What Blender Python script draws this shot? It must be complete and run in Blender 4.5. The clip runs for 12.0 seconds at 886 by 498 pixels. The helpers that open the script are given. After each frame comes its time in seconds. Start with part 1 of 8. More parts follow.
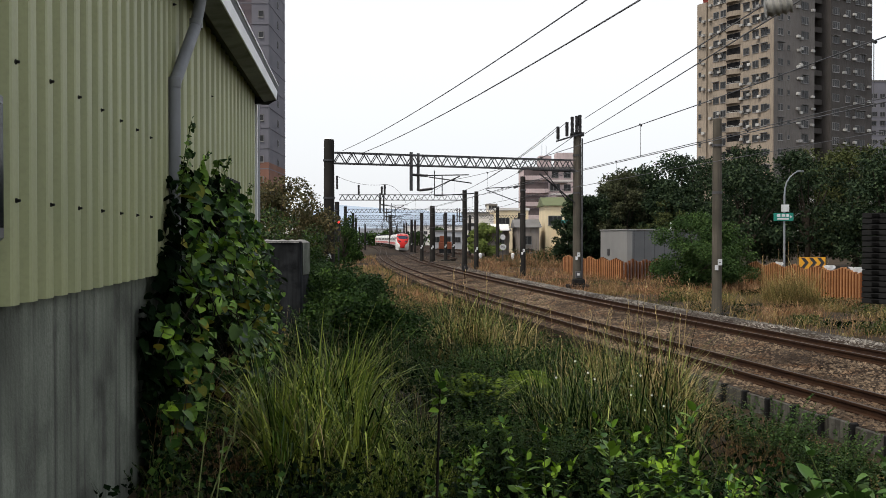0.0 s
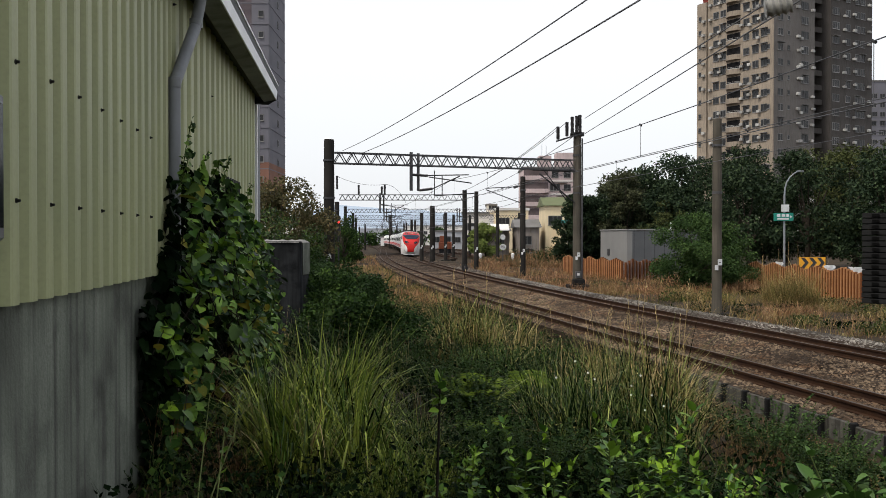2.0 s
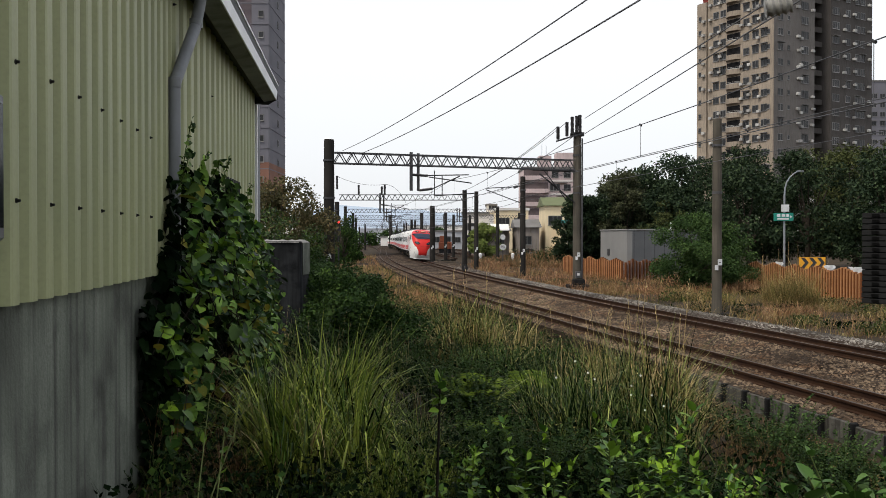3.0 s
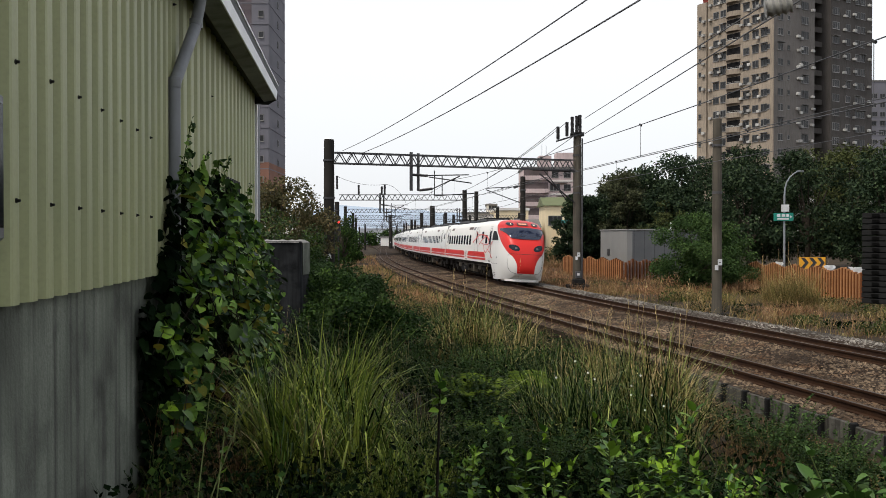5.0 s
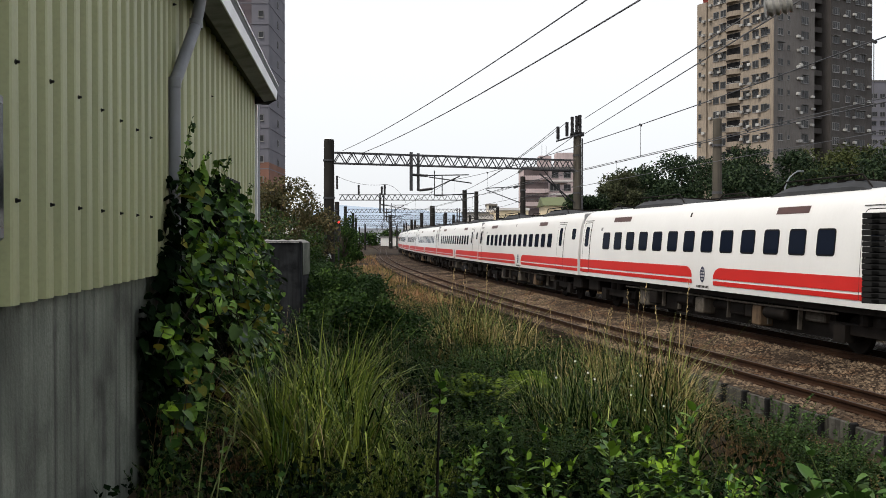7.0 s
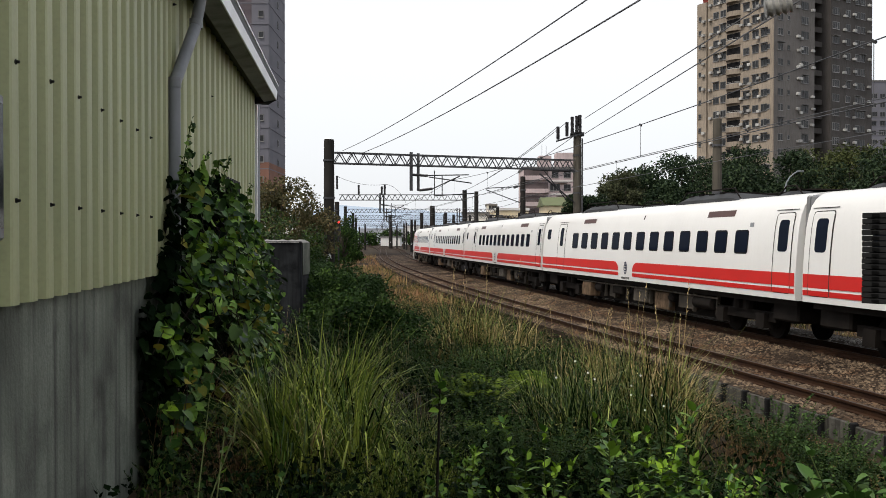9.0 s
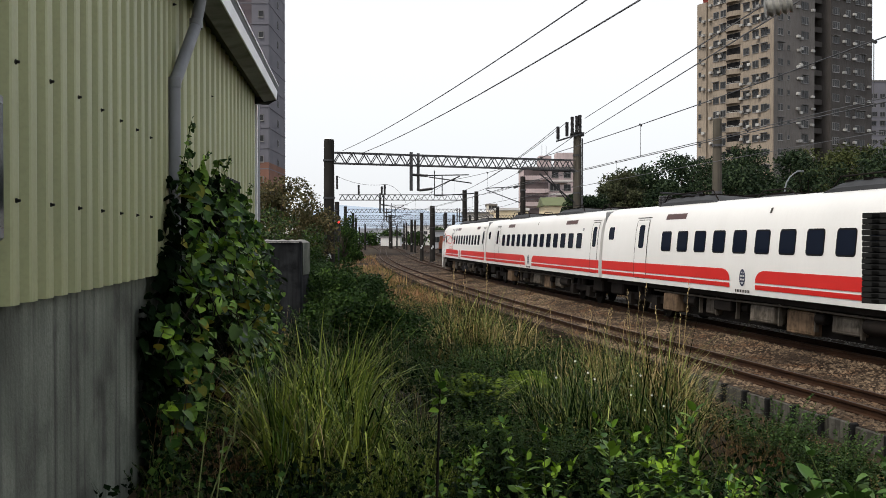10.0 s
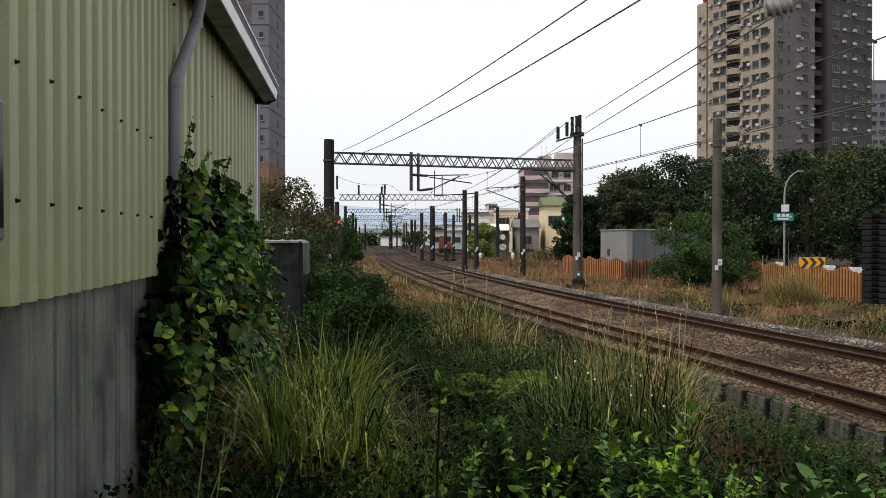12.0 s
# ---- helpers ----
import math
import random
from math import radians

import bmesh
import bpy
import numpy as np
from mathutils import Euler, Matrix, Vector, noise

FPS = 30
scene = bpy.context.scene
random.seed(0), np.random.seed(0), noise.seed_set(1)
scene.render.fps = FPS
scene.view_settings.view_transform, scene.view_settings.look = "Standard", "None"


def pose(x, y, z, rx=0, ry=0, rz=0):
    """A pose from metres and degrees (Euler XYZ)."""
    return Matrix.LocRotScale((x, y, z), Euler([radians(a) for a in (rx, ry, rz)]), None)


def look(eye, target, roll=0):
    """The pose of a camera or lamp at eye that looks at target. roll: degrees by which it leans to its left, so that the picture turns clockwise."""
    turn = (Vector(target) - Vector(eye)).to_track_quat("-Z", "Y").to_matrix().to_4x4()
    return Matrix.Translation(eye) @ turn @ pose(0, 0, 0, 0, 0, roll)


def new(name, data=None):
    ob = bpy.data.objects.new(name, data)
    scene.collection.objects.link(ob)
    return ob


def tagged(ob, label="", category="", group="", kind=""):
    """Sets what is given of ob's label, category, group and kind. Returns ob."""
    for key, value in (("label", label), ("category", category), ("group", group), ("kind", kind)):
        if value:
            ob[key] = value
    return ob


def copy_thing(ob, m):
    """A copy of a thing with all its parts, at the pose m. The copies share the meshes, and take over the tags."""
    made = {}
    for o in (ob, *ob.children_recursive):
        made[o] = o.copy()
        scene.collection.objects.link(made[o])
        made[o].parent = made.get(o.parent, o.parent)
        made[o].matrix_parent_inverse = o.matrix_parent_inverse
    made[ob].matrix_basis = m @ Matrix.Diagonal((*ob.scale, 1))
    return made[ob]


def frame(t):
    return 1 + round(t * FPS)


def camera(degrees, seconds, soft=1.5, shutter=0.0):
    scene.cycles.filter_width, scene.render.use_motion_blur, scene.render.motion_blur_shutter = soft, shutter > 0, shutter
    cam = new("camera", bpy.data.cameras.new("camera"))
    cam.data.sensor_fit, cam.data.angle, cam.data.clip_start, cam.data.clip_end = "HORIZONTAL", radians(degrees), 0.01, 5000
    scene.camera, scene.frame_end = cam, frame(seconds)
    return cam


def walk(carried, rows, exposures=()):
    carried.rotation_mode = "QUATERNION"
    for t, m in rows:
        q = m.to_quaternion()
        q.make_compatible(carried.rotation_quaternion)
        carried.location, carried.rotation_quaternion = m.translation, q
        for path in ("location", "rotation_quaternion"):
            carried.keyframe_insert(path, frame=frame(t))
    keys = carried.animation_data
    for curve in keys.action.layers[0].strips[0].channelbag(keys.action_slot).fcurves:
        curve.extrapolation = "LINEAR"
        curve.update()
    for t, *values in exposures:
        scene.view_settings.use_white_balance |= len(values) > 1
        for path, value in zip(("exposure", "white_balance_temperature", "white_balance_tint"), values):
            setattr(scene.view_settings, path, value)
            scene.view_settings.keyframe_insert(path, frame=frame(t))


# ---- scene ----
# A phone on a low bank beside a curved, canted double track; rail level is z = 0, the camera looks along +y.
cam = camera(51.69, 12.0, soft=0.8)
EXPO = [(0.0, -0.05), (5.6, -0.05), (6.1, -0.09), (6.5, -0.14), (6.8, -0.08), (7.0, -0.05), (12.0, -0.05)]
EYE = pose(0, 0, 2.557, 89.36, 0, 0)
walk(cam, [(0.0, EYE), (12.0, EYE)], EXPO)

# ---- light: white haze, a soft sun through it from the left ----
SUN_EL, SUN_AZ = 57.0, 234.0            # degrees; azimuth clockwise from +y
world = bpy.data.worlds.new("overcast_sky")
scene.world = world
world.use_nodes = True
wn, wl = world.node_tree.nodes, world.node_tree.links
wn.clear()
sky = wn.new("ShaderNodeTexSky")
sky.sky_type, sky.sun_disc = "NISHITA", False
sky.sun_elevation, sky.sun_rotation = radians(SUN_EL), radians(SUN_AZ)
sky.air_density, sky.dust_density, sky.ozone_density = 1.0, 4.0, 1.0
bg_sky, bg_cloud, add = wn.new("ShaderNodeBackground"), wn.new("ShaderNodeBackground"), wn.new("ShaderNodeAddShader")
bg_sky.inputs["Strength"].default_value = 0.03
wl.new(sky.outputs[0], bg_sky.inputs[0])
geo, sep, ramp = wn.new("ShaderNodeTexCoord"), wn.new("ShaderNodeSeparateXYZ"), wn.new("ShaderNodeValToRGB")
wl.new(geo.outputs["Generated"], sep.inputs[0])
wl.new(sep.outputs["Z"], ramp.inputs[0])
ramp.color_ramp.elements[0].position, ramp.color_ramp.elements[0].color = 0.0, (0.84, 0.865, 0.90, 1)
ramp.color_ramp.elements[1].position, ramp.color_ramp.elements[1].color = 0.20, (0.99, 0.992, 1.0, 1)
for pos_, val_ in ((0.32, (0.97, 0.98, 1.0, 1)), (0.85, (0.56, 0.60, 0.67, 1))):      # hazy bright horizon, duller zenith
    ramp.color_ramp.elements.new(pos_).color = val_
wl.new(ramp.outputs[0], bg_cloud.inputs[0])
bg_cloud.inputs["Strength"].default_value = 1.0
out = wn.new("ShaderNodeOutputWorld")
wl.new(bg_sky.outputs[0], add.inputs[0])
wl.new(bg_cloud.outputs[0], add.inputs[1])
wl.new(add.outputs[0], out.inputs[0])

sun_data = bpy.data.lights.new("sun", "SUN")
sun_data.energy, sun_data.angle, sun_data.color = 3.0, radians(14), (1.0, 0.93, 0.83)
sun = new("sun", sun_data)
a, e = radians(SUN_AZ), radians(SUN_EL)
sun.matrix_world = look((0, 0, 60), (-math.sin(a) * math.cos(e) * 50, -math.cos(a) * math.cos(e) * 50, 60 - math.sin(e) * 50))


# ---- materials ----
def mat(name, col, rough=0.7, metal=0.0, var=0.3, scale=2.0, fine=40.0, bump=0.15, tint=None, streak=0.0, rnd=0.0,
        island=0.0, spec=None, leaf=0.0, dirt=0.0, dirt_col=(0.05, 0.04, 0.03), coat=0.0):
    """A surface with variation at two scales, optional rain streaks, dirt and a random shift per object or island."""
    m = bpy.data.materials.new(name)
    m.use_nodes = True
    n, l = m.node_tree.nodes, m.node_tree.links
    bsdf = n["Principled BSDF"]
    bsdf.inputs["Roughness"].default_value, bsdf.inputs["Metallic"].default_value = rough, metal
    bsdf.inputs["Specular IOR Level"].default_value = (0.4 if rough < 0.7 else 0.1) if spec is None else spec
    bsdf.inputs["Coat Weight"].default_value = coat
    tc = n.new("ShaderNodeTexCoord")
    vec = tc.outputs["Object"]

    def noise_of(sc, detail, src):
        t = n.new("ShaderNodeTexNoise")
        t.inputs["Scale"].default_value, t.inputs["Detail"].default_value = sc, detail
        l.new(src, t.inputs["Vector"])
        return t.outputs["Fac"]

    def mixed(fac, c1, c2):
        x = n.new("ShaderNodeMix")
        x.data_type = "RGBA"
        for sock, c in ((x.inputs["A"] if False else x.inputs[6], c1), (x.inputs[7], c2)):
            if isinstance(c, tuple):
                sock.default_value = (*c[:3], 1)
            else:
                l.new(c, sock)
        if isinstance(fac, float):
            x.inputs[0].default_value = fac
        else:
            l.new(fac, x.inputs[0])
        return x.outputs[2]

    def mapped(fac, lo, hi, a=0.0, b=1.0):
        r = n.new("ShaderNodeMapRange")
        r.inputs["From Min"].default_value, r.inputs["From Max"].default_value = lo, hi
        r.inputs["To Min"].default_value, r.inputs["To Max"].default_value = a, b
        l.new(fac, r.inputs["Value"])
        return r.outputs[0]

    big, small = noise_of(scale, 5, vec), noise_of(fine, 3, vec)
    other = tint or tuple(c * (1 - var * 1.3) for c in col)
    c = mixed(mapped(big, 0.35, 0.68), col, other)
    c = mixed(mapped(small, 0.45, 0.75, 0.0, var), c, tuple(x * 0.55 for x in col))
    if streak:
        mp = n.new("ShaderNodeMapping")
        mp.inputs["Scale"].default_value = (7, 7, 0.35)
        l.new(vec, mp.inputs["Vector"])
        c = mixed(mapped(noise_of(1.6, 6, mp.outputs[0]), 0.45, 0.72, 0.0, streak), c, dirt_col)
    if dirt:
        c = mixed(mapped(noise_of(scale * 2.3, 7, vec), 0.48, 0.7, 0.0, dirt), c, dirt_col)
    if rnd:
        oi = n.new("ShaderNodeObjectInfo")
        c = mixed(mapped(oi.outputs["Random"], 0, 1, 0.0, rnd), c, tuple(x * 0.35 for x in col))
    if island:
        g = n.new("ShaderNodeNewGeometry")
        c = mixed(mapped(g.outputs["Random Per Island"], 0, 0.72 if leaf else 1.0, 0.0, island), c, tint or tuple(x * 0.4 for x in col))
    l.new(c, bsdf.inputs["Base Color"])
    if bump:
        b = n.new("ShaderNodeBump")
        b.inputs["Strength"].default_value, b.inputs["Distance"].default_value = bump, 0.02
        l.new(small, b.inputs["Height"])
        l.new(b.outputs[0], bsdf.inputs["Normal"])
    if leaf:
        tr, mx = n.new("ShaderNodeBsdfTranslucent"), n.new("ShaderNodeMixShader")
        l.new(c, tr.inputs["Color"])
        mx.inputs[0].default_value = leaf
        l.new(bsdf.outputs[0], mx.inputs[1])
        l.new(tr.outputs[0], mx.inputs[2])
        l.new(mx.outputs[0], n["Material Output"].inputs["Surface"])
    return m


def glow(name, col, strength):
    m = bpy.data.materials.new(name)
    m.use_nodes = True
    b = m.node_tree.nodes["Principled BSDF"]
    b.inputs["Base Color"].default_value = (*col, 1)
    b.inputs["Emission Color"].default_value, b.inputs["Emission Strength"].default_value = (*col, 1), strength
    return m


SHEET = mat("painted_sheet", (0.355, 0.372, 0.195), 0.5, 0.0, 0.22, 0.8, 45, 0.05, tint=(0.30, 0.32, 0.175), streak=0.22, dirt_col=(0.22, 0.22, 0.15))
CONC_DARK = mat("stained_concrete", (0.215, 0.232, 0.190), 0.9, 0, 0.45, 1.1, 45, 0.3, streak=0.75, dirt=0.7, dirt_col=(0.042, 0.043, 0.038))
CONC_BLACK = mat("blackened_concrete", (0.020, 0.020, 0.020), 0.9, 0, 0.4, 1.5, 45, 0.25, streak=0.7, dirt_col=(0.01, 0.01, 0.01))
CONC = mat("grey_concrete", (0.30, 0.29, 0.27), 0.85, 0, 0.25, 1.2, 50, 0.15, streak=0.4, dirt_col=(0.12, 0.11, 0.1))
# left and far masts: backlight against the sky put into the colour
MAST_BACKLIT = mat("backlit_mast", (0.034, 0.031, 0.028), 0.85, 0, 0.3, 0.9, 40, 0.15, streak=0.5, dirt_col=(0.015, 0.015, 0.015))
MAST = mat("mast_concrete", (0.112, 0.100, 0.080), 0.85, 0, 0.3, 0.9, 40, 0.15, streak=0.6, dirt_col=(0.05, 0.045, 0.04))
SLEEPER = mat("sleeper_concrete", (0.10, 0.075, 0.058), 0.9, 0, 0.3, 5, 60, 0.2, rnd=0.5)
STEEL = mat("galvanised_steel", (0.075, 0.075, 0.08), 0.55, 0.4, 0.3, 2, 50, 0.1)
BLACK = mat("black_iron", (0.022, 0.022, 0.024), 0.6, 0.2, 0.3, 4, 60, 0.15)
WIRE = mat("wire_copper", (0.10, 0.10, 0.105), 0.6, 0.4, 0.2, 2, 50, 0)
RUST = mat("rusty_rail", (0.046, 0.023, 0.012), 0.8, 0.1, 0.5, 3, 70, 0.2, tint=(0.028, 0.014, 0.009))
RAILHEAD = mat("rail_head", (0.034, 0.020, 0.012), 0.6, 0.1, 0.25, 3, 70, 0.05)
PIPE = mat("grey_plastic_pipe", (0.21, 0.22, 0.235), 0.5, 0, 0.15, 2, 40, 0.05, streak=0.3, dirt_col=(0.1, 0.1, 0.1))
WHITE = mat("white_paint", (0.80, 0.80, 0.78), 0.5, 0, 0.08, 2, 40, 0.03, streak=0.25, dirt_col=(0.35, 0.34, 0.32))
STONE = mat("ballast_stone", (0.36, 0.265, 0.175), 0.95, 0, 0.3, 0.35, 60, 0.1, tint=(0.018, 0.012, 0.009), island=0.95, dirt=0.9, dirt_col=(0.16, 0.080, 0.038))
STONE_DARK = mat("sooty_ballast_stone", (0.20, 0.15, 0.115), 0.95, 0, 0.3, 0.35, 60, 0.1, tint=(0.015, 0.011, 0.009), island=0.9)
SHOULDER = mat("clean_ballast_stone", (0.40, 0.365, 0.315), 0.95, 0, 0.3, 0.5, 60, 0.1, tint=(0.05, 0.045, 0.04), island=0.9)
# bed coloured dark so that gaps between the stones read as shade
BED = mat("ballast_bed", (0.056, 0.040, 0.028), 0.95, 0, 0.95, 1.5, 14, 1.0, tint=(0.014, 0.009, 0.006))
SOIL = mat("dry_soil", (0.060, 0.042, 0.026), 0.95, 0, 0.5, 0.3, 8, 0.5, tint=(0.010, 0.009, 0.005))


# ---- mesh helpers ----
class Mesh:
    """Collects vertices and faces, then becomes one mesh."""

    def __init__(self):
        self.v, self.f, self.m = [], [], []

    def add(self, verts, faces, mi=0):
        k = len(self.v)
        self.v += [tuple(p) for p in verts]
        self.f += [tuple(i + k for i in f) for f in faces]
        self.m += [mi] * len(faces)
        return self

    def box(self, x0, x1, y0, y1, z0, z1, mi=0, m=None):
        pts = [Vector((x, y, z)) for z in (z0, z1) for y in (y0, y1) for x in (x0, x1)]
        if m is not None:
            pts = [m @ p for p in pts]
        return self.add(pts, [(0, 2, 3, 1), (4, 5, 7, 6), (0, 1, 5, 4), (2, 6, 7, 3), (0, 4, 6, 2), (1, 3, 7, 5)], mi)

    def tube(self, pts, radii, sides=8, mi=0, caps=True):
        pts = [Vector(p) for p in pts]
        if not isinstance(radii, (list, tuple)):
            radii = [radii] * len(pts)
        verts, ref = [], None
        for i, p in enumerate(pts):
            d = (pts[min(i + 1, len(pts) - 1)] - pts[max(i - 1, 0)]).normalized()
            if ref is None:
                ref = Vector((0, 0, 1)) if abs(d.z) < 0.9 else Vector((1, 0, 0))
            u = d.cross(ref).normalized()
            w = u.cross(d)
            for k in range(sides):
                a = 2 * math.pi * (k + 0.5) / sides
                verts.append(p + radii[i] * (math.cos(a) * u + math.sin(a) * w))
        faces = [(i * sides + k, i * sides + (k + 1) % sides, (i + 1) * sides + (k + 1) % sides, (i + 1) * sides + k)
                 for i in range(len(pts) - 1) for k in range(sides)]
        if caps:
            faces += [tuple(range(sides))[::-1], tuple((len(pts) - 1) * sides + k for k in range(sides))]
        return self.add(verts, faces, mi)

    def grid(self, rows, mi=0, closed=False):
        """rows: equal lists of points, joined by quads."""
        n = len(rows[0])
        faces = []
        for i in range(len(rows) - 1):
            for k in range(n if closed else n - 1):
                j = (k + 1) % n
                faces.append((i * n + k, i * n + j, (i + 1) * n + j, (i + 1) * n + k))
        return self.add([p for r in rows for p in r], faces, mi)

    def disc(self, c, axis, r, sides=16, depth=0.02, mi=0):
        c, axis = Vector(c), Vector(axis).normalized()
        return self.tube([c - axis * depth / 2, c + axis * depth / 2], r, sides, mi)


def mesh_of(name, b, mats, smooth=False, bevel=0.0):
    me = bpy.data.meshes.new(name)
    me.from_pydata(b.v, [], b.f)
    for x in mats if isinstance(mats, (list, tuple)) else [mats]:
        me.materials.append(x)
    me.polygons.foreach_set("material_index", b.m)
    if bevel:
        bm = bmesh.new()
        bm.from_mesh(me)
        bmesh.ops.remove_doubles(bm, verts=bm.verts, dist=1e-5)
        bmesh.ops.bevel(bm, geom=[x for x in bm.edges if len(x.link_faces) == 2 and x.calc_face_angle(0) > 0.6],
                        offset=bevel, segments=1, affect="EDGES", clamp_overlap=True)
        bm.to_mesh(me)
        bm.free()
    if smooth:
        me.polygons.foreach_set("use_smooth", [True] * len(me.polygons))
        me.set_sharp_from_angle(angle=radians(38))
    me.update()
    return me


def part(name, b, mats, parent=None, label="", smooth=False, bevel=0.0, m=None):
    """One mesh object under a thing or a part; b is a Mesh or ready mesh data."""
    ob = new(name, b if isinstance(b, bpy.types.Mesh) else mesh_of(name, b, mats, smooth, bevel))
    ob.parent = parent
    if m is not None:
        ob.matrix_basis = m
    return tagged(ob, label)


def thing(name, label, category, m=None, group="", kind=""):
    ob = new(name)
    ob.empty_display_size = 0.2
    if m is not None:
        ob.matrix_basis = m
    return tagged(ob, label, category, group, kind)


def solid(name, b, mats, label, category, smooth=False, bevel=0.0, m=None, group="", kind=""):
    return tagged(part(name, b, mats, None, label, smooth, bevel, m), label, category, group, kind)


def arr_mesh(name, verts, faces, mats, mi=None):
    """Mesh from numpy arrays; all faces have the same number of corners."""
    me = bpy.data.meshes.new(name)
    nf, k = faces.shape
    me.vertices.add(len(verts))
    me.vertices.foreach_set("co", np.ascontiguousarray(verts, dtype=np.float32).ravel())
    me.loops.add(nf * k)
    me.loops.foreach_set("vertex_index", faces.astype(np.int32).ravel())
    me.polygons.add(nf)
    me.polygons.foreach_set("loop_start", np.arange(0, nf * k, k, dtype=np.int32))
    for x in mats if isinstance(mats, (list, tuple)) else [mats]:
        me.materials.append(x)
    if mi is not None:
        me.polygons.foreach_set("material_index", mi.astype(np.int32))
    me.update(calc_edges=True)
    return me


# ---- the line of the tracks: heading by distance along the far track, s grows away from the camera ----
KNOT_S = [-300, -160, -60, 0, 30, 60, 90, 120, 160, 220, 300, 460]
KNOT_H = [-0.36, -0.28, -0.2288, -0.1853, -0.1392, -0.1171, -0.0854, -0.068, -0.062, -0.09, -0.125, -0.14]
PS = np.arange(-300, 460, 0.5)
PH = np.convolve(np.pad(np.interp(PS, KNOT_S, KNOT_H), 20, mode="edge"), np.hanning(41) / np.hanning(41).sum(), "valid")
PX, PY = np.cumsum(np.sin(PH) * 0.5), np.cumsum(np.cos(PH) * 0.5)
PX, PY = PX - PX[600] + 8.335, PY - PY[600] + 26.612
CANT = 0.056                            # near rail raised
SPACING = -3.85                         # near track from far track


def line(s, off=0.0, z=0.0):
    """A point beside the far track's centre line (off to the right, looking away) and the heading there."""
    x, y, h = np.interp(s, PS, PX), np.interp(s, PS, PY), np.interp(s, PS, PH)
    return Vector((x + off * math.cos(h), y - off * math.sin(h), z)), h


def offset_of(x, y):
    """Signed distance from the far track's centre line."""
    i = np.argmin((PX - x) ** 2 + (PY - y) ** 2)
    return (x - PX[i]) * math.cos(PH[i]) - (y - PY[i]) * math.sin(PH[i])


def offsets(x, y):
    """The same for arrays, by the row in y (the line runs mainly along y)."""
    cx, h = np.interp(y, PY, PX), np.interp(y, PY, PH)
    return (x - cx) * np.cos(h)


def smooth01(x):
    x = np.clip(x, 0, 1)
    return x * x * (3 - 2 * x)


def ground_z(x, y):
    """Height of the ground: the bank by the shed falls to the retaining boards of the near track."""
    o = offsets(x, y)
    left = -5.3 - o                     # metres to the left of the boards
    bank = -0.37 + (1.17 - 0.6 * smooth01((y - 8) / 16) - 0.45 * smooth01((y - 24) / 30)) * smooth01(left / 4.6)
    bed = -0.36 + 0 * o
    right = -0.36 + 0.05 * np.sin(x * 0.7 + y * 0.3) * smooth01((o - 3) / 4)
    near = smooth01((60 - y) / 30)
    z = np.where(left > 0, bank * near + (-0.4) * (1 - near) + 0.04 * np.sin(2.1 * x + y) * smooth01(left), np.where(o > 3, right, bed))
    return z


# ---- ground: one sheet to the horizon ----
def axis(*spans):
    vals = []
    for lo, hi, step in spans:
        vals += list(np.arange(lo, hi, step))
    return np.array(vals)


gx = axis((-2500, -300, 550), (-300, -40, 40), (-40, -10, 2.5), (-10, 22, 0.4), (22, 60, 3), (60, 300, 40), (300, 2600, 550))
gy = axis((-400, -40, 60), (-40, 0, 4), (0, 62, 0.5), (62, 160, 4), (160, 500, 30), (500, 4200, 400))
GX, GY = np.meshgrid(gx, gy)
GZ = ground_z(GX, GY)
nx, ny = len(gx), len(gy)
ii = np.arange(nx * ny).reshape(ny, nx)
quads = np.stack([ii[:-1, :-1], ii[:-1, 1:], ii[1:, 1:], ii[1:, :-1]], -1).reshape(-1, 4)
ground = new("ground", arr_mesh("ground", np.stack([GX, GY, GZ], -1).reshape(-1, 3), quads, SOIL))
tagged(ground, "dry brown earth and weeds beside the railway", "ground", kind="structure")

# ---- ballast bed under both tracks ----
BED_O = [-5.06, -4.85, -4.4, -3.3, -2.8, -1.9, -1.1, -0.53, 0.53, 0.8, 1.2, 1.9, 2.9]
BED_Z = [-0.07, -0.07, -0.11, -0.16, -0.16, -0.21, -0.10, -0.11, -0.165, -0.10, -0.03, -0.06, -0.42]
bed = Mesh()
prof = [(-5.07, -0.6), *zip(BED_O, BED_Z)]
bed.grid([[line(s, o, z + 0.03 * (noise.noise((s * 0.9, o * 2, 0)) if -5 < o < 2 else 0))[0] for o, z in prof] for s in np.arange(-80, 440, 1.0)])
tagged(part("ballast_bed", bed, BED, None, "", True), "brown-grey crushed stone ballast bed", "ballast", kind="structure")


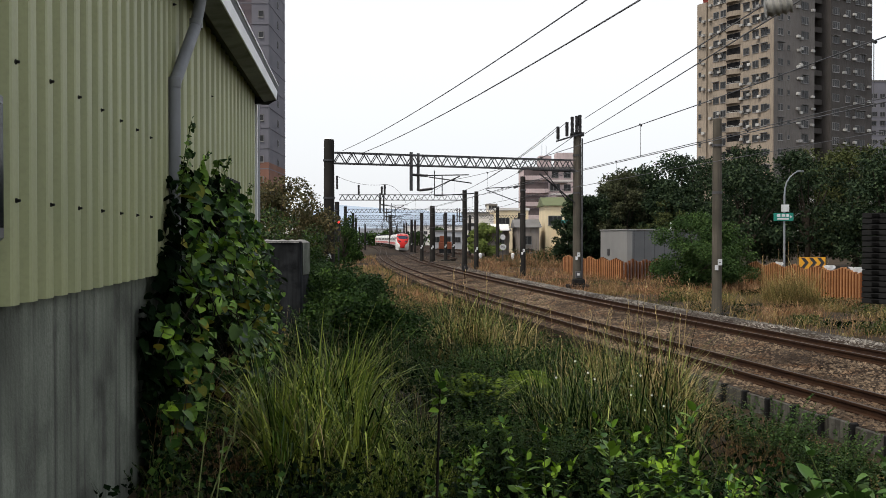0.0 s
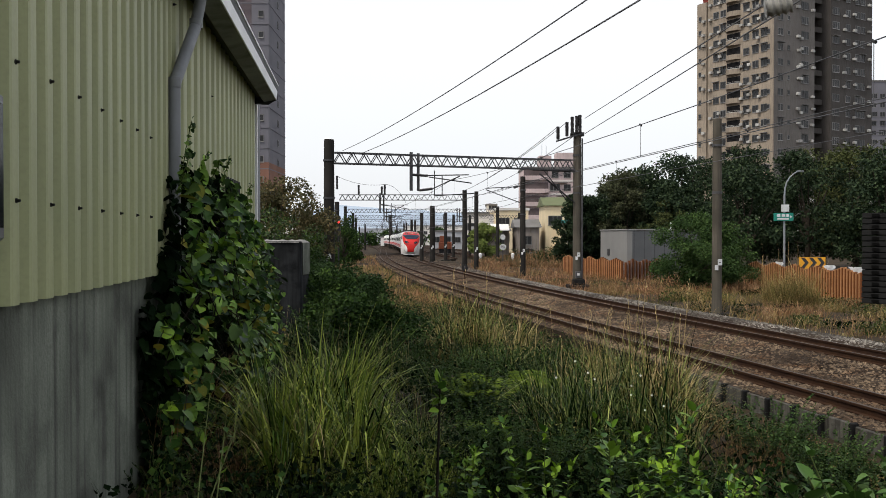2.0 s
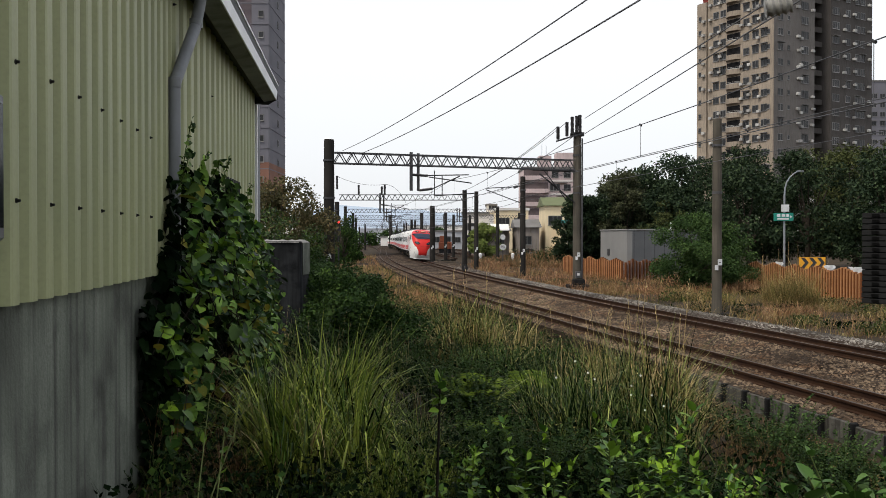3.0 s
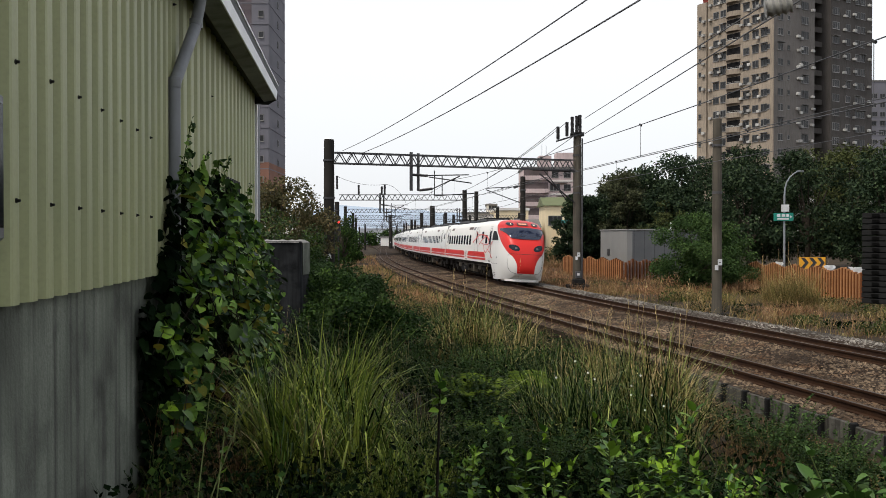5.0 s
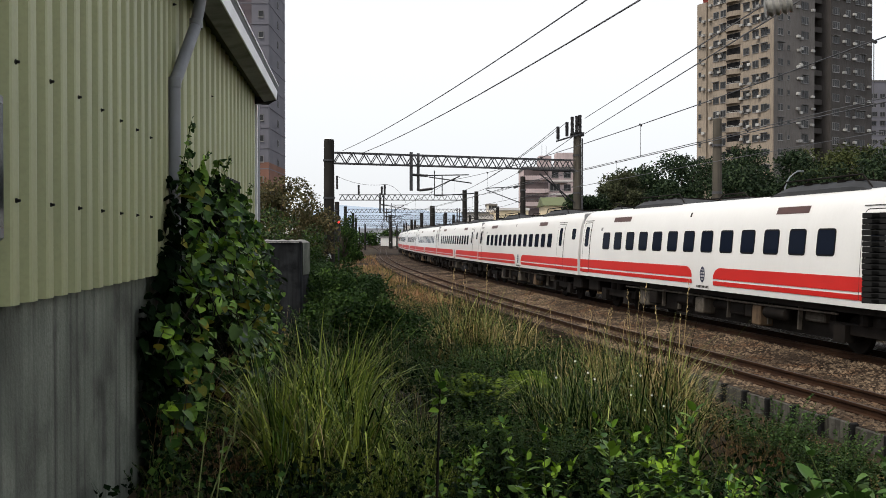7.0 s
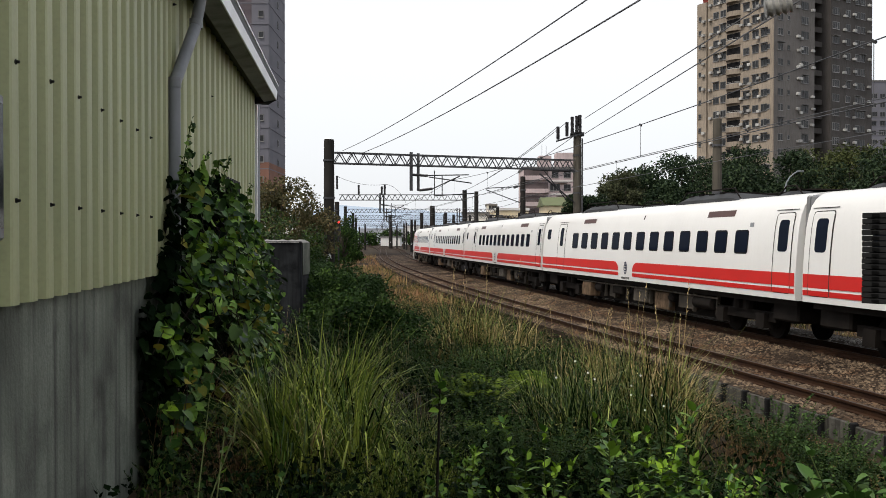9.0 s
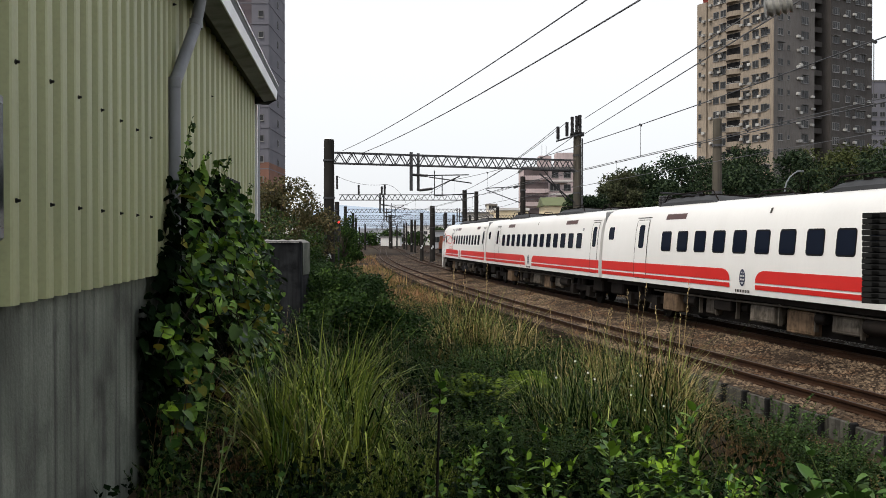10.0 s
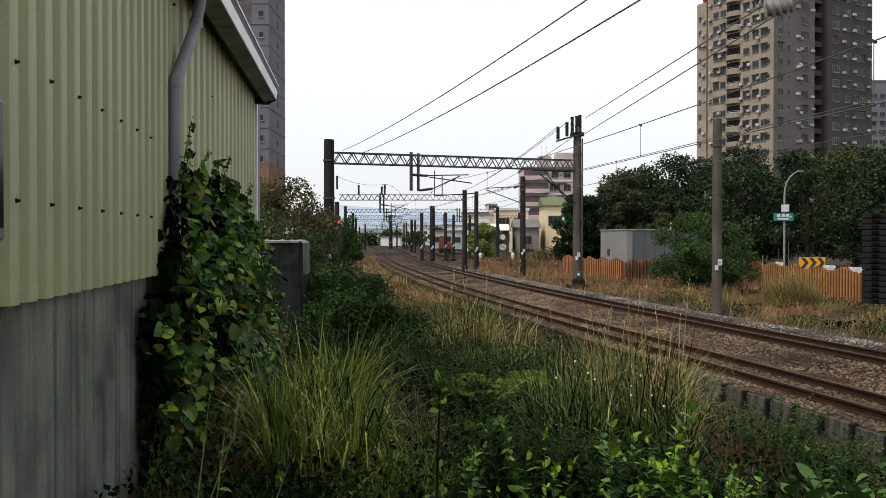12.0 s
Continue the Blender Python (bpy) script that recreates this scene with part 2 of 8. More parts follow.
def stones(name, n, s0, s1, o0, o1, size, power, material, label, seed):
    """Loose ballast stones over a stretch of the bed."""
    rng = np.random.default_rng(seed)
    s = s0 + (s1 - s0) * rng.random(n) ** power
    o = rng.uniform(o0, o1, n)
    keep = np.ones(n, bool)
    for c in (SPACING, 0.0):
        for g in (-0.567, 0.567):
            keep &= abs(o - c - g) > 0.085
    s, o = s[keep], o[keep]
    n = len(s)
    z = np.interp(o, BED_O, BED_Z)
    x, y, h = np.interp(s, PS, PX), np.interp(s, PS, PY), np.interp(s, PS, PH)
    c = np.stack([x + o * np.cos(h), y - o * np.sin(h), z + rng.uniform(-0.005, 0.022, n)], -1)
    base = np.array([(1, 0, 0), (0, 1, 0), (-1, 0, 0), (0, -1, 0), (0, 0, 1), (0, 0, -1)], float)
    r = rng.uniform(*size, n)[:, None, None]
    v = base[None] * r * rng.uniform(0.6, 1.25, (n, 6, 1)) + rng.normal(0, 0.22, (n, 6, 3)) * r
    a = rng.random(n) * 6.28
    ca, sa = np.cos(a)[:, None], np.sin(a)[:, None]
    v = np.stack([v[..., 0] * ca - v[..., 1] * sa, v[..., 0] * sa + v[..., 1] * ca, v[..., 2] * 0.65], -1) + c[:, None]
    f = np.array([(0, 1, 4), (1, 2, 4), (2, 3, 4), (3, 0, 4)])      # the faces above the bed
    faces = (f[None] + 6 * np.arange(n)[:, None, None]).reshape(-1, 3)
    tagged(new(name, arr_mesh(name, v.reshape(-1, 3), faces, material)), label, "ballast", kind="stuff")


stones("ballast_stones", 74000, -16, 50, -5.02, 0.9, (0.016, 0.052), 1.7, STONE, "loose rust-dusted crushed ballast stones", 4)
stones("ballast_stones", 15000, -16, 60, 0.75, 2.6, (0.02, 0.05), 1.3, SHOULDER, "paler grey ballast stones on the far shoulder", 5)
stones("ballast_stones", 15000, 40, 130, -5.02, 2.4, (0.035, 0.085), 1.4, STONE_DARK, "dark rusty ballast stones along the curve", 6)

# ---- rails ----
RAIL = [(-0.065, -0.15), (-0.065, -0.138), (-0.012, -0.122), (-0.010, -0.045), (-0.034, -0.036), (-0.034, -0.004), (-0.028, 0.0),
        (0.028, 0.0), (0.034, -0.004), (0.034, -0.036), (0.010, -0.045), (0.012, -0.122), (0.065, -0.138), (0.065, -0.15)]


def railway(off, label, s0, s1, sleepers):
    track = thing("railway_track", label, "railway track", kind="structure")
    for g in (-0.567, 0.567):
        b = Mesh()
        zc = 0.03 - g * CANT
        rows = [[line(s, off + g + dx, zc + dz)[0] for dx, dz in RAIL] for s in np.arange(s0, s1, 1.0)]
        b.grid(rows)
        head = [i % 13 == 6 for i in range(len(b.f))]
        b.m = [1 if q else 0 for q in head]
        part("rail", b, [RUST, RAILHEAD], track)
    sl = Mesh().box(-1.0, 1.0, -0.11, 0.11, -0.16, 0.0)
    me = mesh_of("sleeper", sl, SLEEPER, bevel=0.02)
    for k in range(sleepers):
        p, h = line(-16 + k * 0.62, off, -0.185)
        part("sleeper", me, None, track, m=Matrix.Translation(p) @ Matrix.Rotation(-h, 4, "Z") @ Matrix.Rotation(CANT, 4, "Y"))
    return track


railway(0.0, "rusty curved far railway track on concrete sleepers", -90, 430, 200)
railway(SPACING, "rusty curved near railway track on concrete sleepers", -90, 430, 200)
for o_, s_ in ((5.2, 95), (9.4, 105), (13.6, 120)):
    yb_ = Mesh().grid([[line(s, o_ + d * min(1.0, (s - s_) / 30 + 0.2), z)[0] for d, z in ((-1.9, -0.42), (-1.2, -0.15), (1.2, -0.15), (1.9, -0.42))] for s in np.arange(s_, 430, 3.0)])
    tagged(part("ballast_bed", yb_, BED, None, "", True), "dark stone ballast of a yard track", "ballast", kind="structure")
    railway(o_, "rusty yard track beyond the running lines", s_, 430, 0)


SLAB = mat("dirty_slab", (0.145, 0.138, 0.12), 0.9, 0, 0.6, 2.2, 45, 0.4, streak=0.95, dirt=1.0, rnd=0.7, dirt_col=(0.012, 0.011, 0.009))


def boards():
    """Low retaining wall of short concrete slabs between posts that holds the ballast of the near track."""
    w = thing("retaining_wall", "low stained concrete slab wall holding back ballast", "retaining wall", kind="structure")
    slab = mesh_of("slab", Mesh().box(-0.03, 0.03, 0.04, 0.69, -0.56, 0.0), SLAB, bevel=0.012)
    post = mesh_of("post", Mesh().box(-0.09, 0.03, -0.04, 0.04, -0.62, 0.02), CONC_BLACK, bevel=0.012)
    rng = random.Random(3)
    for k in range(11):
        s = -16 + k * 0.73
        p, h = line(s, -5.12, -0.05 + rng.uniform(-0.02, 0.015))
        r = Matrix.Translation(p) @ Matrix.Rotation(-h + rng.uniform(-0.02, 0.02), 4, "Z") @ Matrix.Rotation(rng.uniform(-0.06, 0.02), 4, "Y")
        part("slab", slab, None, w, m=r)
        part("post", post, None, w, m=r)


boards()

# ---- masts, portals and overhead line ----
PLATE = mat("white_plate", (0.62, 0.63, 0.64), 0.5, 0, 0.15, 6, 40, 0)
INK = mat("dark_ink", (0.03, 0.03, 0.035), 0.6, 0, 0.1, 6, 40, 0)
INSUL = mat("insulator_black", (0.03, 0.028, 0.03), 0.35, 0, 0.2, 6, 40, 0)


def mast_parts(t, x, y, z0, z1, r, plate=True, block=True, material=None):
    """A tapered round concrete mast with steel bands, base block and number plate, as parts of t."""
    n = 9
    b = Mesh().tube([(x, y, z0 - 0.3 + (z1 - z0 + 0.3) * i / n) for i in range(n + 1)], [r * (1.08 - 0.16 * i / n) for i in range(n + 1)], 14)
    part("mast_shaft", b, material or MAST, t, smooth=True)
    for f in (0.62, 0.86):
        z = z0 + (z1 - z0) * f
        part("steel_band", Mesh().tube([(x, y, z), (x, y, z + 0.09)], r * 1.1, 14), STEEL, t, smooth=True)
    if block:
        part("base_block", Mesh().box(x - 0.62, x + 0.62, y - 0.5, y + 0.5, z0 - 0.4, z0 + 0.09), CONC_BLACK, t, bevel=0.05)
    if plate:
        zz, f = z0 + 1.75, y - r * 1.06
        p = part("number_plate", Mesh().box(x - 0.02, x + 0.14, f - 0.03, f, zz + 0.16, zz + 0.40), PLATE, t, "faded white number plate")
        part("writing", Mesh().box(x + 0.02, x + 0.08, f - 0.036, f - 0.031, zz + 0.25, zz + 0.29), STEEL, p)
        part("number_plate", Mesh().box(x - 0.13, x + 0.0, f - 0.025, f, zz - 0.02, zz + 0.17), PLATE, t, "faded white number plate")


def mast(x, y, z1, r=0.19, label="tall weathered concrete railway mast", z0=-0.36, arm=None, plate=True):
    t = thing("catenary_mast", label, "mast", group="catenary masts")
    mast_parts(t, x, y, z0, z1, r, plate, material=MAST if y < 60 else MAST_BACKLIT)
    if arm:
        ax, az = arm
        part("bracket_arm", Mesh().tube([(x, y, az + 0.9), (ax, y - 0.3, az + 0.75)], 0.035, 6).tube([(x, y, az - 0.4), (ax, y - 0.3, az + 0.65)], 0.035, 6), STEEL, t)
        d = 0.35 if ax > x else -0.35
        part("insulator", Mesh().tube([(x + d * (1 + 0.25 * i), y - 0.05 * i, az + 0.9 - 0.03 * i) for i in range(5)], [0.05, 0.08, 0.05, 0.08, 0.05], 8), INSUL, t)
    return t


def insulator(b, p, q, r=0.06, n=7):
    """A ribbed insulator from p to q."""
    p, q = Vector(p), Vector(q)
    pts, rad = [], []
    for i in range(n):
        for f, k in ((0.0, 0.68), (0.3, 1.0), (0.7, 1.0), (1.0, 0.68)):
            pts.append(p.lerp(q, (i + f * 0.98) / n))
            rad.append(r * k)
    b.tube(pts, rad, 10)
    return b


def truss(t, a, c, depth=0.55, width=0.45, panels=18):
    """A lattice beam from a to c (top of the beam), as parts of t."""
    a, c = Vector(a), Vector(c)
    d = (c - a).normalized()
    side = Vector((-d.y, d.x, 0)) * width / 2
    down = Vector((0, 0, -depth))
    for sgn in (-1, 1):
        for dz in (Vector(), down):
            part("chord", Mesh().tube([a + side * sgn + dz, c + side * sgn + dz], 0.045, 4), STEEL, t)
    for sgn in (-1, 1):
        b = Mesh()
        for i in range(panels):
            p, q, m_ = a.lerp(c, i / panels), a.lerp(c, (i + 1) / panels), a.lerp(c, (i + 0.5) / panels)
            b.tube([p + side * sgn + down, m_ + side * sgn], 0.03, 4).tube([m_ + side * sgn, q + side * sgn + down], 0.03, 4)
        part("lattice", b, STEEL, t)


def hanger(t, x, y, ztop, reach, drop=1.88):
    """Drop posts under a beam with ribbed insulators and registration arms towards the track at x + reach."""
    part("drop_post", Mesh().box(x - 0.02, x + 0.15, y - 0.06, y + 0.06, ztop - drop, ztop + 0.16), STEEL, t)
    part("drop_post", Mesh().box(x + 0.36, x + 0.51, y + 0.15, y + 0.27, ztop - drop, ztop + 0.12), STEEL, t)
    part("insulator", insulator(Mesh(), (x + 0.1, y, ztop - drop + 0.85), (x + 0.95, y - 0.1, ztop - drop + 0.78), 0.075, 14), INSUL, t)
    part("insulator", insulator(Mesh(), (x + 0.5, y, ztop - drop + 0.02), (x + 1.2, y - 0.1, ztop - drop + 0.10), 0.075, 14), INSUL, t)
    part("registration_arm", Mesh().tube([(x + 0.9, y - 0.1, ztop - drop + 0.8), (x + reach, y - 0.3, ztop - drop + 0.82)], 0.03, 6), BLACK, t)
    part("registration_arm", Mesh().tube([(x + 1.2, y - 0.1, ztop - drop + 0.1), (x + reach * 0.85, y - 0.3, ztop - drop + 0.75)], 0.03, 6), BLACK, t)
    part("registration_arm", Mesh().tube([(x + 1.0, y - 0.1, ztop - drop + 0.72), (x + reach * 1.05, y - 0.3, ztop - drop + 0.38)], 0.03, 6), BLACK, t)
    part("registration_arm", Mesh().tube([(x + reach * 0.42, y - 0.2, ztop - drop + 1.05), (x + reach * 0.42, y - 0.2, ztop - drop - 0.3)], 0.025, 6), BLACK, t)
    part("registration_arm", Mesh().tube([(x + reach * 0.55, y - 0.2, ztop - drop + 0.8), (x + reach * 0.55, y - 0.2, ztop - drop - 0.3)], 0.025, 6), BLACK, t)
    part("registration_arm", Mesh().tube([(x + reach * 0.42, y - 0.2, ztop - drop - 0.28), (x + reach * 1.1, y - 0.3, ztop - drop - 0.15)], 0.025, 6), BLACK, t)


def portal(xl, yl, xr, yr, zb, zl, zr, r=0.23, drops=(), label="steel lattice portal on two concrete masts over the tracks", z0=-0.36, plate=False):
    t = thing("catenary_portal", label, "catenary portal", group="catenary portals")
    mast_parts(t, xl, yl, z0, zl, r * (1.2 if yl < 60 else 1.0), plate, block=False, material=MAST_BACKLIT)
    mast_parts(t, xr, yr, z0, zr, r, plate, block=yr < 60, material=MAST if yr < 60 else MAST_BACKLIT)
    truss(t, (xl + r, yl, zb), (xr - r, yr, zb), panels=max(10, int((xr - xl) / 0.62)))
    for x, reach in drops:
        f = (x - xl) / (xr - xl)
        hanger(t, x, yl + (yr - yl) * f, zb, reach)
    return t


main = portal(-5.85, 47.0, 7.58, 51.7, 6.98, 7.65, 8.45, 0.235, drops=((-1.75, 3.1),), plate=True,
              label="weathered steel lattice portal on two thick concrete masts")
# cross-arm with stand-off insulators on the right mast of the nearest portal
part("cross_arm", Mesh().tube([(6.35, 51.4, 8.02), (7.9, 51.4, 8.5)], 0.06, 4).box(7.2, 7.95, 51.5, 51.9, 8.35, 8.55), STEEL, main)
for i, (x, z0_, z1_) in enumerate(((6.45, 8.12, 8.85), (6.95, 8.3, 9.1), (7.25, 8.4, 9.4), (7.5, 8.5, 9.45), (7.68, 8.5, 9.5))):
    part("insulator", insulator(Mesh(), (x, 51.35, z0_), (x, 51.35, z1_), 0.105, 15), INSUL, main)
part("bracket_arm", Mesh().tube([(7.4, 51.5, 6.35), (5.0, 51.2, 6.42)], 0.045, 6).tube([(7.4, 51.5, 4.6), (5.4, 51.2, 6.2)], 0.045, 6)
     .tube([(5.6, 51.2, 6.45), (6.9, 51.3, 4.75)], 0.03, 6), BLACK, main)
part("conduit", Mesh().tube([(7.83, 51.5, -0.3), (7.83, 51.5, 8.2)], 0.05, 8), STEEL, main, smooth=True)
part("switch_box", Mesh().box(7.42, 7.78, 51.15, 51.4, 0.35, 0.72), STEEL, main, "dark grey switch box", bevel=0.02)
part("label_plate", Mesh().box(7.5, 7.64, 51.13, 51.149, 0.5, 0.64), PLATE, main, "small white plate")
part("pedestal", Mesh().box(7.0, 8.2, 50.9, 52.2, -0.5, -0.02).box(7.25, 7.95, 51.1, 51.45, -0.02, 0.3), CONC_BLACK, main, "blackened concrete pedestal", bevel=0.05)
second = portal(-11.0, 95.0, 2.25, 95.0, 7.12, 6.4, 7.6, 0.25, drops=((-6.6, 3.0),))
for x, za, zb_ in ((-8.75, 7.1, 8.15), (-6.35, 7.1, 8.0), (-6.05, 7.1, 8.2), (-11.0, 7.7, 9.1)):
    part("insulator", insulator(Mesh(), (x, 95, za), (x, 95, zb_), 0.12, 9), INSUL, second)
part("jumper_wire", Mesh().tube([(-11.0 + 4.9 * i / 12, 95, 9.05 - 0.85 * i / 12 - 1.5 * (i / 12) * (1 - i / 12)) for i in range(13)], 0.025, 4), WIRE, second)
part("jumper_wire", Mesh().tube([(-6.05 + 2.2 * i / 8, 95, 8.2 - 1.9 * (i / 8) ** 2.2) for i in range(9)], 0.025, 4), WIRE, second)
portal(-14.3, 134.0, 8.0, 134.0, 6.9, 7.3, 7.3, 0.25, drops=((-8.7, 3.0), (2.0, 2.6)))
portal(-16.5, 168.0, 14.0, 168.0, 6.9, 7.3, 7.3, 0.25, drops=((-10, 3.0), (0.0, 3.0)))
portal(-19.5, 205.0, 14.0, 205.0, 6.9, 7.3, 7.3, 0.25, drops=((-12, 3.0), (0.0, 3.0)))
portal(-24.5, 250.0, 12.0, 250.0, 6.9, 7.3, 7.3, 0.28, drops=((-17, 3.0), (-5.0, 3.0)))
portal(-31.0, 300.0, 12.0, 300.0, 6.9, 7.3, 7.3, 0.28, drops=((-22, 3.0), (-9.0, 3.0)))

mast(10.42, 34.8, 7.1, 0.178)
mast(6.02, 69.0, 7.25, 0.21, arm=(3.2, 5.6))
mast(3.06, 84.0, 6.9, 0.2)
mast(-1.2, 104.0, 6.3, 0.3)
mast(-2.6, 112.0, 5.7, 0.22)
mast(0.35, 122.0, 6.0, 0.22)
mast(-6.0, 175.0, 6.2, 0.26)
mast(-14.3, 250.0, 9.0, 0.5)
mast(1.5, 130.0, 6.0, 0.2)
for x, y in ((-8.6, 215), (-9.8, 230), (-5.8, 190), (-13.2, 262), (4.4, 150), (-26.5, 290), (-20.0, 235)):
    mast(x, y, 6.4, 0.22, plate=False)


def overhead(off, zc, zm, name_label, s0=-70, s1=330, sag=0.12, drops=10.4, first=-1.0):
    """Contact wire, sagging messenger wire and droppers above a track."""
    t = thing("overhead_line", name_label, "overhead wire")
    span = 46.0
    def zmess(s):
        f = ((s - 26) % span) / span
        return zm - sag * 4 * f * (1 - f)
    def side(s):
        return off + 0.2 * math.sin(s / span * math.pi)
    part("contact_wire", Mesh().tube([line(s, side(s), zc)[0] for s in np.arange(s0, s1, 4.0)], 0.010, 5), WIRE, t)
    part("messenger_wire", Mesh().tube([line(s, side(s), zmess(s))[0] for s in np.arange(s0, s1, 4.0)], 0.012, 5), WIRE, t)
    for s in np.arange(first - drops * 6, 150, drops):
        part("dropper", Mesh().tube([line(s, side(s), zc)[0], line(s, side(s), zmess(s))[0]], 0.007, 4), WIRE, t)
        part("clamp", Mesh().tube([line(s - 0.05, side(s), zmess(s) - 0.03)[0], line(s + 0.05, side(s), zmess(s) + 0.02)[0]], 0.026, 6), BLACK, t)


overhead(0.0, 4.88, 5.70, "bare overhead wires above the far track")
overhead(SPACING, 4.63, 5.87, "bare overhead wires above the near track", sag=0.45, drops=9.2, first=-2.7)


def cable(pts, r, label, sag=0.0):
    pts = [Vector(p) for p in pts]
    out_pts = []
    for p, q in zip(pts, pts[1:]):
        for i in range(10):
            f = i / 10
            v = p.lerp(q, f)
            v.z -= sag * 4 * f * (1 - f)
            out_pts.append(v)
    out_pts.append(pts[-1])
    return solid("feeder_cable", Mesh().tube(out_pts, r, 5), WIRE, label, "cable", group="feeder cables")


cable([(-5.1, 46.5, 7.03), (2.53, 16, 6.74), (7.5, -4, 6.5)], 0.014, "thin dark feeder cable high above the near track", 0.2)
cable([(-4.3, 48, 7.03), (3.25, 15, 6.48), (8.0, -6, 6.3)], 0.016, "thin dark feeder cable high above the bank", 0.2)
cable([(7.91, 51.0, 9.27), (6.85, 18.0, 7.50), (6.4, 4.0, 6.72)], 0.017, "thin dark feeder cable from the portal cross-arm")
cable([(7.91, 51.0, 8.42), (6.85, 18.0, 7.14), (6.4, 4.0, 6.6)], 0.017, "thin dark feeder cable below the cross-arm")

for x, z, xe, ze in ((6.45, 8.85, 2.1, 7.5), (6.95, 9.1, 2.3, 7.6), (7.6, 8.5, 3.06, 6.85)):
    cable([(x, 51.4, z), (xe, 95.0 if xe < 3 else 84.0, ze)], 0.018, "thin dark feeder cable from the cross-arm along the curve", 0.35)
for z in (6.9, 5.6):
    cable([(7.5, 51.6, z), (6.0, 69.0, z - 0.1), (2.9, 84.0, z - 0.3)], 0.014, "thin dark return wire between the masts", 0.25)

# ---- the shed beside the camera ----
def wall_1(y, out=0.0):
    return Vector((-1.35 - 0.1236 * y + out * 0.9924, y + out * 0.1227, 0))


def wall_2(y, out=0.0):
    return Vector((-2.271 - 0.0982 * (y - 7.45) + out * 0.9952, y + out * 0.0977, 0))


FASCIA = mat("white_fascia", (0.82, 0.83, 0.85), 0.4, 0, 0.08, 2, 40, 0.02)
SOFFIT = mat("soffit_board_shaded", (0.075, 0.07, 0.055), 0.7, 0, 0.2, 1.2, 40, 0.05, dirt=0.4)
ROOF = mat("dark_roof_sheet", (0.05, 0.055, 0.055), 0.6, 0.2, 0.2, 2, 40, 0.05)
SCREW = mat("screw_head", (0.02, 0.02, 0.018), 0.7, 0.1, 0.2, 10, 60, 0)
GLASS = mat("dark_window_glass", (0.012, 0.014, 0.016), 0.1, 0, 0.1, 1, 10, 0, spec=0.12)
ALU = mat("aluminium_frame", (0.16, 0.165, 0.175), 0.4, 0.5, 0.1, 4, 40, 0)


def corrugated(wall, y0, y1, z0, z1, pitch, depth=0.044, jag=None):
    """Trapezoid-ribbed sheet along a wall, standing off it, with its folded thickness at the foot."""
    b = Mesh()
    prof_pts = []
    y = y0
    while y < y1:
        for f, o in ((0.0, 0.0), (0.10, -0.003), (0.24, -0.003), (0.34, 0.0), (0.37, depth * 0.25), (0.44, depth), (0.52, depth + 0.004), (0.82, depth + 0.004), (0.90, depth), (0.95, depth * 0.45)):
            if y + f * pitch < y1:
                prof_pts.append((y + f * pitch, o + 0.02))
        y += pitch
    b.grid([[wall(yy, o) + Vector((0, 0, z)) for yy, o in prof_pts] for z in (z0, (z0 * 0.6 + z1 * 0.4), z1)])
    b.grid([[wall(yy, o) + Vector((0, 0, z0)) for yy, o in prof_pts], [wall(yy, o - 0.012) + Vector((0, 0, z0)) for yy, o in prof_pts]])
    return b


shed = thing("shed", "pale green corrugated metal shed on a stained concrete base", "shed")
zc1 = 2.285                             # foot of the sheeting
P1 = 0.2338
part("wall_sheet", corrugated(wall_1, -2.046, 7.43, zc1, 4.75, P1), SHEET, shed)
part("wall_sheet", corrugated(wall_2, 7.47, 13.9, 0.5, 4.75, 0.352, 0.042), SHEET, shed)
b = Mesh()
b.add([wall_1(-2.0) + Vector((0, 0, 0.2)), wall_1(6.72) + Vector((0, 0, 0.2)), wall_1(6.72) + Vector((0, 0, 4.74)), wall_1(-2.0) + Vector((0, 0, 4.74)),
       wall_1(-2.0, -0.2) + Vector((0, 0, 0.2)), wall_1(6.72, -0.2) + Vector((0, 0, 0.2)), wall_1(6.72, -0.2) + Vector((0, 0, 4.74)), wall_1(-2.0, -0.2) + Vector((0, 0, 4.74))],
      [(0, 1, 2, 3), (5, 4, 7, 6), (1, 5, 6, 2), (4, 0, 3, 7), (3, 2, 6, 7), (1, 0, 4, 5)])
part("concrete_base", b, CONC_DARK, shed, "rain-streaked grey concrete base wall", bevel=0.03)
for wl_, ya, yb in ((wall_1, 6.72, 7.45), (wall_2, 7.45, 13.9)):
    b = Mesh().add([wl_(ya, -0.05), wl_(yb, -0.05), wl_(yb, -0.05) + Vector((0, 0, 4.74)), wl_(ya, -0.05) + Vector((0, 0, 4.74))], [(0, 1, 2, 3)])
    part("inner_wall", b, CONC_DARK, shed)
e2 = wall_2(13.9, -0.05)
b = Mesh().add([e2, e2 + Vector((-6, 0.6, 0)), e2 + Vector((-6, 0.6, 5.8)), e2 + Vector((0, 0, 4.74))], [(0, 1, 2, 3)])
part("end_wall", b, CONC_DARK, shed)
e1 = wall_1(-2.0, -0.05)
b = Mesh().add([e1, e1 + Vector((-6, -0.7, 0)), e1 + Vector((-6, -0.7, 5.8)), e1 + Vector((0, 0, 4.74))], [(3, 2, 1, 0)])
part("end_wall", b, CONC_DARK, shed)
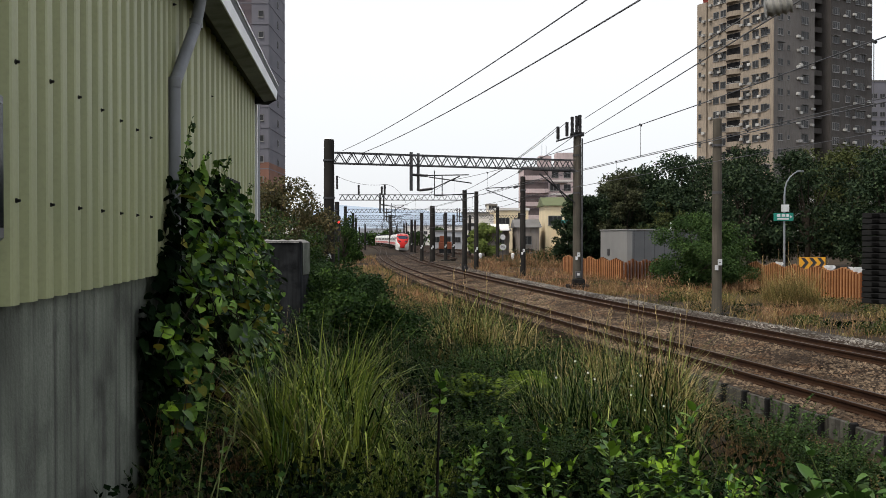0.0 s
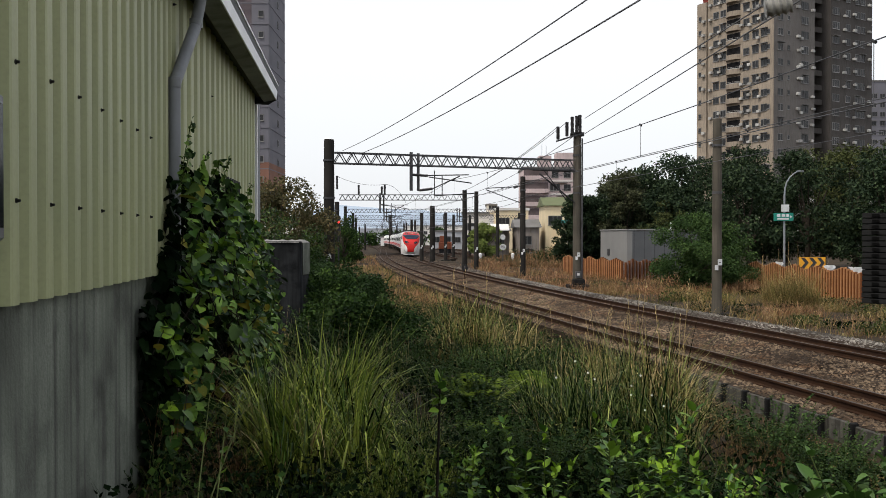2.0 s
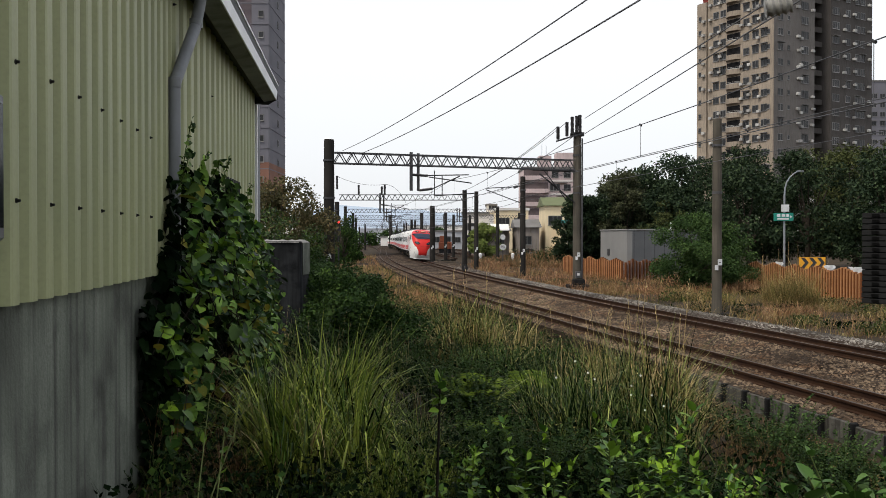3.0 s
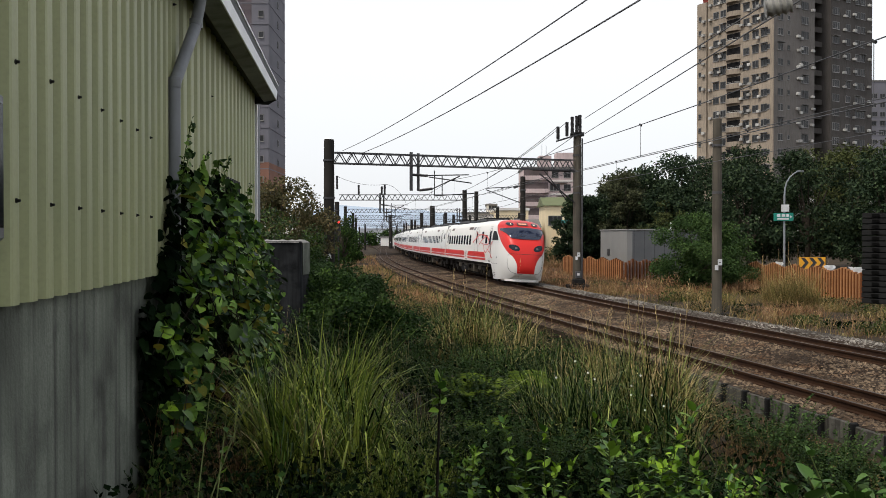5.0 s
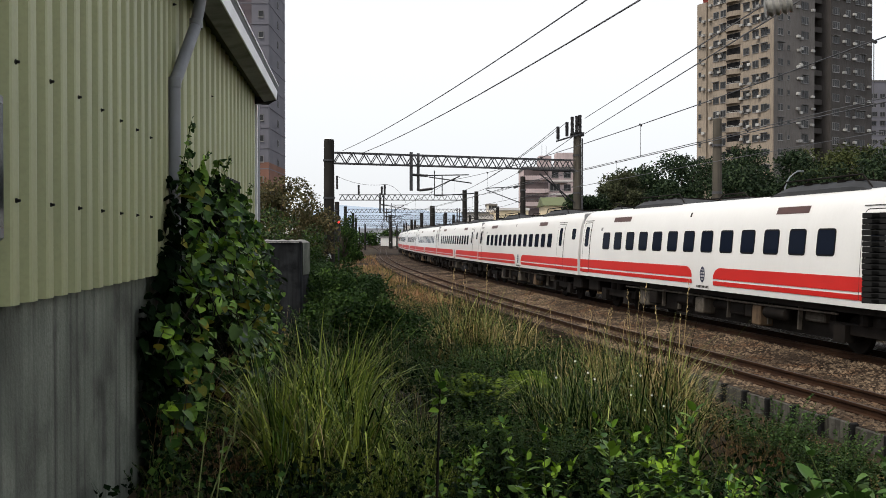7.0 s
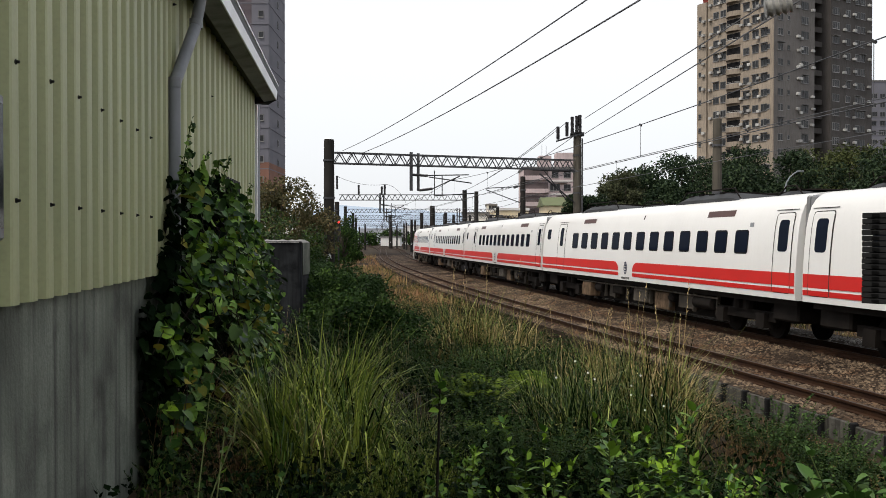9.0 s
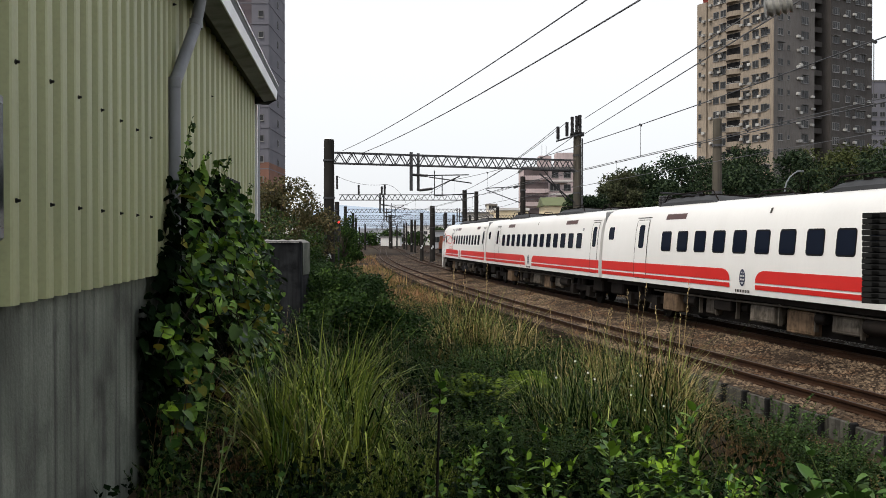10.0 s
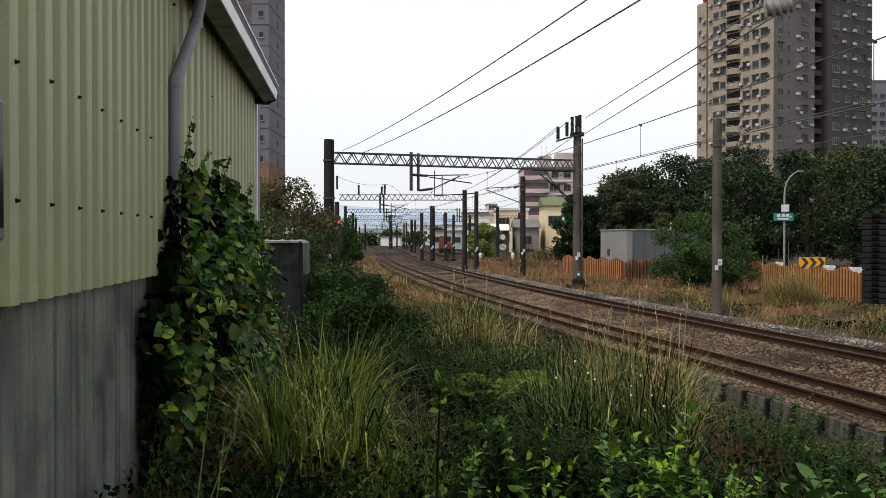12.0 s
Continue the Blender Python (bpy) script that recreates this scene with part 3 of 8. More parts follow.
# corner trim at the far end
c0 = wall_2(13.92, 0.03)
part("corner_trim", Mesh().box(c0.x - 0.03, c0.x + 0.012, c0.y - 0.03, c0.y + 0.03, 0.4, 4.62), BLACK, shed)
part("corner_trim", Mesh().box(c0.x + 0.014, c0.x + 0.05, c0.y + 0.0, c0.y + 0.05, 0.4, 4.6), FASCIA, shed, "white metal corner trim")
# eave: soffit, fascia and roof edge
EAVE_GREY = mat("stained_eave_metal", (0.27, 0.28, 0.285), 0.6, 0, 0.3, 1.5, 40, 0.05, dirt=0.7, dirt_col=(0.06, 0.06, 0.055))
EAVE = 0.355                            # overhang
def eave(y, out, z):
    return (wall_2(y, out) if y > 7.45 else wall_1(y, out)) + Vector((0, 0, z))
ys = [-2.0, 3.0, 7.44, 7.46, 10.5, 13.95]
# inner soffit strip coloured dark for the shade against the wall
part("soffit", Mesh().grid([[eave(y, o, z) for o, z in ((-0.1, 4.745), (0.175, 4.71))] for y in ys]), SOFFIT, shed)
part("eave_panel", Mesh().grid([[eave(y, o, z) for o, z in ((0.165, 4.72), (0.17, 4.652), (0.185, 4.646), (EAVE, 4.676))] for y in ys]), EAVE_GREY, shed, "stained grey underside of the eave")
part("fascia", Mesh().grid([[eave(y, o, z) for o, z in ((EAVE - 0.02, 4.68), (EAVE + 0.015, 4.675), (EAVE + 0.03, 4.80), (EAVE, 4.81))] for y in ys]), FASCIA, shed, "white metal fascia board")
part("gutter_edge", Mesh().grid([[eave(y, o, z) for o, z in ((EAVE - 0.03, 4.812), (EAVE + 0.028, 4.806), (EAVE + 0.036, 4.875), (EAVE - 0.02, 4.885))] for y in ys]), ROOF, shed)
part("roof_trim", Mesh().grid([[eave(y, o, z) for o, z in ((EAVE - 0.02, 4.888), (EAVE + 0.045, 4.879), (EAVE + 0.045, 4.905), (EAVE - 0.03, 4.91))] for y in ys]), FASCIA, shed, "thin white roof trim")
part("roof", Mesh().grid([[eave(y, o, z) for o, z in ((EAVE + 0.02, 4.912), (-3.0, 5.6), (-6.2, 5.9))] for y in ys]), ROOF, shed)
q0, q1 = eave(13.95, 0, 0), eave(13.95, EAVE, 0)
part("verge", Mesh().add([q0 + Vector((-2.8, 0.2, 5.3)), q0 + Vector((-0.1, 0, 4.62)), q1 + Vector((-0.12, 0.01, 4.6)), q1 + Vector((0.03, 0, 4.68)), q1 + Vector((0.03, 0, 4.9)), q0 + Vector((-2.8, 0.2, 5.75))],
                         [(0, 1, 2, 3, 4, 5)]), BLACK, shed)
# screws
screw = mesh_of("screw", Mesh().tube([(0, 0, 0), (0.012, 0, 0)], [0.011, 0.011], 8).tube([(0.011, 0, 0), (0.026, 0, 0)], [0.007, 0.006], 6), SCREW)
for k in range(-2, 7):
    yy = 3.728 + k * 0.4655
    for z in (3.278, 2.713):
        part("screw", screw, None, shed, m=Matrix.Translation(wall_1(yy, 0.06) + Vector((0, 0, z))))
for yy, z in ((8.35, 3.22), (8.45, 3.32), (9.6, 4.05), (7.6, 4.5)):
    part("screw", screw, None, shed, m=Matrix.Translation(wall_2(yy, 0.05) + Vector((0, 0, z))))
# downpipe from the gutter across to the wall
pA, pB, pC, pD = wall_2(7.8, 0.26) + Vector((0, 0, 4.72)), wall_2(7.8, 0.2) + Vector((0, 0, 4.38)), wall_1(7.35, 0.1) + Vector((0, 0, 3.80)), wall_1(7.35, 0.1) + Vector((0, 0, 0.4))
part("downpipe", Mesh().tube([pA, pB, pB.lerp(pC, 0.06), pB.lerp(pC, 0.94), pC, pD], 0.05, 14), PIPE, shed, "grey plastic downpipe", smooth=True)
for pp_ in (pB, pC):
    part("pipe_collar", Mesh().tube([pp_ + Vector((0, 0, -0.03)), pp_ + Vector((0, 0, 0.05))], 0.056, 14), PIPE, shed, smooth=True)
# window at the near edge of the wall and the grille by the climber
def wall_box(wall, y0, y1, z0, z1, o0, o1):
    pts = [wall(y, o) + Vector((0, 0, z)) for z in (z0, z1) for o in (o0, o1) for y in (y0, y1)]
    return pts, [(0, 1, 3, 2), (4, 6, 7, 5), (2, 3, 7, 6), (0, 4, 5, 1), (0, 2, 6, 4), (1, 5, 7, 3)]
win = part("window", Mesh().add(*wall_box(wall_1, 2.7, 3.575, 2.55, 3.12, 0.03, 0.075)), ALU, shed, "grey metal window frame", bevel=0.01)
part("pane", Mesh().add(*wall_box(wall_1, 2.74, 3.545, 2.60, 3.08, 0.07, 0.082)), GLASS, win, "dark glass pane")
gr = part("vent_grille", Mesh().add(*wall_box(wall_2, 10.55, 11.75, 2.75, 3.28, 0.03, 0.06)), BLACK, shed, "dark barred vent opening")
for k in range(6):
    y_ = 10.65 + k * 0.2
    part("bar", Mesh().add(*wall_box(wall_2, y_, y_ + 0.03, 2.75, 3.28, 0.075, 0.095)), STEEL, gr)

# ---- blackened concrete pier and the plastic pipe behind the shed ----
PIER = mat("rain_streaked_pier", (0.040, 0.043, 0.046), 0.9, 0, 0.5, 1.5, 45, 0.3, streak=1.0, dirt=0.9, dirt_col=(0.005, 0.0055, 0.006))
pier = solid("concrete_pier", Mesh().box(-4.32, -3.10, 20.0, 21.2, -0.3, 2.5), PIER, "rain-blackened square concrete pier among bushes", "pier", bevel=0.04)
cap = Mesh()
rng = random.Random(8)
top = [[Vector((-4.33 + 1.24 * i / 22, 19.98 + 1.23 * j / 3, 2.503 + (rng.uniform(0.0, 0.045) if 0 < j < 3 and 0 < i < 22 else -0.03))) for i in range(23)] for j in range(4)]
cap.grid(top)
part("capping", cap, CONC, pier, "crumbling pale mortar capping")
solid("standpipe", Mesh().tube([(-4.33, 21.4, 0), (-4.33, 21.4, 5.6), (-4.35, 21.4, 5.82), (-4.55, 21.4, 5.85)], 0.055, 10), PIPE, "tall grey vertical plastic pipe", "pipe", smooth=True)
part("side_wall", Mesh().box(-3.097, -3.075, 20.12, 21.12, 1.75, 2.47), CONC_DARK, pier, "pale flaking side of the pier", bevel=0.03)

# ---- counterweights of the overhead line, hanging on a mast beside the near track ----
IRON = mat("cast_iron_weight", (0.022, 0.022, 0.022), 0.75, 0.1, 0.3, 5, 60, 0.2)
SLOT = mat("slot_shadow_iron", (0.002, 0.002, 0.002), 0.9, 0, 0.1, 5, 60, 0)
cw = thing("tension_weight", "stack of black cast-iron tension weights hung on a rod", "counterweight")
n_w = 16
for k in range(n_w):
    z = 1.835 + k * 0.0635
    q_ = 0.003 * math.sin(5.1 * k)
    ring_w = [(4.905 + q_ + 0.21 * c, 10.25 + 0.21 * s_) for c, s_ in ((-1, 0), (0, -1), (1, 0), (0, 1))]
    d = Mesh().grid([[(4.905 + (x - 4.905) * f, 10.25 + (y - 10.25) * f, z + zz) for x, y in ring_w] for f, zz in ((0.95, 0), (1, 0.006), (1, 0.054), (0.95, 0.060))], closed=True)
    d.add([(x, y, z + 0.060) for x, y in ring_w], [(0, 1, 2, 3)])
    d.add([(x, y, z) for x, y in ring_w], [(3, 2, 1, 0)])
    wb = part("weight_block", d, IRON, cw)
    u_, v_ = Vector((4.795 + q_, 10.14, 0)), Vector((0.028, -0.028, 0))
    n_ = Vector((-0.002, -0.002, 0))
    # flat near-black quad in place of the shaded notch
    part("lifting_slot", Mesh().add([u_ - v_ + n_ + Vector((0, 0, z + 0.014)), u_ + v_ + n_ + Vector((0, 0, z + 0.014)), u_ + v_ + n_ + Vector((0, 0, z + 0.046)), u_ - v_ + n_ + Vector((0, 0, z + 0.046))], [(0, 1, 2, 3)]), SLOT, wb)
part("rod", Mesh().tube([(4.99, 10.2, 1.8), (4.99, 10.2, 6.2)], 0.02, 6), BLACK, cw)
tm = mast(5.75, 10.2, 6.6, 0.2, "concrete mast that carries the tension weights", z0=-0.5, plate=False)
part("pulley_arm", Mesh().box(5.0, 5.7, 10.12, 10.28, 6.15, 6.3), STEEL, tm)
GREY_PORC = mat("weathered_porcelain", (0.30, 0.29, 0.26), 0.5, 0, 0.3, 6, 40, 0.05, streak=0.5, dirt_col=(0.12, 0.11, 0.09))
big = thing("section_insulator", "large ribbed weathered grey porcelain insulator on an overhead wire", "insulator")
part("porcelain", Mesh().tube([(4.20 + 0.34 * i / 24, 12.0 - 0.08 * i / 24, 5.565 + 0.05 * i / 24) for i in range(25)], [0.03 if i in (0, 24) else 0.112 + 0.014 * math.cos(i * math.pi / 3) for i in range(25)], 16), GREY_PORC, big, smooth=True)

# ---- orange hoarding ----
HOARD = mat("orange_hoarding", (0.50, 0.235, 0.095), 0.6, 0, 0.2, 1.2, 30, 0.1, rnd=0.35, streak=0.35, dirt_col=(0.16, 0.07, 0.03))
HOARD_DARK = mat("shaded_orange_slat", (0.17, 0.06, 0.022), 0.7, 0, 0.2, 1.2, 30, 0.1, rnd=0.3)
HOARD_PALE = mat("faded_hoarding", (0.26, 0.17, 0.14), 0.7, 0, 0.2, 1.2, 30, 0.1, rnd=0.35, streak=0.35, dirt_col=(0.12, 0.08, 0.07))
FOAM = mat("white_foam", (0.75, 0.76, 0.78), 0.8, 0, 0.1, 4, 40, 0.1)


def hoarding(a, c, material, label, wave, h=1.6, pitch=0.2, foam=()):
    t = thing("hoarding_fence", label, "fence", group="hoarding fences")
    a, c = Vector((*a, -0.38)), Vector((*c, -0.38))
    length = (c - a).length
    d = (c - a).normalized()
    ang = math.atan2(d.y, d.x)
    n = int(length / pitch)
    sh = [mesh_of("slat", Mesh().box(-pitch * 0.42, pitch * 0.42, -0.025, 0.025, 0, h + dz).box(-pitch * 0.22, pitch * 0.22, -0.11, 0.0, 0, h + dz - 0.01), material, bevel=0.008) for dz in (-0.24, -0.18, -0.12, -0.06, 0.0)]
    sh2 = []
    # every other slat is darker: shade of the gaps put into its colour
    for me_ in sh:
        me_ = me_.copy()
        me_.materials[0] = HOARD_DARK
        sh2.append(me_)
    rng = random.Random(5)
    for k in range(n):
        f = k / n * wave
        lvl = int(round(abs(((f % 1) - 0.5) * 2) * 4))
        p = a + d * (k + 0.5) * pitch
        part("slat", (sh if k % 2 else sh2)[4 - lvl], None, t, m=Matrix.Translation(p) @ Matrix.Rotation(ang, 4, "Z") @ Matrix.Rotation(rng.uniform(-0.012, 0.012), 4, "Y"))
    side = Vector((-d.y, d.x, 0)) * 0.06
    for z in (0.4, 1.2):
        part("rail", Mesh().tube([a + side + Vector((0, 0, z)), c + side + Vector((0, 0, z))], 0.035, 4), STEEL, t)
    for f0, f1 in foam:
        p, q = a.lerp(c, f0), a.lerp(c, f1)
        bb = Mesh()
        m_ = 10
        for i in range(m_):
            u = p.lerp(q, i / m_)
            hh = h - 0.22 + 0.24 * abs(i - m_ / 2) / (m_ / 2)
            bb.box(-0.1, (q - p).length / m_ + 0.02, 0.03, 0.1, hh - 0.06, h + 0.02 + rng.uniform(-0.05, 0.03), m=Matrix.Translation(u) @ Matrix.Rotation(ang, 4, "Z"))
        part("foam_board", bb, FOAM, t, "ragged white foam board")
    return t


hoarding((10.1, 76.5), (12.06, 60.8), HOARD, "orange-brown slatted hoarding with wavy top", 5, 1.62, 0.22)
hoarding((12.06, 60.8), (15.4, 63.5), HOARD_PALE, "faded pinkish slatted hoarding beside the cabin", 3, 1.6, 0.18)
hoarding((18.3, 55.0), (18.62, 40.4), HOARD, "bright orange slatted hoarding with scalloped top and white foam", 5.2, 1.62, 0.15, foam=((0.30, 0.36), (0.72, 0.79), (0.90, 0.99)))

# ---- grey equipment cabin ----
CABIN = mat("grey_cabin_panel", (0.215, 0.212, 0.205), 0.6, 0, 0.12, 0.6, 30, 0.05, streak=0.25, dirt_col=(0.17, 0.17, 0.17))
cb = thing("equipment_cabin", "plain pale grey flat-roofed equipment cabin", "cabin", m=Matrix.Translation((14.1, 70.0, -0.36)) @ Matrix.Rotation(radians(14), 4, "Z"))
part("body", Mesh().box(0, 6.2, 0, 5.0, 0, 3.55), CABIN, cb, bevel=0.02)
part("roof", Mesh().box(-0.06, 6.26, -0.06, 5.06, 3.56, 3.66), CABIN, cb, bevel=0.02)
for k in range(7):
    part("panel_seam", Mesh().box(0.55 + k * 0.85, 0.59 + k * 0.85, -0.02, 0.0, 0.05, 3.54), STEEL, cb)
# sheet added over the front: the less sunlit face coloured darker
part("front_panel", Mesh().box(0.02, 6.18, -0.012, -0.002, 0.05, 3.5), mat("cabin_shade_grey", (0.10, 0.105, 0.112), 0.6, 0, 0.15, 0.6, 30, 0.05, streak=0.3, dirt_col=(0.07, 0.07, 0.075)), cb, "front sheet in darker grey for the side off the sun")
part("corner_post", Mesh().box(-0.03, 0.42, -0.03, -0.014, 0, 3.55), CABIN, cb)
part("wall_vent", Mesh().box(-0.05, 0.0, 3.2, 3.6, 1.6, 2.1), STEEL, cb)
part("roof_pipe", Mesh().tube([(4.2, 1, 3.6), (4.2, 1, 4.25)], 0.04, 8), PLATE, cb)

# ---- street lamp with a street-name plate, chevron sign ----
SIGN_G = mat("sign_green", (0.01, 0.22, 0.16), 0.4, 0, 0.08, 6, 40, 0)
SIGN_Y = mat("sign_yellow", (0.75, 0.36, 0.02), 0.45, 0, 0.1, 6, 40, 0)
LAMP = mat("lamp_post_grey", (0.22, 0.235, 0.25), 0.45, 0.3, 0.1, 2, 40, 0)
sl = thing("street_lamp", "slim grey curved street lamp carrying a green street sign", "street lamp")
arc = [(19.4, 52, -0.36), (19.4, 52, 5.0), (19.43, 52, 5.4), (19.52, 52, 5.75), (19.7, 52, 6.05), (19.95, 52, 6.28), (20.15, 52, 6.38)]
part("pole", Mesh().tube(arc, [0.075, 0.055, 0.045, 0.042, 0.04, 0.035, 0.035], 10), LAMP, sl, smooth=True)
part("lamp_head", Mesh().box(20.1, 20.5, 51.92, 52.08, 6.34, 6.43), LAMP, sl, bevel=0.03)
sp = part("street_sign", Mesh().box(18.75, 19.87, 51.86, 51.9, 3.57, 4.02), SIGN_G, sl, "green street sign with pale writing", bevel=0.01)
part("writing", Mesh().box(18.92, 19.12, 51.845, 51.858, 3.80, 3.96).box(19.2, 19.4, 51.845, 51.858, 3.80, 3.96).box(19.46, 19.62, 51.845, 51.858, 3.80, 3.96)
     .box(18.95, 19.6, 51.845, 51.858, 3.64, 3.74), PLATE, sp)
part("arrow", Mesh().add([(19.68, 51.85, 3.72), (19.8, 51.85, 3.8), (19.68, 51.85, 3.88)], [(0, 1, 2)]), PLATE, sp)
part("small_plate", Mesh().box(19.18, 19.62, 51.86, 51.9, 4.1, 4.5), PLATE, sl, "small white notice plate")
cs = thing("chevron_sign", "yellow road sign with black chevron arrows", "road sign")
part("board", Mesh().box(18.5, 19.87, 47.5, 47.54, 1.0, 1.60), SIGN_Y, cs)
for k in range(3):
    x = 18.58 + k * 0.42
    part("chevron", Mesh().add([(x, 47.49, 1.04), (x + 0.2, 47.49, 1.04), (x + 0.42, 47.49, 1.31), (x + 0.2, 47.49, 1.58), (x, 47.49, 1.58), (x + 0.22, 47.49, 1.31)],
                               [(0, 1, 2, 5), (5, 2, 3, 4)]), INK, cs)
for x in (18.7, 19.6):
    part("post", Mesh().tube([(x, 47.57, -0.4), (x, 47.57, 1.6)], 0.03, 8), LAMP, cs)

# ---- trackside: round marker, speed board, white valves, signal ----
mk = thing("track_marker", "small round dark trackside marker on a thin post", "marker")
part("post", Mesh().tube([(1.45, 61.0, -0.35), (1.45, 61.0, 0.55)], 0.03, 6), RUST, mk)
part("disc", Mesh().disc((1.45, 60.95, 0.62), (0, 1, 0), 0.22, 18, 0.03), BLACK, mk)
part("cross", Mesh().box(1.40, 1.50, 60.92, 60.934, 0.5, 0.74), STEEL, mk)
sb = thing("speed_board", "round white trackside speed board with dark numerals", "speed sign")
part("post", Mesh().tube([(6.8, 104, -0.4), (6.8, 104, 3.4)], 0.05, 6), STEEL, sb)
for z, r in ((1.63, 0.36), (2.75, 0.3)):
    part("disc", Mesh().disc((6.8, 103.9, z), (0, 1, 0), r, 20, 0.03), PLATE, sb)
tx = bpy.data.curves.new("numerals", "FONT")
tx.body, tx.size, tx.align_x, tx.align_y, tx.extrude = "90", 0.42, "CENTER", "CENTER", 0.004
txo = new("numerals", tx)
txo.matrix_basis = pose(6.8, 103.87, 1.63, 90, 0, 0)
txo.data.materials.append(INK)
txo.parent = sb
for x, y in ((5.14, 126.0), (9.6, 126.0)):
    v = thing("white_marker_cap", "low rounded white marker cap beside the track", "marker", group="white marker caps")
    part("cap", Mesh().tube([(x, y, -0.4), (x, y, 0.1), (x, y, 0.45), (x, y, 0.6)], [0.16, 0.2, 0.26, 0.08], 10), WHITE, v, smooth=True)
sg = thing("signal", "dark railway signal showing a red light", "signal")
part("post", Mesh().tube([(-9.25, 81, -0.4), (-9.25, 81, 3.3)], 0.07, 8), BLACK, sg)
part("head", Mesh().box(-9.42, -9.08, 80.9, 81.1, 3.1, 4.6), BLACK, sg, bevel=0.04)
part("lens", Mesh().disc((-9.22, 80.88, 4.05), (0, 1, 0), 0.105, 14, 0.02), glow("red_lens", (1.0, 0.03, 0.02), 3.0), sg, "lit red lens")

# ---- tower blocks and the town ----
# tan side lighter, front darker: sun and shade put into the tile colours
TILE_L = mat("tan_tile_lit", (0.34, 0.285, 0.225), 0.8, 0, 0.15, 0.25, 12, 0.1, streak=0.65, dirt_col=(0.1, 0.083, 0.07))
TILE_D = mat("brown_tile_shaded", (0.185, 0.170, 0.158), 0.8, 0, 0.15, 0.25, 12, 0.1, streak=0.6, dirt_col=(0.07, 0.062, 0.056))
TILE_DD = mat("dark_brown_tile", (0.102, 0.093, 0.087), 0.8, 0, 0.2, 0.25, 12, 0.1, streak=0.7, dirt_col=(0.045, 0.04, 0.036))
MAUVE = mat("mauve_tile", (0.135, 0.112, 0.122), 0.8, 0, 0.12, 0.3, 12, 0.1, streak=0.25, dirt_col=(0.09, 0.08, 0.085))
GREYT = mat("grey_tile", (0.165, 0.162, 0.185), 0.8, 0, 0.12, 0.3, 12, 0.1, streak=0.2, dirt_col=(0.13, 0.13, 0.14))
WFRAME = mat("pale_window_frame", (0.23, 0.225, 0.22), 0.6, 0, 0.2, 1, 20, 0, rnd=1.0)
AC = mat("air_conditioner_casing", (0.58, 0.57, 0.54), 0.6, 0, 0.2, 1, 20, 0, rnd=0.9)
DEEP_SHADE = mat("balcony_shade", (0.028, 0.027, 0.028), 0.85, 0, 0.6, 0.9, 6, 0)
PALE_RAIL = mat("pale_railing", (0.5, 0.49, 0.47), 0.6, 0, 0.3, 1, 20, 0)
PANE = mat("far_window_pane", (0.018, 0.02, 0.022), 0.35, 0, 0.3, 0.8, 6, 0, rnd=0.5)


def window_mesh(w, h, mullions=1):
    """A framed window as one sheet: a proud frame grid with recessed panes and a deep sill."""
    xs_ = [-w / 2 - 0.06]
    for i in range(mullions + 2):
        c = -w / 2 + w * i / (mullions + 1)
        xs_ += [c - 0.045, c + 0.045]
    xs_ = sorted(set(xs_[1:]))
    zs_ = [-0.1, 0.05, h - 0.05, h + 0.05]
    b, nxx = Mesh(), len(xs_)
    rows = [[(x, -0.14 if k == 0 else -0.07, z) for x in xs_] for k, z in enumerate(zs_)]
    back = [[(x, -0.01, z) for x in xs_] for z in zs_]
    b.v = [p for r in rows + back for p in r]
    n4 = nxx * 4
    for k in range(3):
        for i in range(nxx - 1):
            q = (k * nxx + i, k * nxx + i + 1, (k + 1) * nxx + i + 1, (k + 1) * nxx + i)
            if k == 1 and i % 2 == 1:
                p = tuple(j + n4 for j in q)
                b.f += [p, (q[0], q[1], p[1], p[0]), (q[1], q[2], p[2], p[1]), (q[2], q[3], p[3], p[2]), (q[3], q[0], p[0], p[3])]
                b.m += [1, 0, 0, 0, 0]
            else:
                b.f.append(q)
                b.m.append(0)
    for k in range(3):
        for i, s in ((0, 1), (nxx - 1, -1)):
            q = (k * nxx + i, (k + 1) * nxx + i)
            b.f.append((q[0], q[1], q[1] + n4, q[0] + n4))
            b.m.append(0)
    for k in (0, 3):
        for i in range(nxx - 1):
            q = (k * nxx + i, k * nxx + i + 1)
            b.f.append((q[0], q[1], q[1] + n4, q[0] + n4))
            b.m.append(0)
    return mesh_of("window", b, [WFRAME, PANE])


WIN_S, WIN_M, WIN_L = window_mesh(0.7, 0.9, 0), window_mesh(1.5, 1.4, 1), window_mesh(2.2, 1.5, 2)
ACM = mesh_of("air_conditioner", Mesh().box(-0.4, 0.4, -0.55, 0, 0, 0.55), AC, bevel=0.04)
HOOD = mesh_of("window_hood", Mesh().box(-0.9, 0.9, -0.5, 0, 0, 0.12), WFRAME)


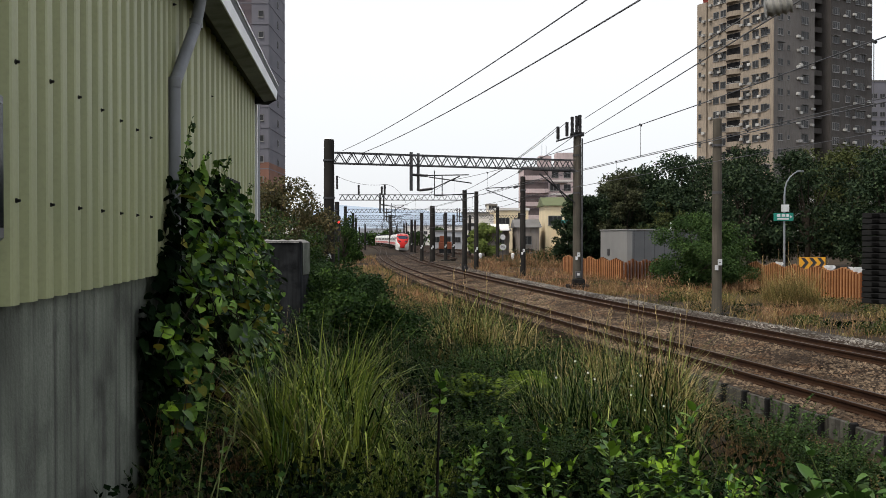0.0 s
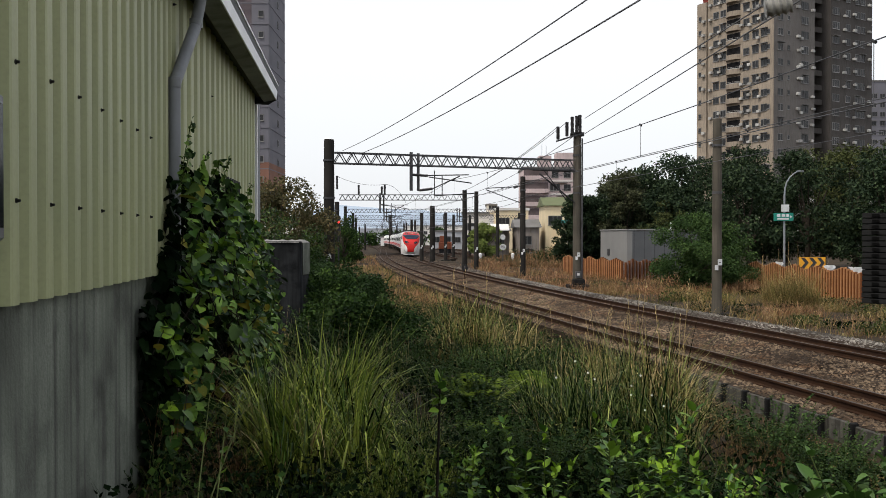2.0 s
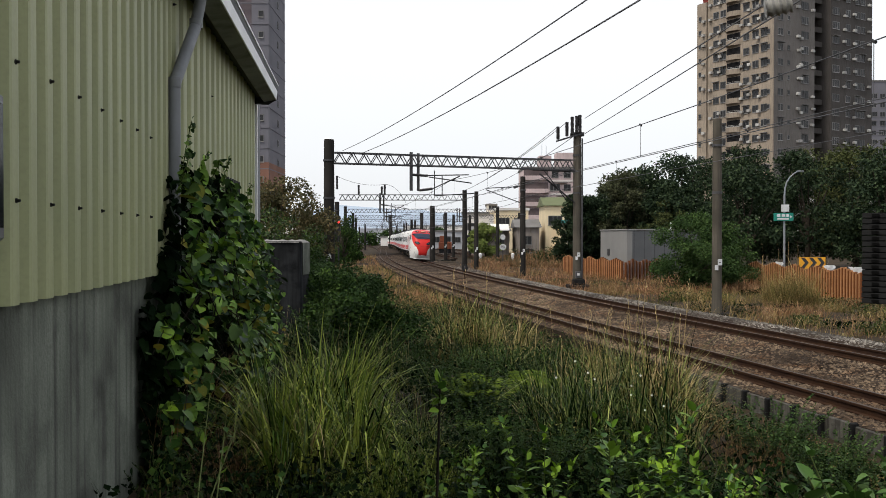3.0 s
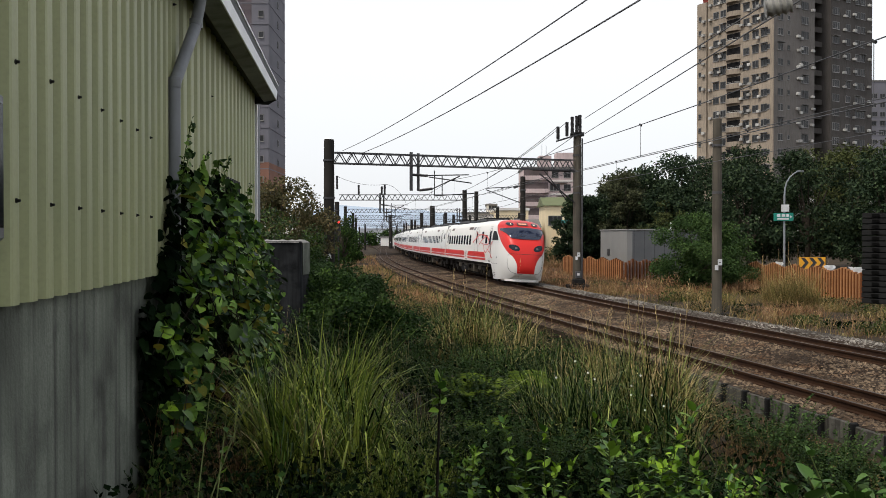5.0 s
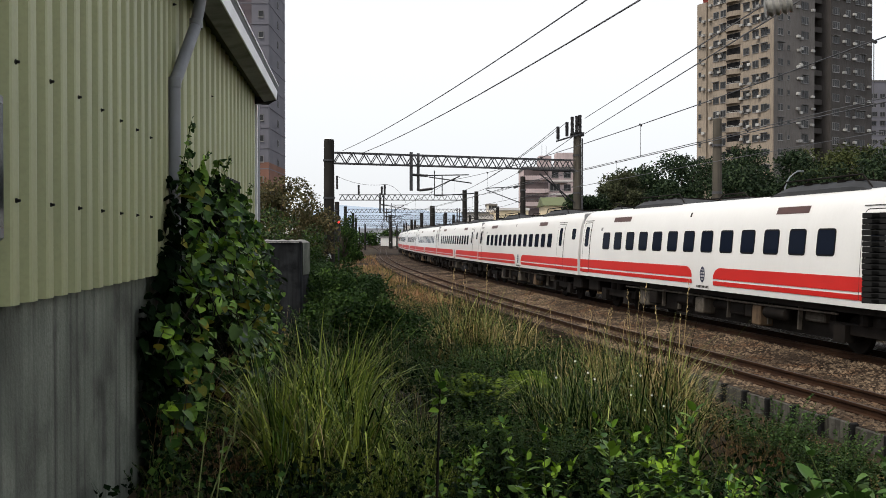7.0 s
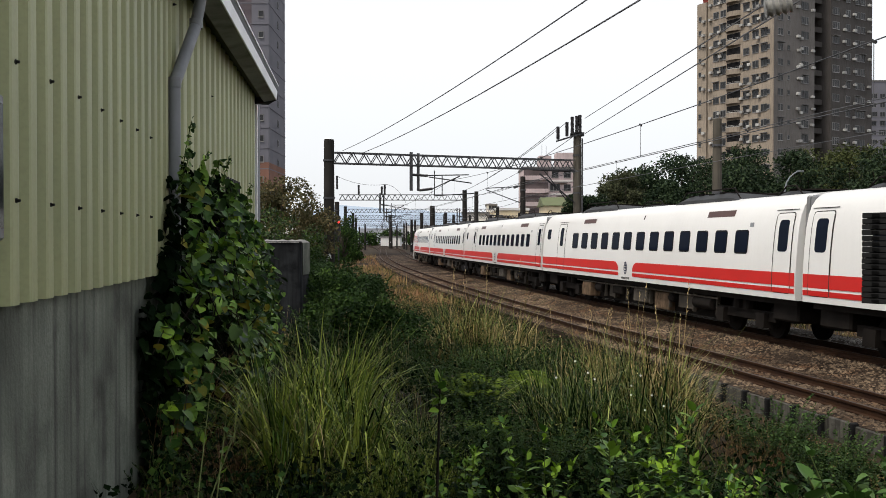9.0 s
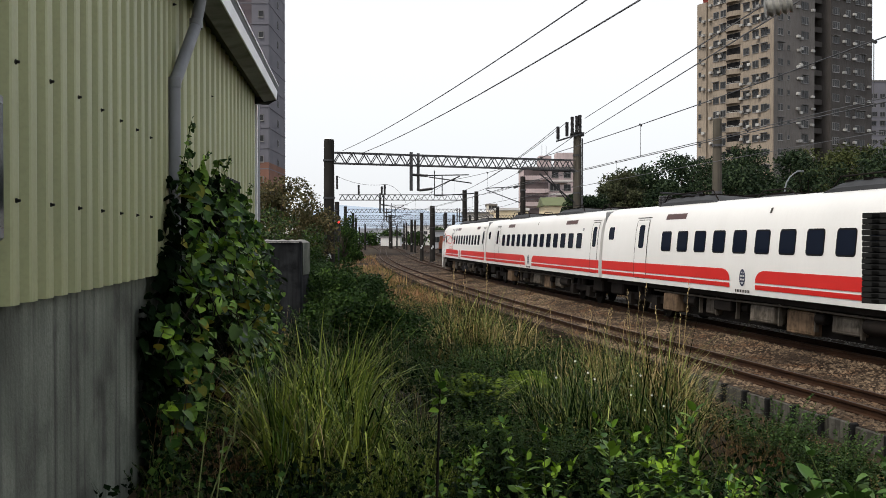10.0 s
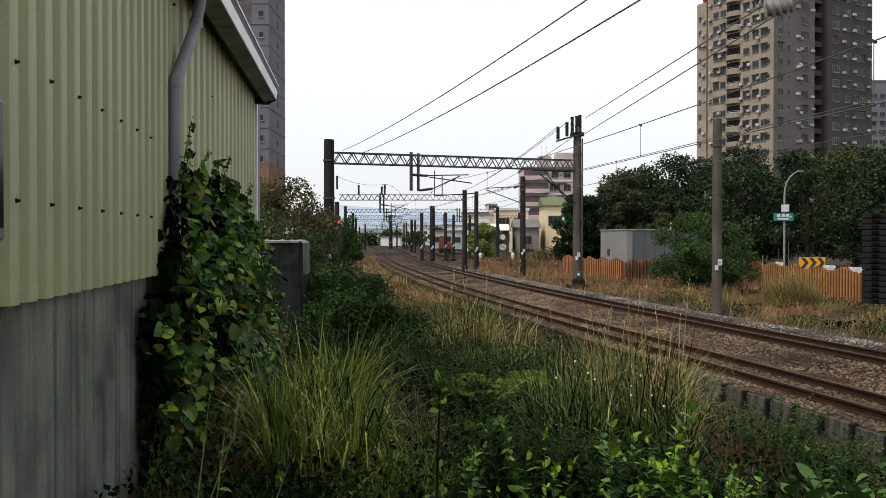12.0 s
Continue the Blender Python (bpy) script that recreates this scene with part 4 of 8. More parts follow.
def facade(t, origin, ang, floors, z0, fh, row, rng, hoods=0.2):
    """Windows and air conditioners on a facade: row holds (place along it, kind)."""
    base = Matrix.Translation(origin) @ Matrix.Rotation(ang, 4, "Z")
    for f in range(floors):
        for x, kind in row:
            z = z0 + f * fh
            if kind == "a":
                if rng.random() < 0.75:
                    part("air_conditioner", ACM, None, t, m=base @ Matrix.Translation((x + rng.uniform(-0.2, 0.2), -0.002, z + rng.uniform(0.2, 1.2))))
            else:
                part("window", {"s": WIN_S, "m": WIN_M, "l": WIN_L}[kind], None, t, m=base @ Matrix.Translation((x, -0.012, z + (0.9 if kind == "s" else 0.6))))
                if kind != "s" and rng.random() < hoods:
                    part("window_hood", HOOD, None, t, m=base @ Matrix.Translation((x, -0.01, z + 2.15)))


def tower_right():
    t = thing("apartment_tower", "tall brown-tiled apartment tower with balconies and air conditioners", "apartment tower")
    rng = random.Random(12)
    ang = math.atan2(0.508, 0.861)
    base = Matrix.Translation((66.8, 185.0, -0.4)) @ Matrix.Rotation(ang, 4, "Z")
    # local x along the dark front, local y back along the tan side
    part("wall", Mesh().box(0, 12.5, 0.0, 17.5, 0, 66, m=base), [TILE_D], t)
    part("wall", Mesh().box(-0.15, -0.005, 0.0, 17.5, 0, 66, m=base), [TILE_L], t, "tan tiled side wall")
    part("wall", Mesh().box(-0.5, 6, 17.6, 20.3, 0, 54.5, m=base), [TILE_L], t)
    # recess wall takes the wing's dark tile to carry its shade
    part("wall", Mesh().box(12.6, 17.0, 4.0, 17.0, 0, 66, m=base), [TILE_DD], t)
    part("wall", Mesh().box(17.1, 31.0, -0.5, 17.0, 0, 66, m=base), [TILE_DD], t, "darker brown tiled wing")
    part("roof_house", Mesh().box(1.0, 5, 17.8, 20.0, 54.5, 57.0, m=base), [mat("red_roof_tile", (0.2, 0.05, 0.04), 0.8)], t)
    fh = 3.05
    front = base @ Vector((0, -0.0, 0))
    facade(t, front, ang, 20, 1.0, fh, [(1.9, "m"), (4.4, "s"), (7.1, "a"), (8.0, "a"), (9.4, "l"), (11.6, "a")], rng, 0.35)
    facade(t, base @ Vector((17.1, -0.5, 0)), ang, 20, 1.0, fh, [(1.6, "l"), (4.3, "a"), (5.6, "m"), (7.6, "a"), (8.8, "m"), (10.6, "m"), (12.6, "a")], rng, 0.3)
    # tan side: seen with local x running from its far end to the corner
    side_o, side_a = base @ Vector((-0.15, 17.5, 0)), ang - math.pi / 2
    facade(t, side_o, side_a, 20, 1.0, fh, [(16.3, "s"), (15.2, "m"), (14.0, "a"), (13.0, "m"), (11.6, "a"), (10.6, "m"), (9.6, "a"), (2.4, "m"), (3.6, "a"), (4.4, "m"), (1.0, "a")], rng, 0.5)
    facade(t, base @ Vector((-0.5, 20.3, 0)), side_a, 17, 1.0, fh, [(0.9, "s"), (2.0, "a")], rng)
    bal = Mesh()
    n = 10
    outl = [(5.2 + 4.0 * i / n, -1.15 * math.sin(math.pi * i / n) ** 0.6 - 0.02) for i in range(n + 1)]
    bal.grid([[(x, y, z) for x, y in outl] for z in (0, 1.05)])
    bal.grid([[(x, y, 0) for x, y in outl], [(x, 0.0, 0) for x, y in outl]])
    bal.grid([[(x, y + 0.12, z) for x, y in outl] for z in (0, 1.05)])
    bal.grid([[(x, y, 1.05) for x, y in outl], [(x, y + 0.12, 1.05) for x, y in outl]])
    bal_me = mesh_of("balcony", bal, TILE_L)
    rail_me = mesh_of("railing", Mesh().grid([[(x, y - 0.02, z) for x, y in outl] for z in (1.06, 1.16)]).tube([(x, y - 0.01, 1.4) for x, y in outl], 0.03, 4), PALE_RAIL)
    # flush dark box in place of the shade inside a deep balcony
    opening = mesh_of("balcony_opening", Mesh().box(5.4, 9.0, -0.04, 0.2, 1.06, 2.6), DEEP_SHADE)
    rec = mesh_of("balcony", Mesh().box(0.1, 4.2, -2.6, -2.45, 0, 1.0).box(0.1, 4.2, -2.6, 0, -0.12, 0.0), TILE_DD)
    sb_, rb_ = Matrix.Translation(side_o) @ Matrix.Rotation(side_a, 4, "Z"), base @ Matrix.Translation((12.6, 4.0, 0))
    for f in range(20):
        mm = sb_ @ Matrix.Translation((0, 0, 1.0 + f * fh))
        ba = part("balcony", bal_me, None, t, m=mm)
        if f % 3 != 1:
            part("railing", rail_me, None, ba)
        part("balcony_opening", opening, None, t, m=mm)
        part("balcony", rec, None, t, m=rb_ @ Matrix.Translation((0, 0, 1.0 + f * fh)))


tower_right()


def tower_left():
    t = thing("apartment_tower", "tall mauve and grey tiled apartment tower", "apartment tower")
    rng = random.Random(2)
    base = Matrix.Translation((-28.6, 137.0, -0.4))
    part("wall", Mesh().box(-14, 0, 0.4, 14, 0, 62, m=base), MAUVE, t)
    part("wall", Mesh().box(0.005, 2.55, 0.0, 14, 0, 62, m=base), GREYT, t, "pale grey tiled end wall")
    fl = mesh_of("floor_band", Mesh().box(-14, 2.6, -0.08, 0.0, 0, 0.14), GREYT)
    for f in range(20):
        part("floor_band", fl, None, t, m=base @ Matrix.Translation((0, 0.0, 1.0 + 3.09 * f)))
    facade(t, base @ Vector((0, 0, 0)), 0.0, 19, 1.2, 3.09, [(1.4, "s")], rng)
    facade(t, base @ Vector((2.55, 0, 0)), math.pi / 2, 19, 1.2, 3.09, [(7.4, "s")], rng)
    part("wall_panel", Mesh().box(2.56, 2.6, 0.3, 13.8, 10.3, 14.4, m=base).box(-1.2, 2.55, -0.06, -0.005, 10.3, 14.4, m=base), mat("terracotta_tile", (0.22, 0.115, 0.085), 0.8, 0, 0.15, 0.3, 12, 0.1), t, "terracotta tiled panel")
    fs = mesh_of("floor_band", Mesh().box(2.56, 2.62, 0.05, 14, 0, 0.14), GREYT)
    for f in range(20):
        part("floor_band", fs, None, t, m=base @ Matrix.Translation((0, 0.0, 1.0 + 3.09 * f)))
    facade(t, base @ Vector((0, 0.4, 0)), 0.0, 19, 1.2, 3.09, [(-2.0, "m"), (-4.4, "m"), (-3.2, "a"), (-7, "l"), (-10, "m")], rng)


tower_left()


def block(name, label, cat, x0, x1, y0, y1, z1, wallm, roofm, rows=(), z0=-0.4, fh=3.1, pitch_=0.0, seed=1):
    """A plain far building with storeys of windows and a parapet or a pitched roof."""
    t = thing(name, label, cat)
    part("wall", Mesh().box(x0, x1, y0, y1, z0, z1), wallm, t)
    if pitch_:
        part("roof", Mesh().add([(x0 - 0.4, y0 - 0.4, z1), (x1 + 0.4, y0 - 0.4, z1), (x1 + 0.4, y1, z1), (x0 - 0.4, y1, z1), (x0 - 0.4, (y0 + y1) / 2, z1 + pitch_), (x1 + 0.4, (y0 + y1) / 2, z1 + pitch_)],
                                [(0, 1, 5, 4), (2, 3, 4, 5), (0, 4, 3), (1, 2, 5), (3, 2, 1, 0)]), roofm, t)
    else:
        part("roof", Mesh().box(x0 - 0.2, x1 + 0.2, y0 - 0.2, y1 + 0.2, z1 + 0.004, z1 + 0.5), roofm, t)
    rng = random.Random(seed)
    for z in rows:
        facade(t, Vector((x0, y0, 0)), 0.0, 1, z, fh, [(x, rng.choice("mml")) for x in np.arange(1.6, x1 - x0 - 0.8, 2.8)], rng)
    return t


PINK = mat("pink_tile", (0.60, 0.49, 0.485), 0.8, 0, 0.15, 0.3, 12, 0.05, streak=0.4, dirt_col=(0.2, 0.16, 0.16))
CREAM = mat("cream_render", (0.80, 0.67, 0.45), 0.8, 0, 0.12, 0.3, 12, 0.05, streak=0.2, dirt_col=(0.3, 0.28, 0.22))
PALE = mat("pale_render", (0.76, 0.74, 0.71), 0.8, 0, 0.12, 0.3, 12, 0.05, streak=0.2, dirt_col=(0.3, 0.3, 0.3))
OLIVE = mat("olive_roof", (0.15, 0.17, 0.09), 0.7, 0, 0.2, 0.3, 12, 0.05)
GREYR = mat("grey_roof", (0.19, 0.183, 0.175), 0.7, 0, 0.2, 0.3, 12, 0.05)
# far walls paled and blued: distance haze is in the colour
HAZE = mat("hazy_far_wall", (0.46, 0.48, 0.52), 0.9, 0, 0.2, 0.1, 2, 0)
SHEDW = mat("weathered_boarding", (0.27, 0.24, 0.215), 0.8, 0, 0.25, 0.5, 12, 0.05, streak=0.6, dirt_col=(0.12, 0.10, 0.08))
DIM = mat("dim_balcony_shade", (0.13, 0.105, 0.105), 0.8, 0, 0.3, 0.6, 8, 0)
fhs = [1 + 3.0 * k for k in range(6)]
pk = block("apartment_block", "stepped pink-tiled apartment block with dark window bands", "apartment block", 18.5, 30.5, 210, 224, 18.6, PINK, GREYR, fhs, seed=4)
part("stair_tower", Mesh().box(22.2, 25.0, 211, 216, 18.6, 21.7), PINK, pk)
part("stair_tower", Mesh().box(26.2, 30.2, 211, 216, 18.6, 22.4), PINK, pk)
for k in range(6):
    part("balcony", Mesh().box(18.4, 24.2, 209.1, 210.0, 1.0 + 3 * k, 2.0 + 3 * k), PINK, pk)
    # dim slab above the parapet stands for shade behind it
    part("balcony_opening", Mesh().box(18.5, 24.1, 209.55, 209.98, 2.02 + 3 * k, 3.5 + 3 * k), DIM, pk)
    part("floor_band", Mesh().box(24.4, 30.6, 209.85, 209.98, 0.7 + 3 * k, 0.95 + 3 * k), PALE, pk)
    part("canopy", Mesh().box(25.0 + k % 2, 28.6, 209.2, 209.98, 3.35 + 3 * k, 3.5 + 3 * k), GREYR, pk)
part("aerial", Mesh().tube([(23, 213, 21.7), (23, 213, 24.5)], 0.05, 4).tube([(24, 213, 21.7), (24, 213, 24.2)], 0.05, 4), STEEL, pk)
block("house", "cream rendered house with an olive sheet roof", "house", 16.8, 23.9, 150, 160, 8.0, CREAM, OLIVE, (4.2,), pitch_=1.6, seed=5)
yh = block("house", "pale cream annexe with turquoise windows", "house", 19.0, 24.4, 148.4, 149.9, 4.6, CREAM, GREYR, (1.4,), seed=6)
part("window_band", Mesh().box(19.1, 21.4, 148.3, 148.39, 4.7, 5.6), mat("turquoise_frame", (0.05, 0.25, 0.24), 0.5), yh)
block("warehouse", "stone-grey gabled shed with a dark roof", "warehouse", 12.0, 15.6, 148, 158, 4.4, SHEDW, GREYR, (1.0,), pitch_=1.4, seed=7)
aw = block("warehouse", "low building under a long white sheet awning", "warehouse", 5.0, 11.0, 152, 164, 3.9, SHEDW, GREYR, (1.0,), pitch_=0.8, seed=8)
part("awning", Mesh().add([(5.2, 150.0, 4.0), (10.9, 150.0, 4.0), (10.9, 152.2, 5.0), (5.2, 152.2, 5.0), (5.2, 150.0, 3.85), (10.9, 150.0, 3.85)], [(0, 1, 2, 3), (4, 5, 1, 0)]), PALE, aw, "white sheet awning")
block("house", "cream flat-roofed house behind the sheds", "house", 10.5, 17.0, 182, 190, 8.2, CREAM, PALE, (1.5, 4.6), seed=19)
block("house", "white flat-roofed house behind the sheds", "house", 4.2, 9.5, 190, 198, 7.6, PALE, GREYR, (1.2, 3.8), seed=20)
car = thing("parked_car", "blue-grey hatchback parked before the sheds", "car")
paint = mat("blue_grey_paint", (0.16, 0.2, 0.27), 0.3, 0.2)
part("body", Mesh().box(11.4, 15.0, 141.2, 142.8, -0.15, 0.5), paint, car, bevel=0.15)
part("cabin", Mesh().add([(x, y, z) for z, xa, xb in ((0.5, 11.9, 14.3), (1.05, 12.3, 13.8)) for y in (141.3, 142.7) for x in (xa, xb)], [(4, 5, 7, 6), (0, 1, 5, 4), (2, 6, 7, 3), (0, 4, 6, 2), (1, 3, 7, 5)]), PANE, car)
for dx in (12.1, 14.3):
    part("wheel", Mesh().tube([(dx, 141.15, -0.1), (dx, 141.4, -0.1)], 0.3, 12), BLACK, car)
block("apartment_block", "white low apartment block", "apartment block", 8.0, 24.0, 240, 252, 9.0, PALE, CREAM, (1, 4), seed=9)
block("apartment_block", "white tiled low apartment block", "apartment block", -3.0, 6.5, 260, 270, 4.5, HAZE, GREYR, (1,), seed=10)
block("apartment_block", "small pale rooftop block", "apartment block", 12.1, 14.8, 252, 260, 11.7, PALE, GREYR, (1, 4, 7, 10), seed=11)
block("apartment_block", "far grey-blue glass and tile tower", "apartment block", 139.5, 160, 300, 320, 54.0, GREYT, GREYR, [3 * k for k in range(17)], seed=13)
block("station_building", "low white platform building far along the line", "station building", -22.5, -15.5, 330, 345, 3.0, PALE, GREYR, (), seed=14)
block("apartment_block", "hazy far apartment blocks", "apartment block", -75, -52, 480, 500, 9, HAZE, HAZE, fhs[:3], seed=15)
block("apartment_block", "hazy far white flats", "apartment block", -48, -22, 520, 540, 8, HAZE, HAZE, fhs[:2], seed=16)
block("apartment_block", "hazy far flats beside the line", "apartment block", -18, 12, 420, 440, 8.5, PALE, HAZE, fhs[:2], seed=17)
block("house", "pale house behind the trees", "house", -27, -19.5, 130, 138, 5.2, PALE, GREYR, (1.2,), seed=18)
loco = thing("works_locomotive", "small orange works locomotive standing in the yard", "locomotive")
OR = mat("orange_paint", (0.30, 0.085, 0.035), 0.5, 0, 0.2, 1, 20, 0)
part("body", Mesh().box(-0.8, 1.6, 165, 170, 0.7, 2.0), OR, loco, bevel=0.1)
part("cab", Mesh().box(-0.6, 0.7, 166, 168.4, 2.0, 3.1), OR, loco, bevel=0.1)
part("underframe", Mesh().box(-0.7, 1.5, 165.2, 169.8, 0.0, 0.7), BLACK, loco)

# the hill's pale blue is air haze mixed into its colour
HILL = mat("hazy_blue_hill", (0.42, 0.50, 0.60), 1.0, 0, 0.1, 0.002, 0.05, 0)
hill = Mesh()
xs = np.arange(-2600, 2700, 60)
hz = [60 + 55 * math.exp(-((x + 250) / 420) ** 2) + 25 * noise.noise((x * 0.004, 3, 0)) + 10 * noise.noise((x * 0.02, 5, 0)) for x in xs]
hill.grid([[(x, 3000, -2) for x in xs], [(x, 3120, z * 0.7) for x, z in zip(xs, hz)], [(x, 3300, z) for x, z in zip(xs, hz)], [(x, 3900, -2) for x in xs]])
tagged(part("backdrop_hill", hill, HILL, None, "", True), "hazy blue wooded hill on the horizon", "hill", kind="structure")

# ---- plants ----
def foliage(name, c1, c2, leaf=0.16, rough=0.55, spec=0.05):
    return mat(name, c1, rough, 0, 0.25, 1.3, 30, 0.0, tint=c2, island=1.0, spec=spec, leaf=leaf)


# near-black green: puts the shade of foliage gaps into the leaf colour
LEAF_GAP = foliage("leaf_gap_dark", (0.010, 0.024, 0.006), (0.002, 0.006, 0.002), 0.1, 0.6, 0.02)
LEAF_MID = foliage("leaf_mid_green", (0.120, 0.205, 0.032), (0.012, 0.030, 0.006), 0.14, 0.40, 0.2)
LEAF_DARK = foliage("leaf_dark_green", (0.090, 0.155, 0.032), (0.014, 0.032, 0.008), 0.1)
LEAF_LIGHT = foliage("leaf_light_green", (0.33, 0.52, 0.035), (0.045, 0.11, 0.015), 0.14, 0.40, 0.2)
LEAF_TREE = foliage("leaf_tree", (0.075, 0.108, 0.048), (0.015, 0.027, 0.014), 0.1)
LEAF_OLIVE = foliage("leaf_olive", (0.115, 0.125, 0.042), (0.045, 0.056, 0.020), 0.15)
LEAF_GREYISH = foliage("leaf_greyish", (0.100, 0.112, 0.052), (0.050, 0.055, 0.030), 0.15)
LEAF_BUSH = foliage("leaf_bush", (0.105, 0.17, 0.048), (0.028, 0.056, 0.017), 0.15)
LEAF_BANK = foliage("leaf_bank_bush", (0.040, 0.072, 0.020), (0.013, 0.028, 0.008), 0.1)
LEAF_FERN = foliage("leaf_fern", (0.20, 0.275, 0.032), (0.035, 0.06, 0.010), 0.16, 0.6, 0.03)
LEAF_FAR = foliage("leaf_pale_olive", (0.34, 0.41, 0.11), (0.13, 0.17, 0.05), 0.2)
LEAF_BROWN = foliage("leaf_brownish", (0.21, 0.155, 0.075), (0.065, 0.065, 0.030), 0.25)
LEAF_YELLOW = foliage("leaf_yellowed", (0.36, 0.26, 0.03), (0.16, 0.17, 0.03))
GRASS_FRESH = foliage("grass_fresh", (0.84, 0.88, 0.18), (0.09, 0.155, 0.018), 0.15, 0.42, 0.2)
GRASS_GREEN = foliage("grass_green", (0.48, 0.52, 0.15), (0.035, 0.066, 0.012), 0.15, 0.42, 0.2)
GRASS_DRY = foliage("grass_dry", (0.70, 0.52, 0.25), (0.20, 0.135, 0.055))
LEAF_BROAD = foliage("leaf_broad", (0.12, 0.235, 0.045), (0.035, 0.08, 0.015), 0.14, 0.4, 0.2)
LEAF_VINE = foliage("leaf_vine", (0.29, 0.48, 0.085), (0.012, 0.038, 0.008), 0.2, 0.40, 0.2)
GRASS_STRAW = foliage("grass_straw", (0.80, 0.64, 0.33), (0.30, 0.22, 0.10))
GRASS_RED = foliage("grass_reddish", (0.46, 0.27, 0.155), (0.11, 0.066, 0.034))
GRASS_BLUSH = foliage("grass_pinkish", (0.76, 0.44, 0.25), (0.22, 0.115, 0.06))
GRASS_OLIVE = foliage("grass_olive", (0.40, 0.34, 0.12), (0.08, 0.074, 0.022))
BARK = mat("bark", (0.055, 0.045, 0.035), 0.9, 0, 0.3, 3, 30, 0.3)
STEM = mat("green_stem", (0.06, 0.085, 0.02), 0.7, 0, 0.3, 5, 30, 0)
STALK = mat("pale_stalk", (0.27, 0.31, 0.12), 0.7, 0, 0.3, 5, 30, 0)
STEM_DARK = mat("dark_stem", (0.02, 0.016, 0.012), 0.8, 0, 0.3, 5, 30, 0)

# leaf outlines: across, along, out of plane
OVATE = (np.array([(0, 0, 0), (0.26, 0.30, 0.05), (0.24, 0.62, 0.05), (0, 1.0, -0.08), (-0.24, 0.62, 0.05), (-0.26, 0.30, 0.05), (0, 0.45, -0.03)]),
         np.array([(0, 1, 6), (1, 2, 6), (2, 3, 6), (3, 4, 6), (4, 5, 6), (5, 0, 6)]))
HEART = (np.array([(0, 0.05, 0), (0.24, -0.09, 0.02), (0.47, 0.12, 0.10), (0.45, 0.46, 0.08), (0.25, 0.78, 0.0), (0, 1.0, -0.14),
                   (-0.25, 0.78, 0.0), (-0.45, 0.46, 0.08), (-0.47, 0.12, 0.10), (-0.24, -0.09, 0.02), (0, 0.42, -0.06)]),
         np.array([(i, (i + 1) % 10, 10) for i in range(10)]))
SLIM = (np.array([(0, 0, 0), (0.13, 0.4, 0.02), (0, 1.0, -0.05), (-0.13, 0.4, 0.02)]), np.array([(0, 1, 2), (0, 2, 3)]))
CLUMP = (np.array([(0, 0, 0), (0.38, 0.45, 0.08), (0, 1.0, -0.1), (-0.38, 0.45, 0.08)]), np.array([(0, 1, 2), (0, 2, 3)]))


def unit(v):
    return v / np.maximum(np.linalg.norm(v, axis=-1, keepdims=True), 1e-9)


def leaves(shape, pos, tip, normal, size):
    """Vertices and faces of many leaves: pos, tip direction, rough normal (n x 3) and size (n)."""
    tv, tf_ = shape
    a = unit(tip)
    s = unit(np.cross(a, normal))
    nn = np.cross(s, a)
    v = pos[:, None] + size[:, None, None] * (tv[None, :, 0:1] * s[:, None] + tv[None, :, 1:2] * a[:, None] + tv[None, :, 2:3] * nn[:, None])
    f = tf_[None] + len(tv) * np.arange(len(pos))[:, None, None]
    return v.reshape(-1, 3), f.reshape(-1, 3)


def blades(pos, az, h, w, lean, rng, seg=6, kink=0.0):
    """Grass blades: each bends over along its length; a share of them is broken over near the tip."""
    n = len(pos)
    us = np.linspace(0, 1, seg + 1) ** 0.9
    start = rng.uniform(0.02, 0.30, n) * (0.4 + lean)
    snap = np.where(rng.random(n) < kink, rng.uniform(0.5, 0.85, n), 2.0)
    bend = rng.uniform(1.1, 2.1, n)
    az = np.array(az, float)
    twist = rng.normal(0, 0.45, n)
    sway = rng.normal(0, 0.25, n)
    c = np.array(pos, float)
    rows = []
    for k, u in enumerate(us):
        side = np.stack([-np.sin(az + twist), np.cos(az + twist), 0 * az], -1)
        ww = (w * 0.5 * min(1.0, 0.55 + 1.6 * u) * (1 - u) ** 0.6)[:, None]
        rows += [c - side * ww, c + side * ww] if k < seg else [c]
        if k < seg:
            um = (u + us[k + 1]) / 2
            th = start + lean * 1.5 * um ** 1.5 + np.where(um > snap, bend, 0.0)
            a = az + sway * um
            d = np.stack([np.cos(a) * np.sin(th), np.sin(a) * np.sin(th), np.cos(th)], -1)
            c = c + d * (h * (us[k + 1] - u))[:, None]
    v = np.stack(rows, 1)
    f = []
    for i in range(seg - 1):
        f += [(2 * i, 2 * i + 1, 2 * i + 3), (2 * i, 2 * i + 3, 2 * i + 2)]
    f += [(2 * seg - 2, 2 * seg - 1, 2 * seg)]
    f = np.array(f)[None] + (2 * seg + 1) * np.arange(n)[:, None, None]
    return v.reshape(-1, 3), f.reshape(-1, 3)


def join(*pieces):
    """Join (verts, faces, material index) triples."""
    vs, fs, ms, k = [], [], [], 0
    for v, f, mi in pieces:
        vs.append(v)
        fs.append(f + k)
        ms.append(np.full(len(f), mi))
        k += len(v)
    return np.concatenate(vs), np.concatenate(fs), np.concatenate(ms)


def rand_dirs(rng, n, up=0.0):
    d = rng.normal(0, 1, (n, 3))
    d[:, 2] += up
    return unit(d)


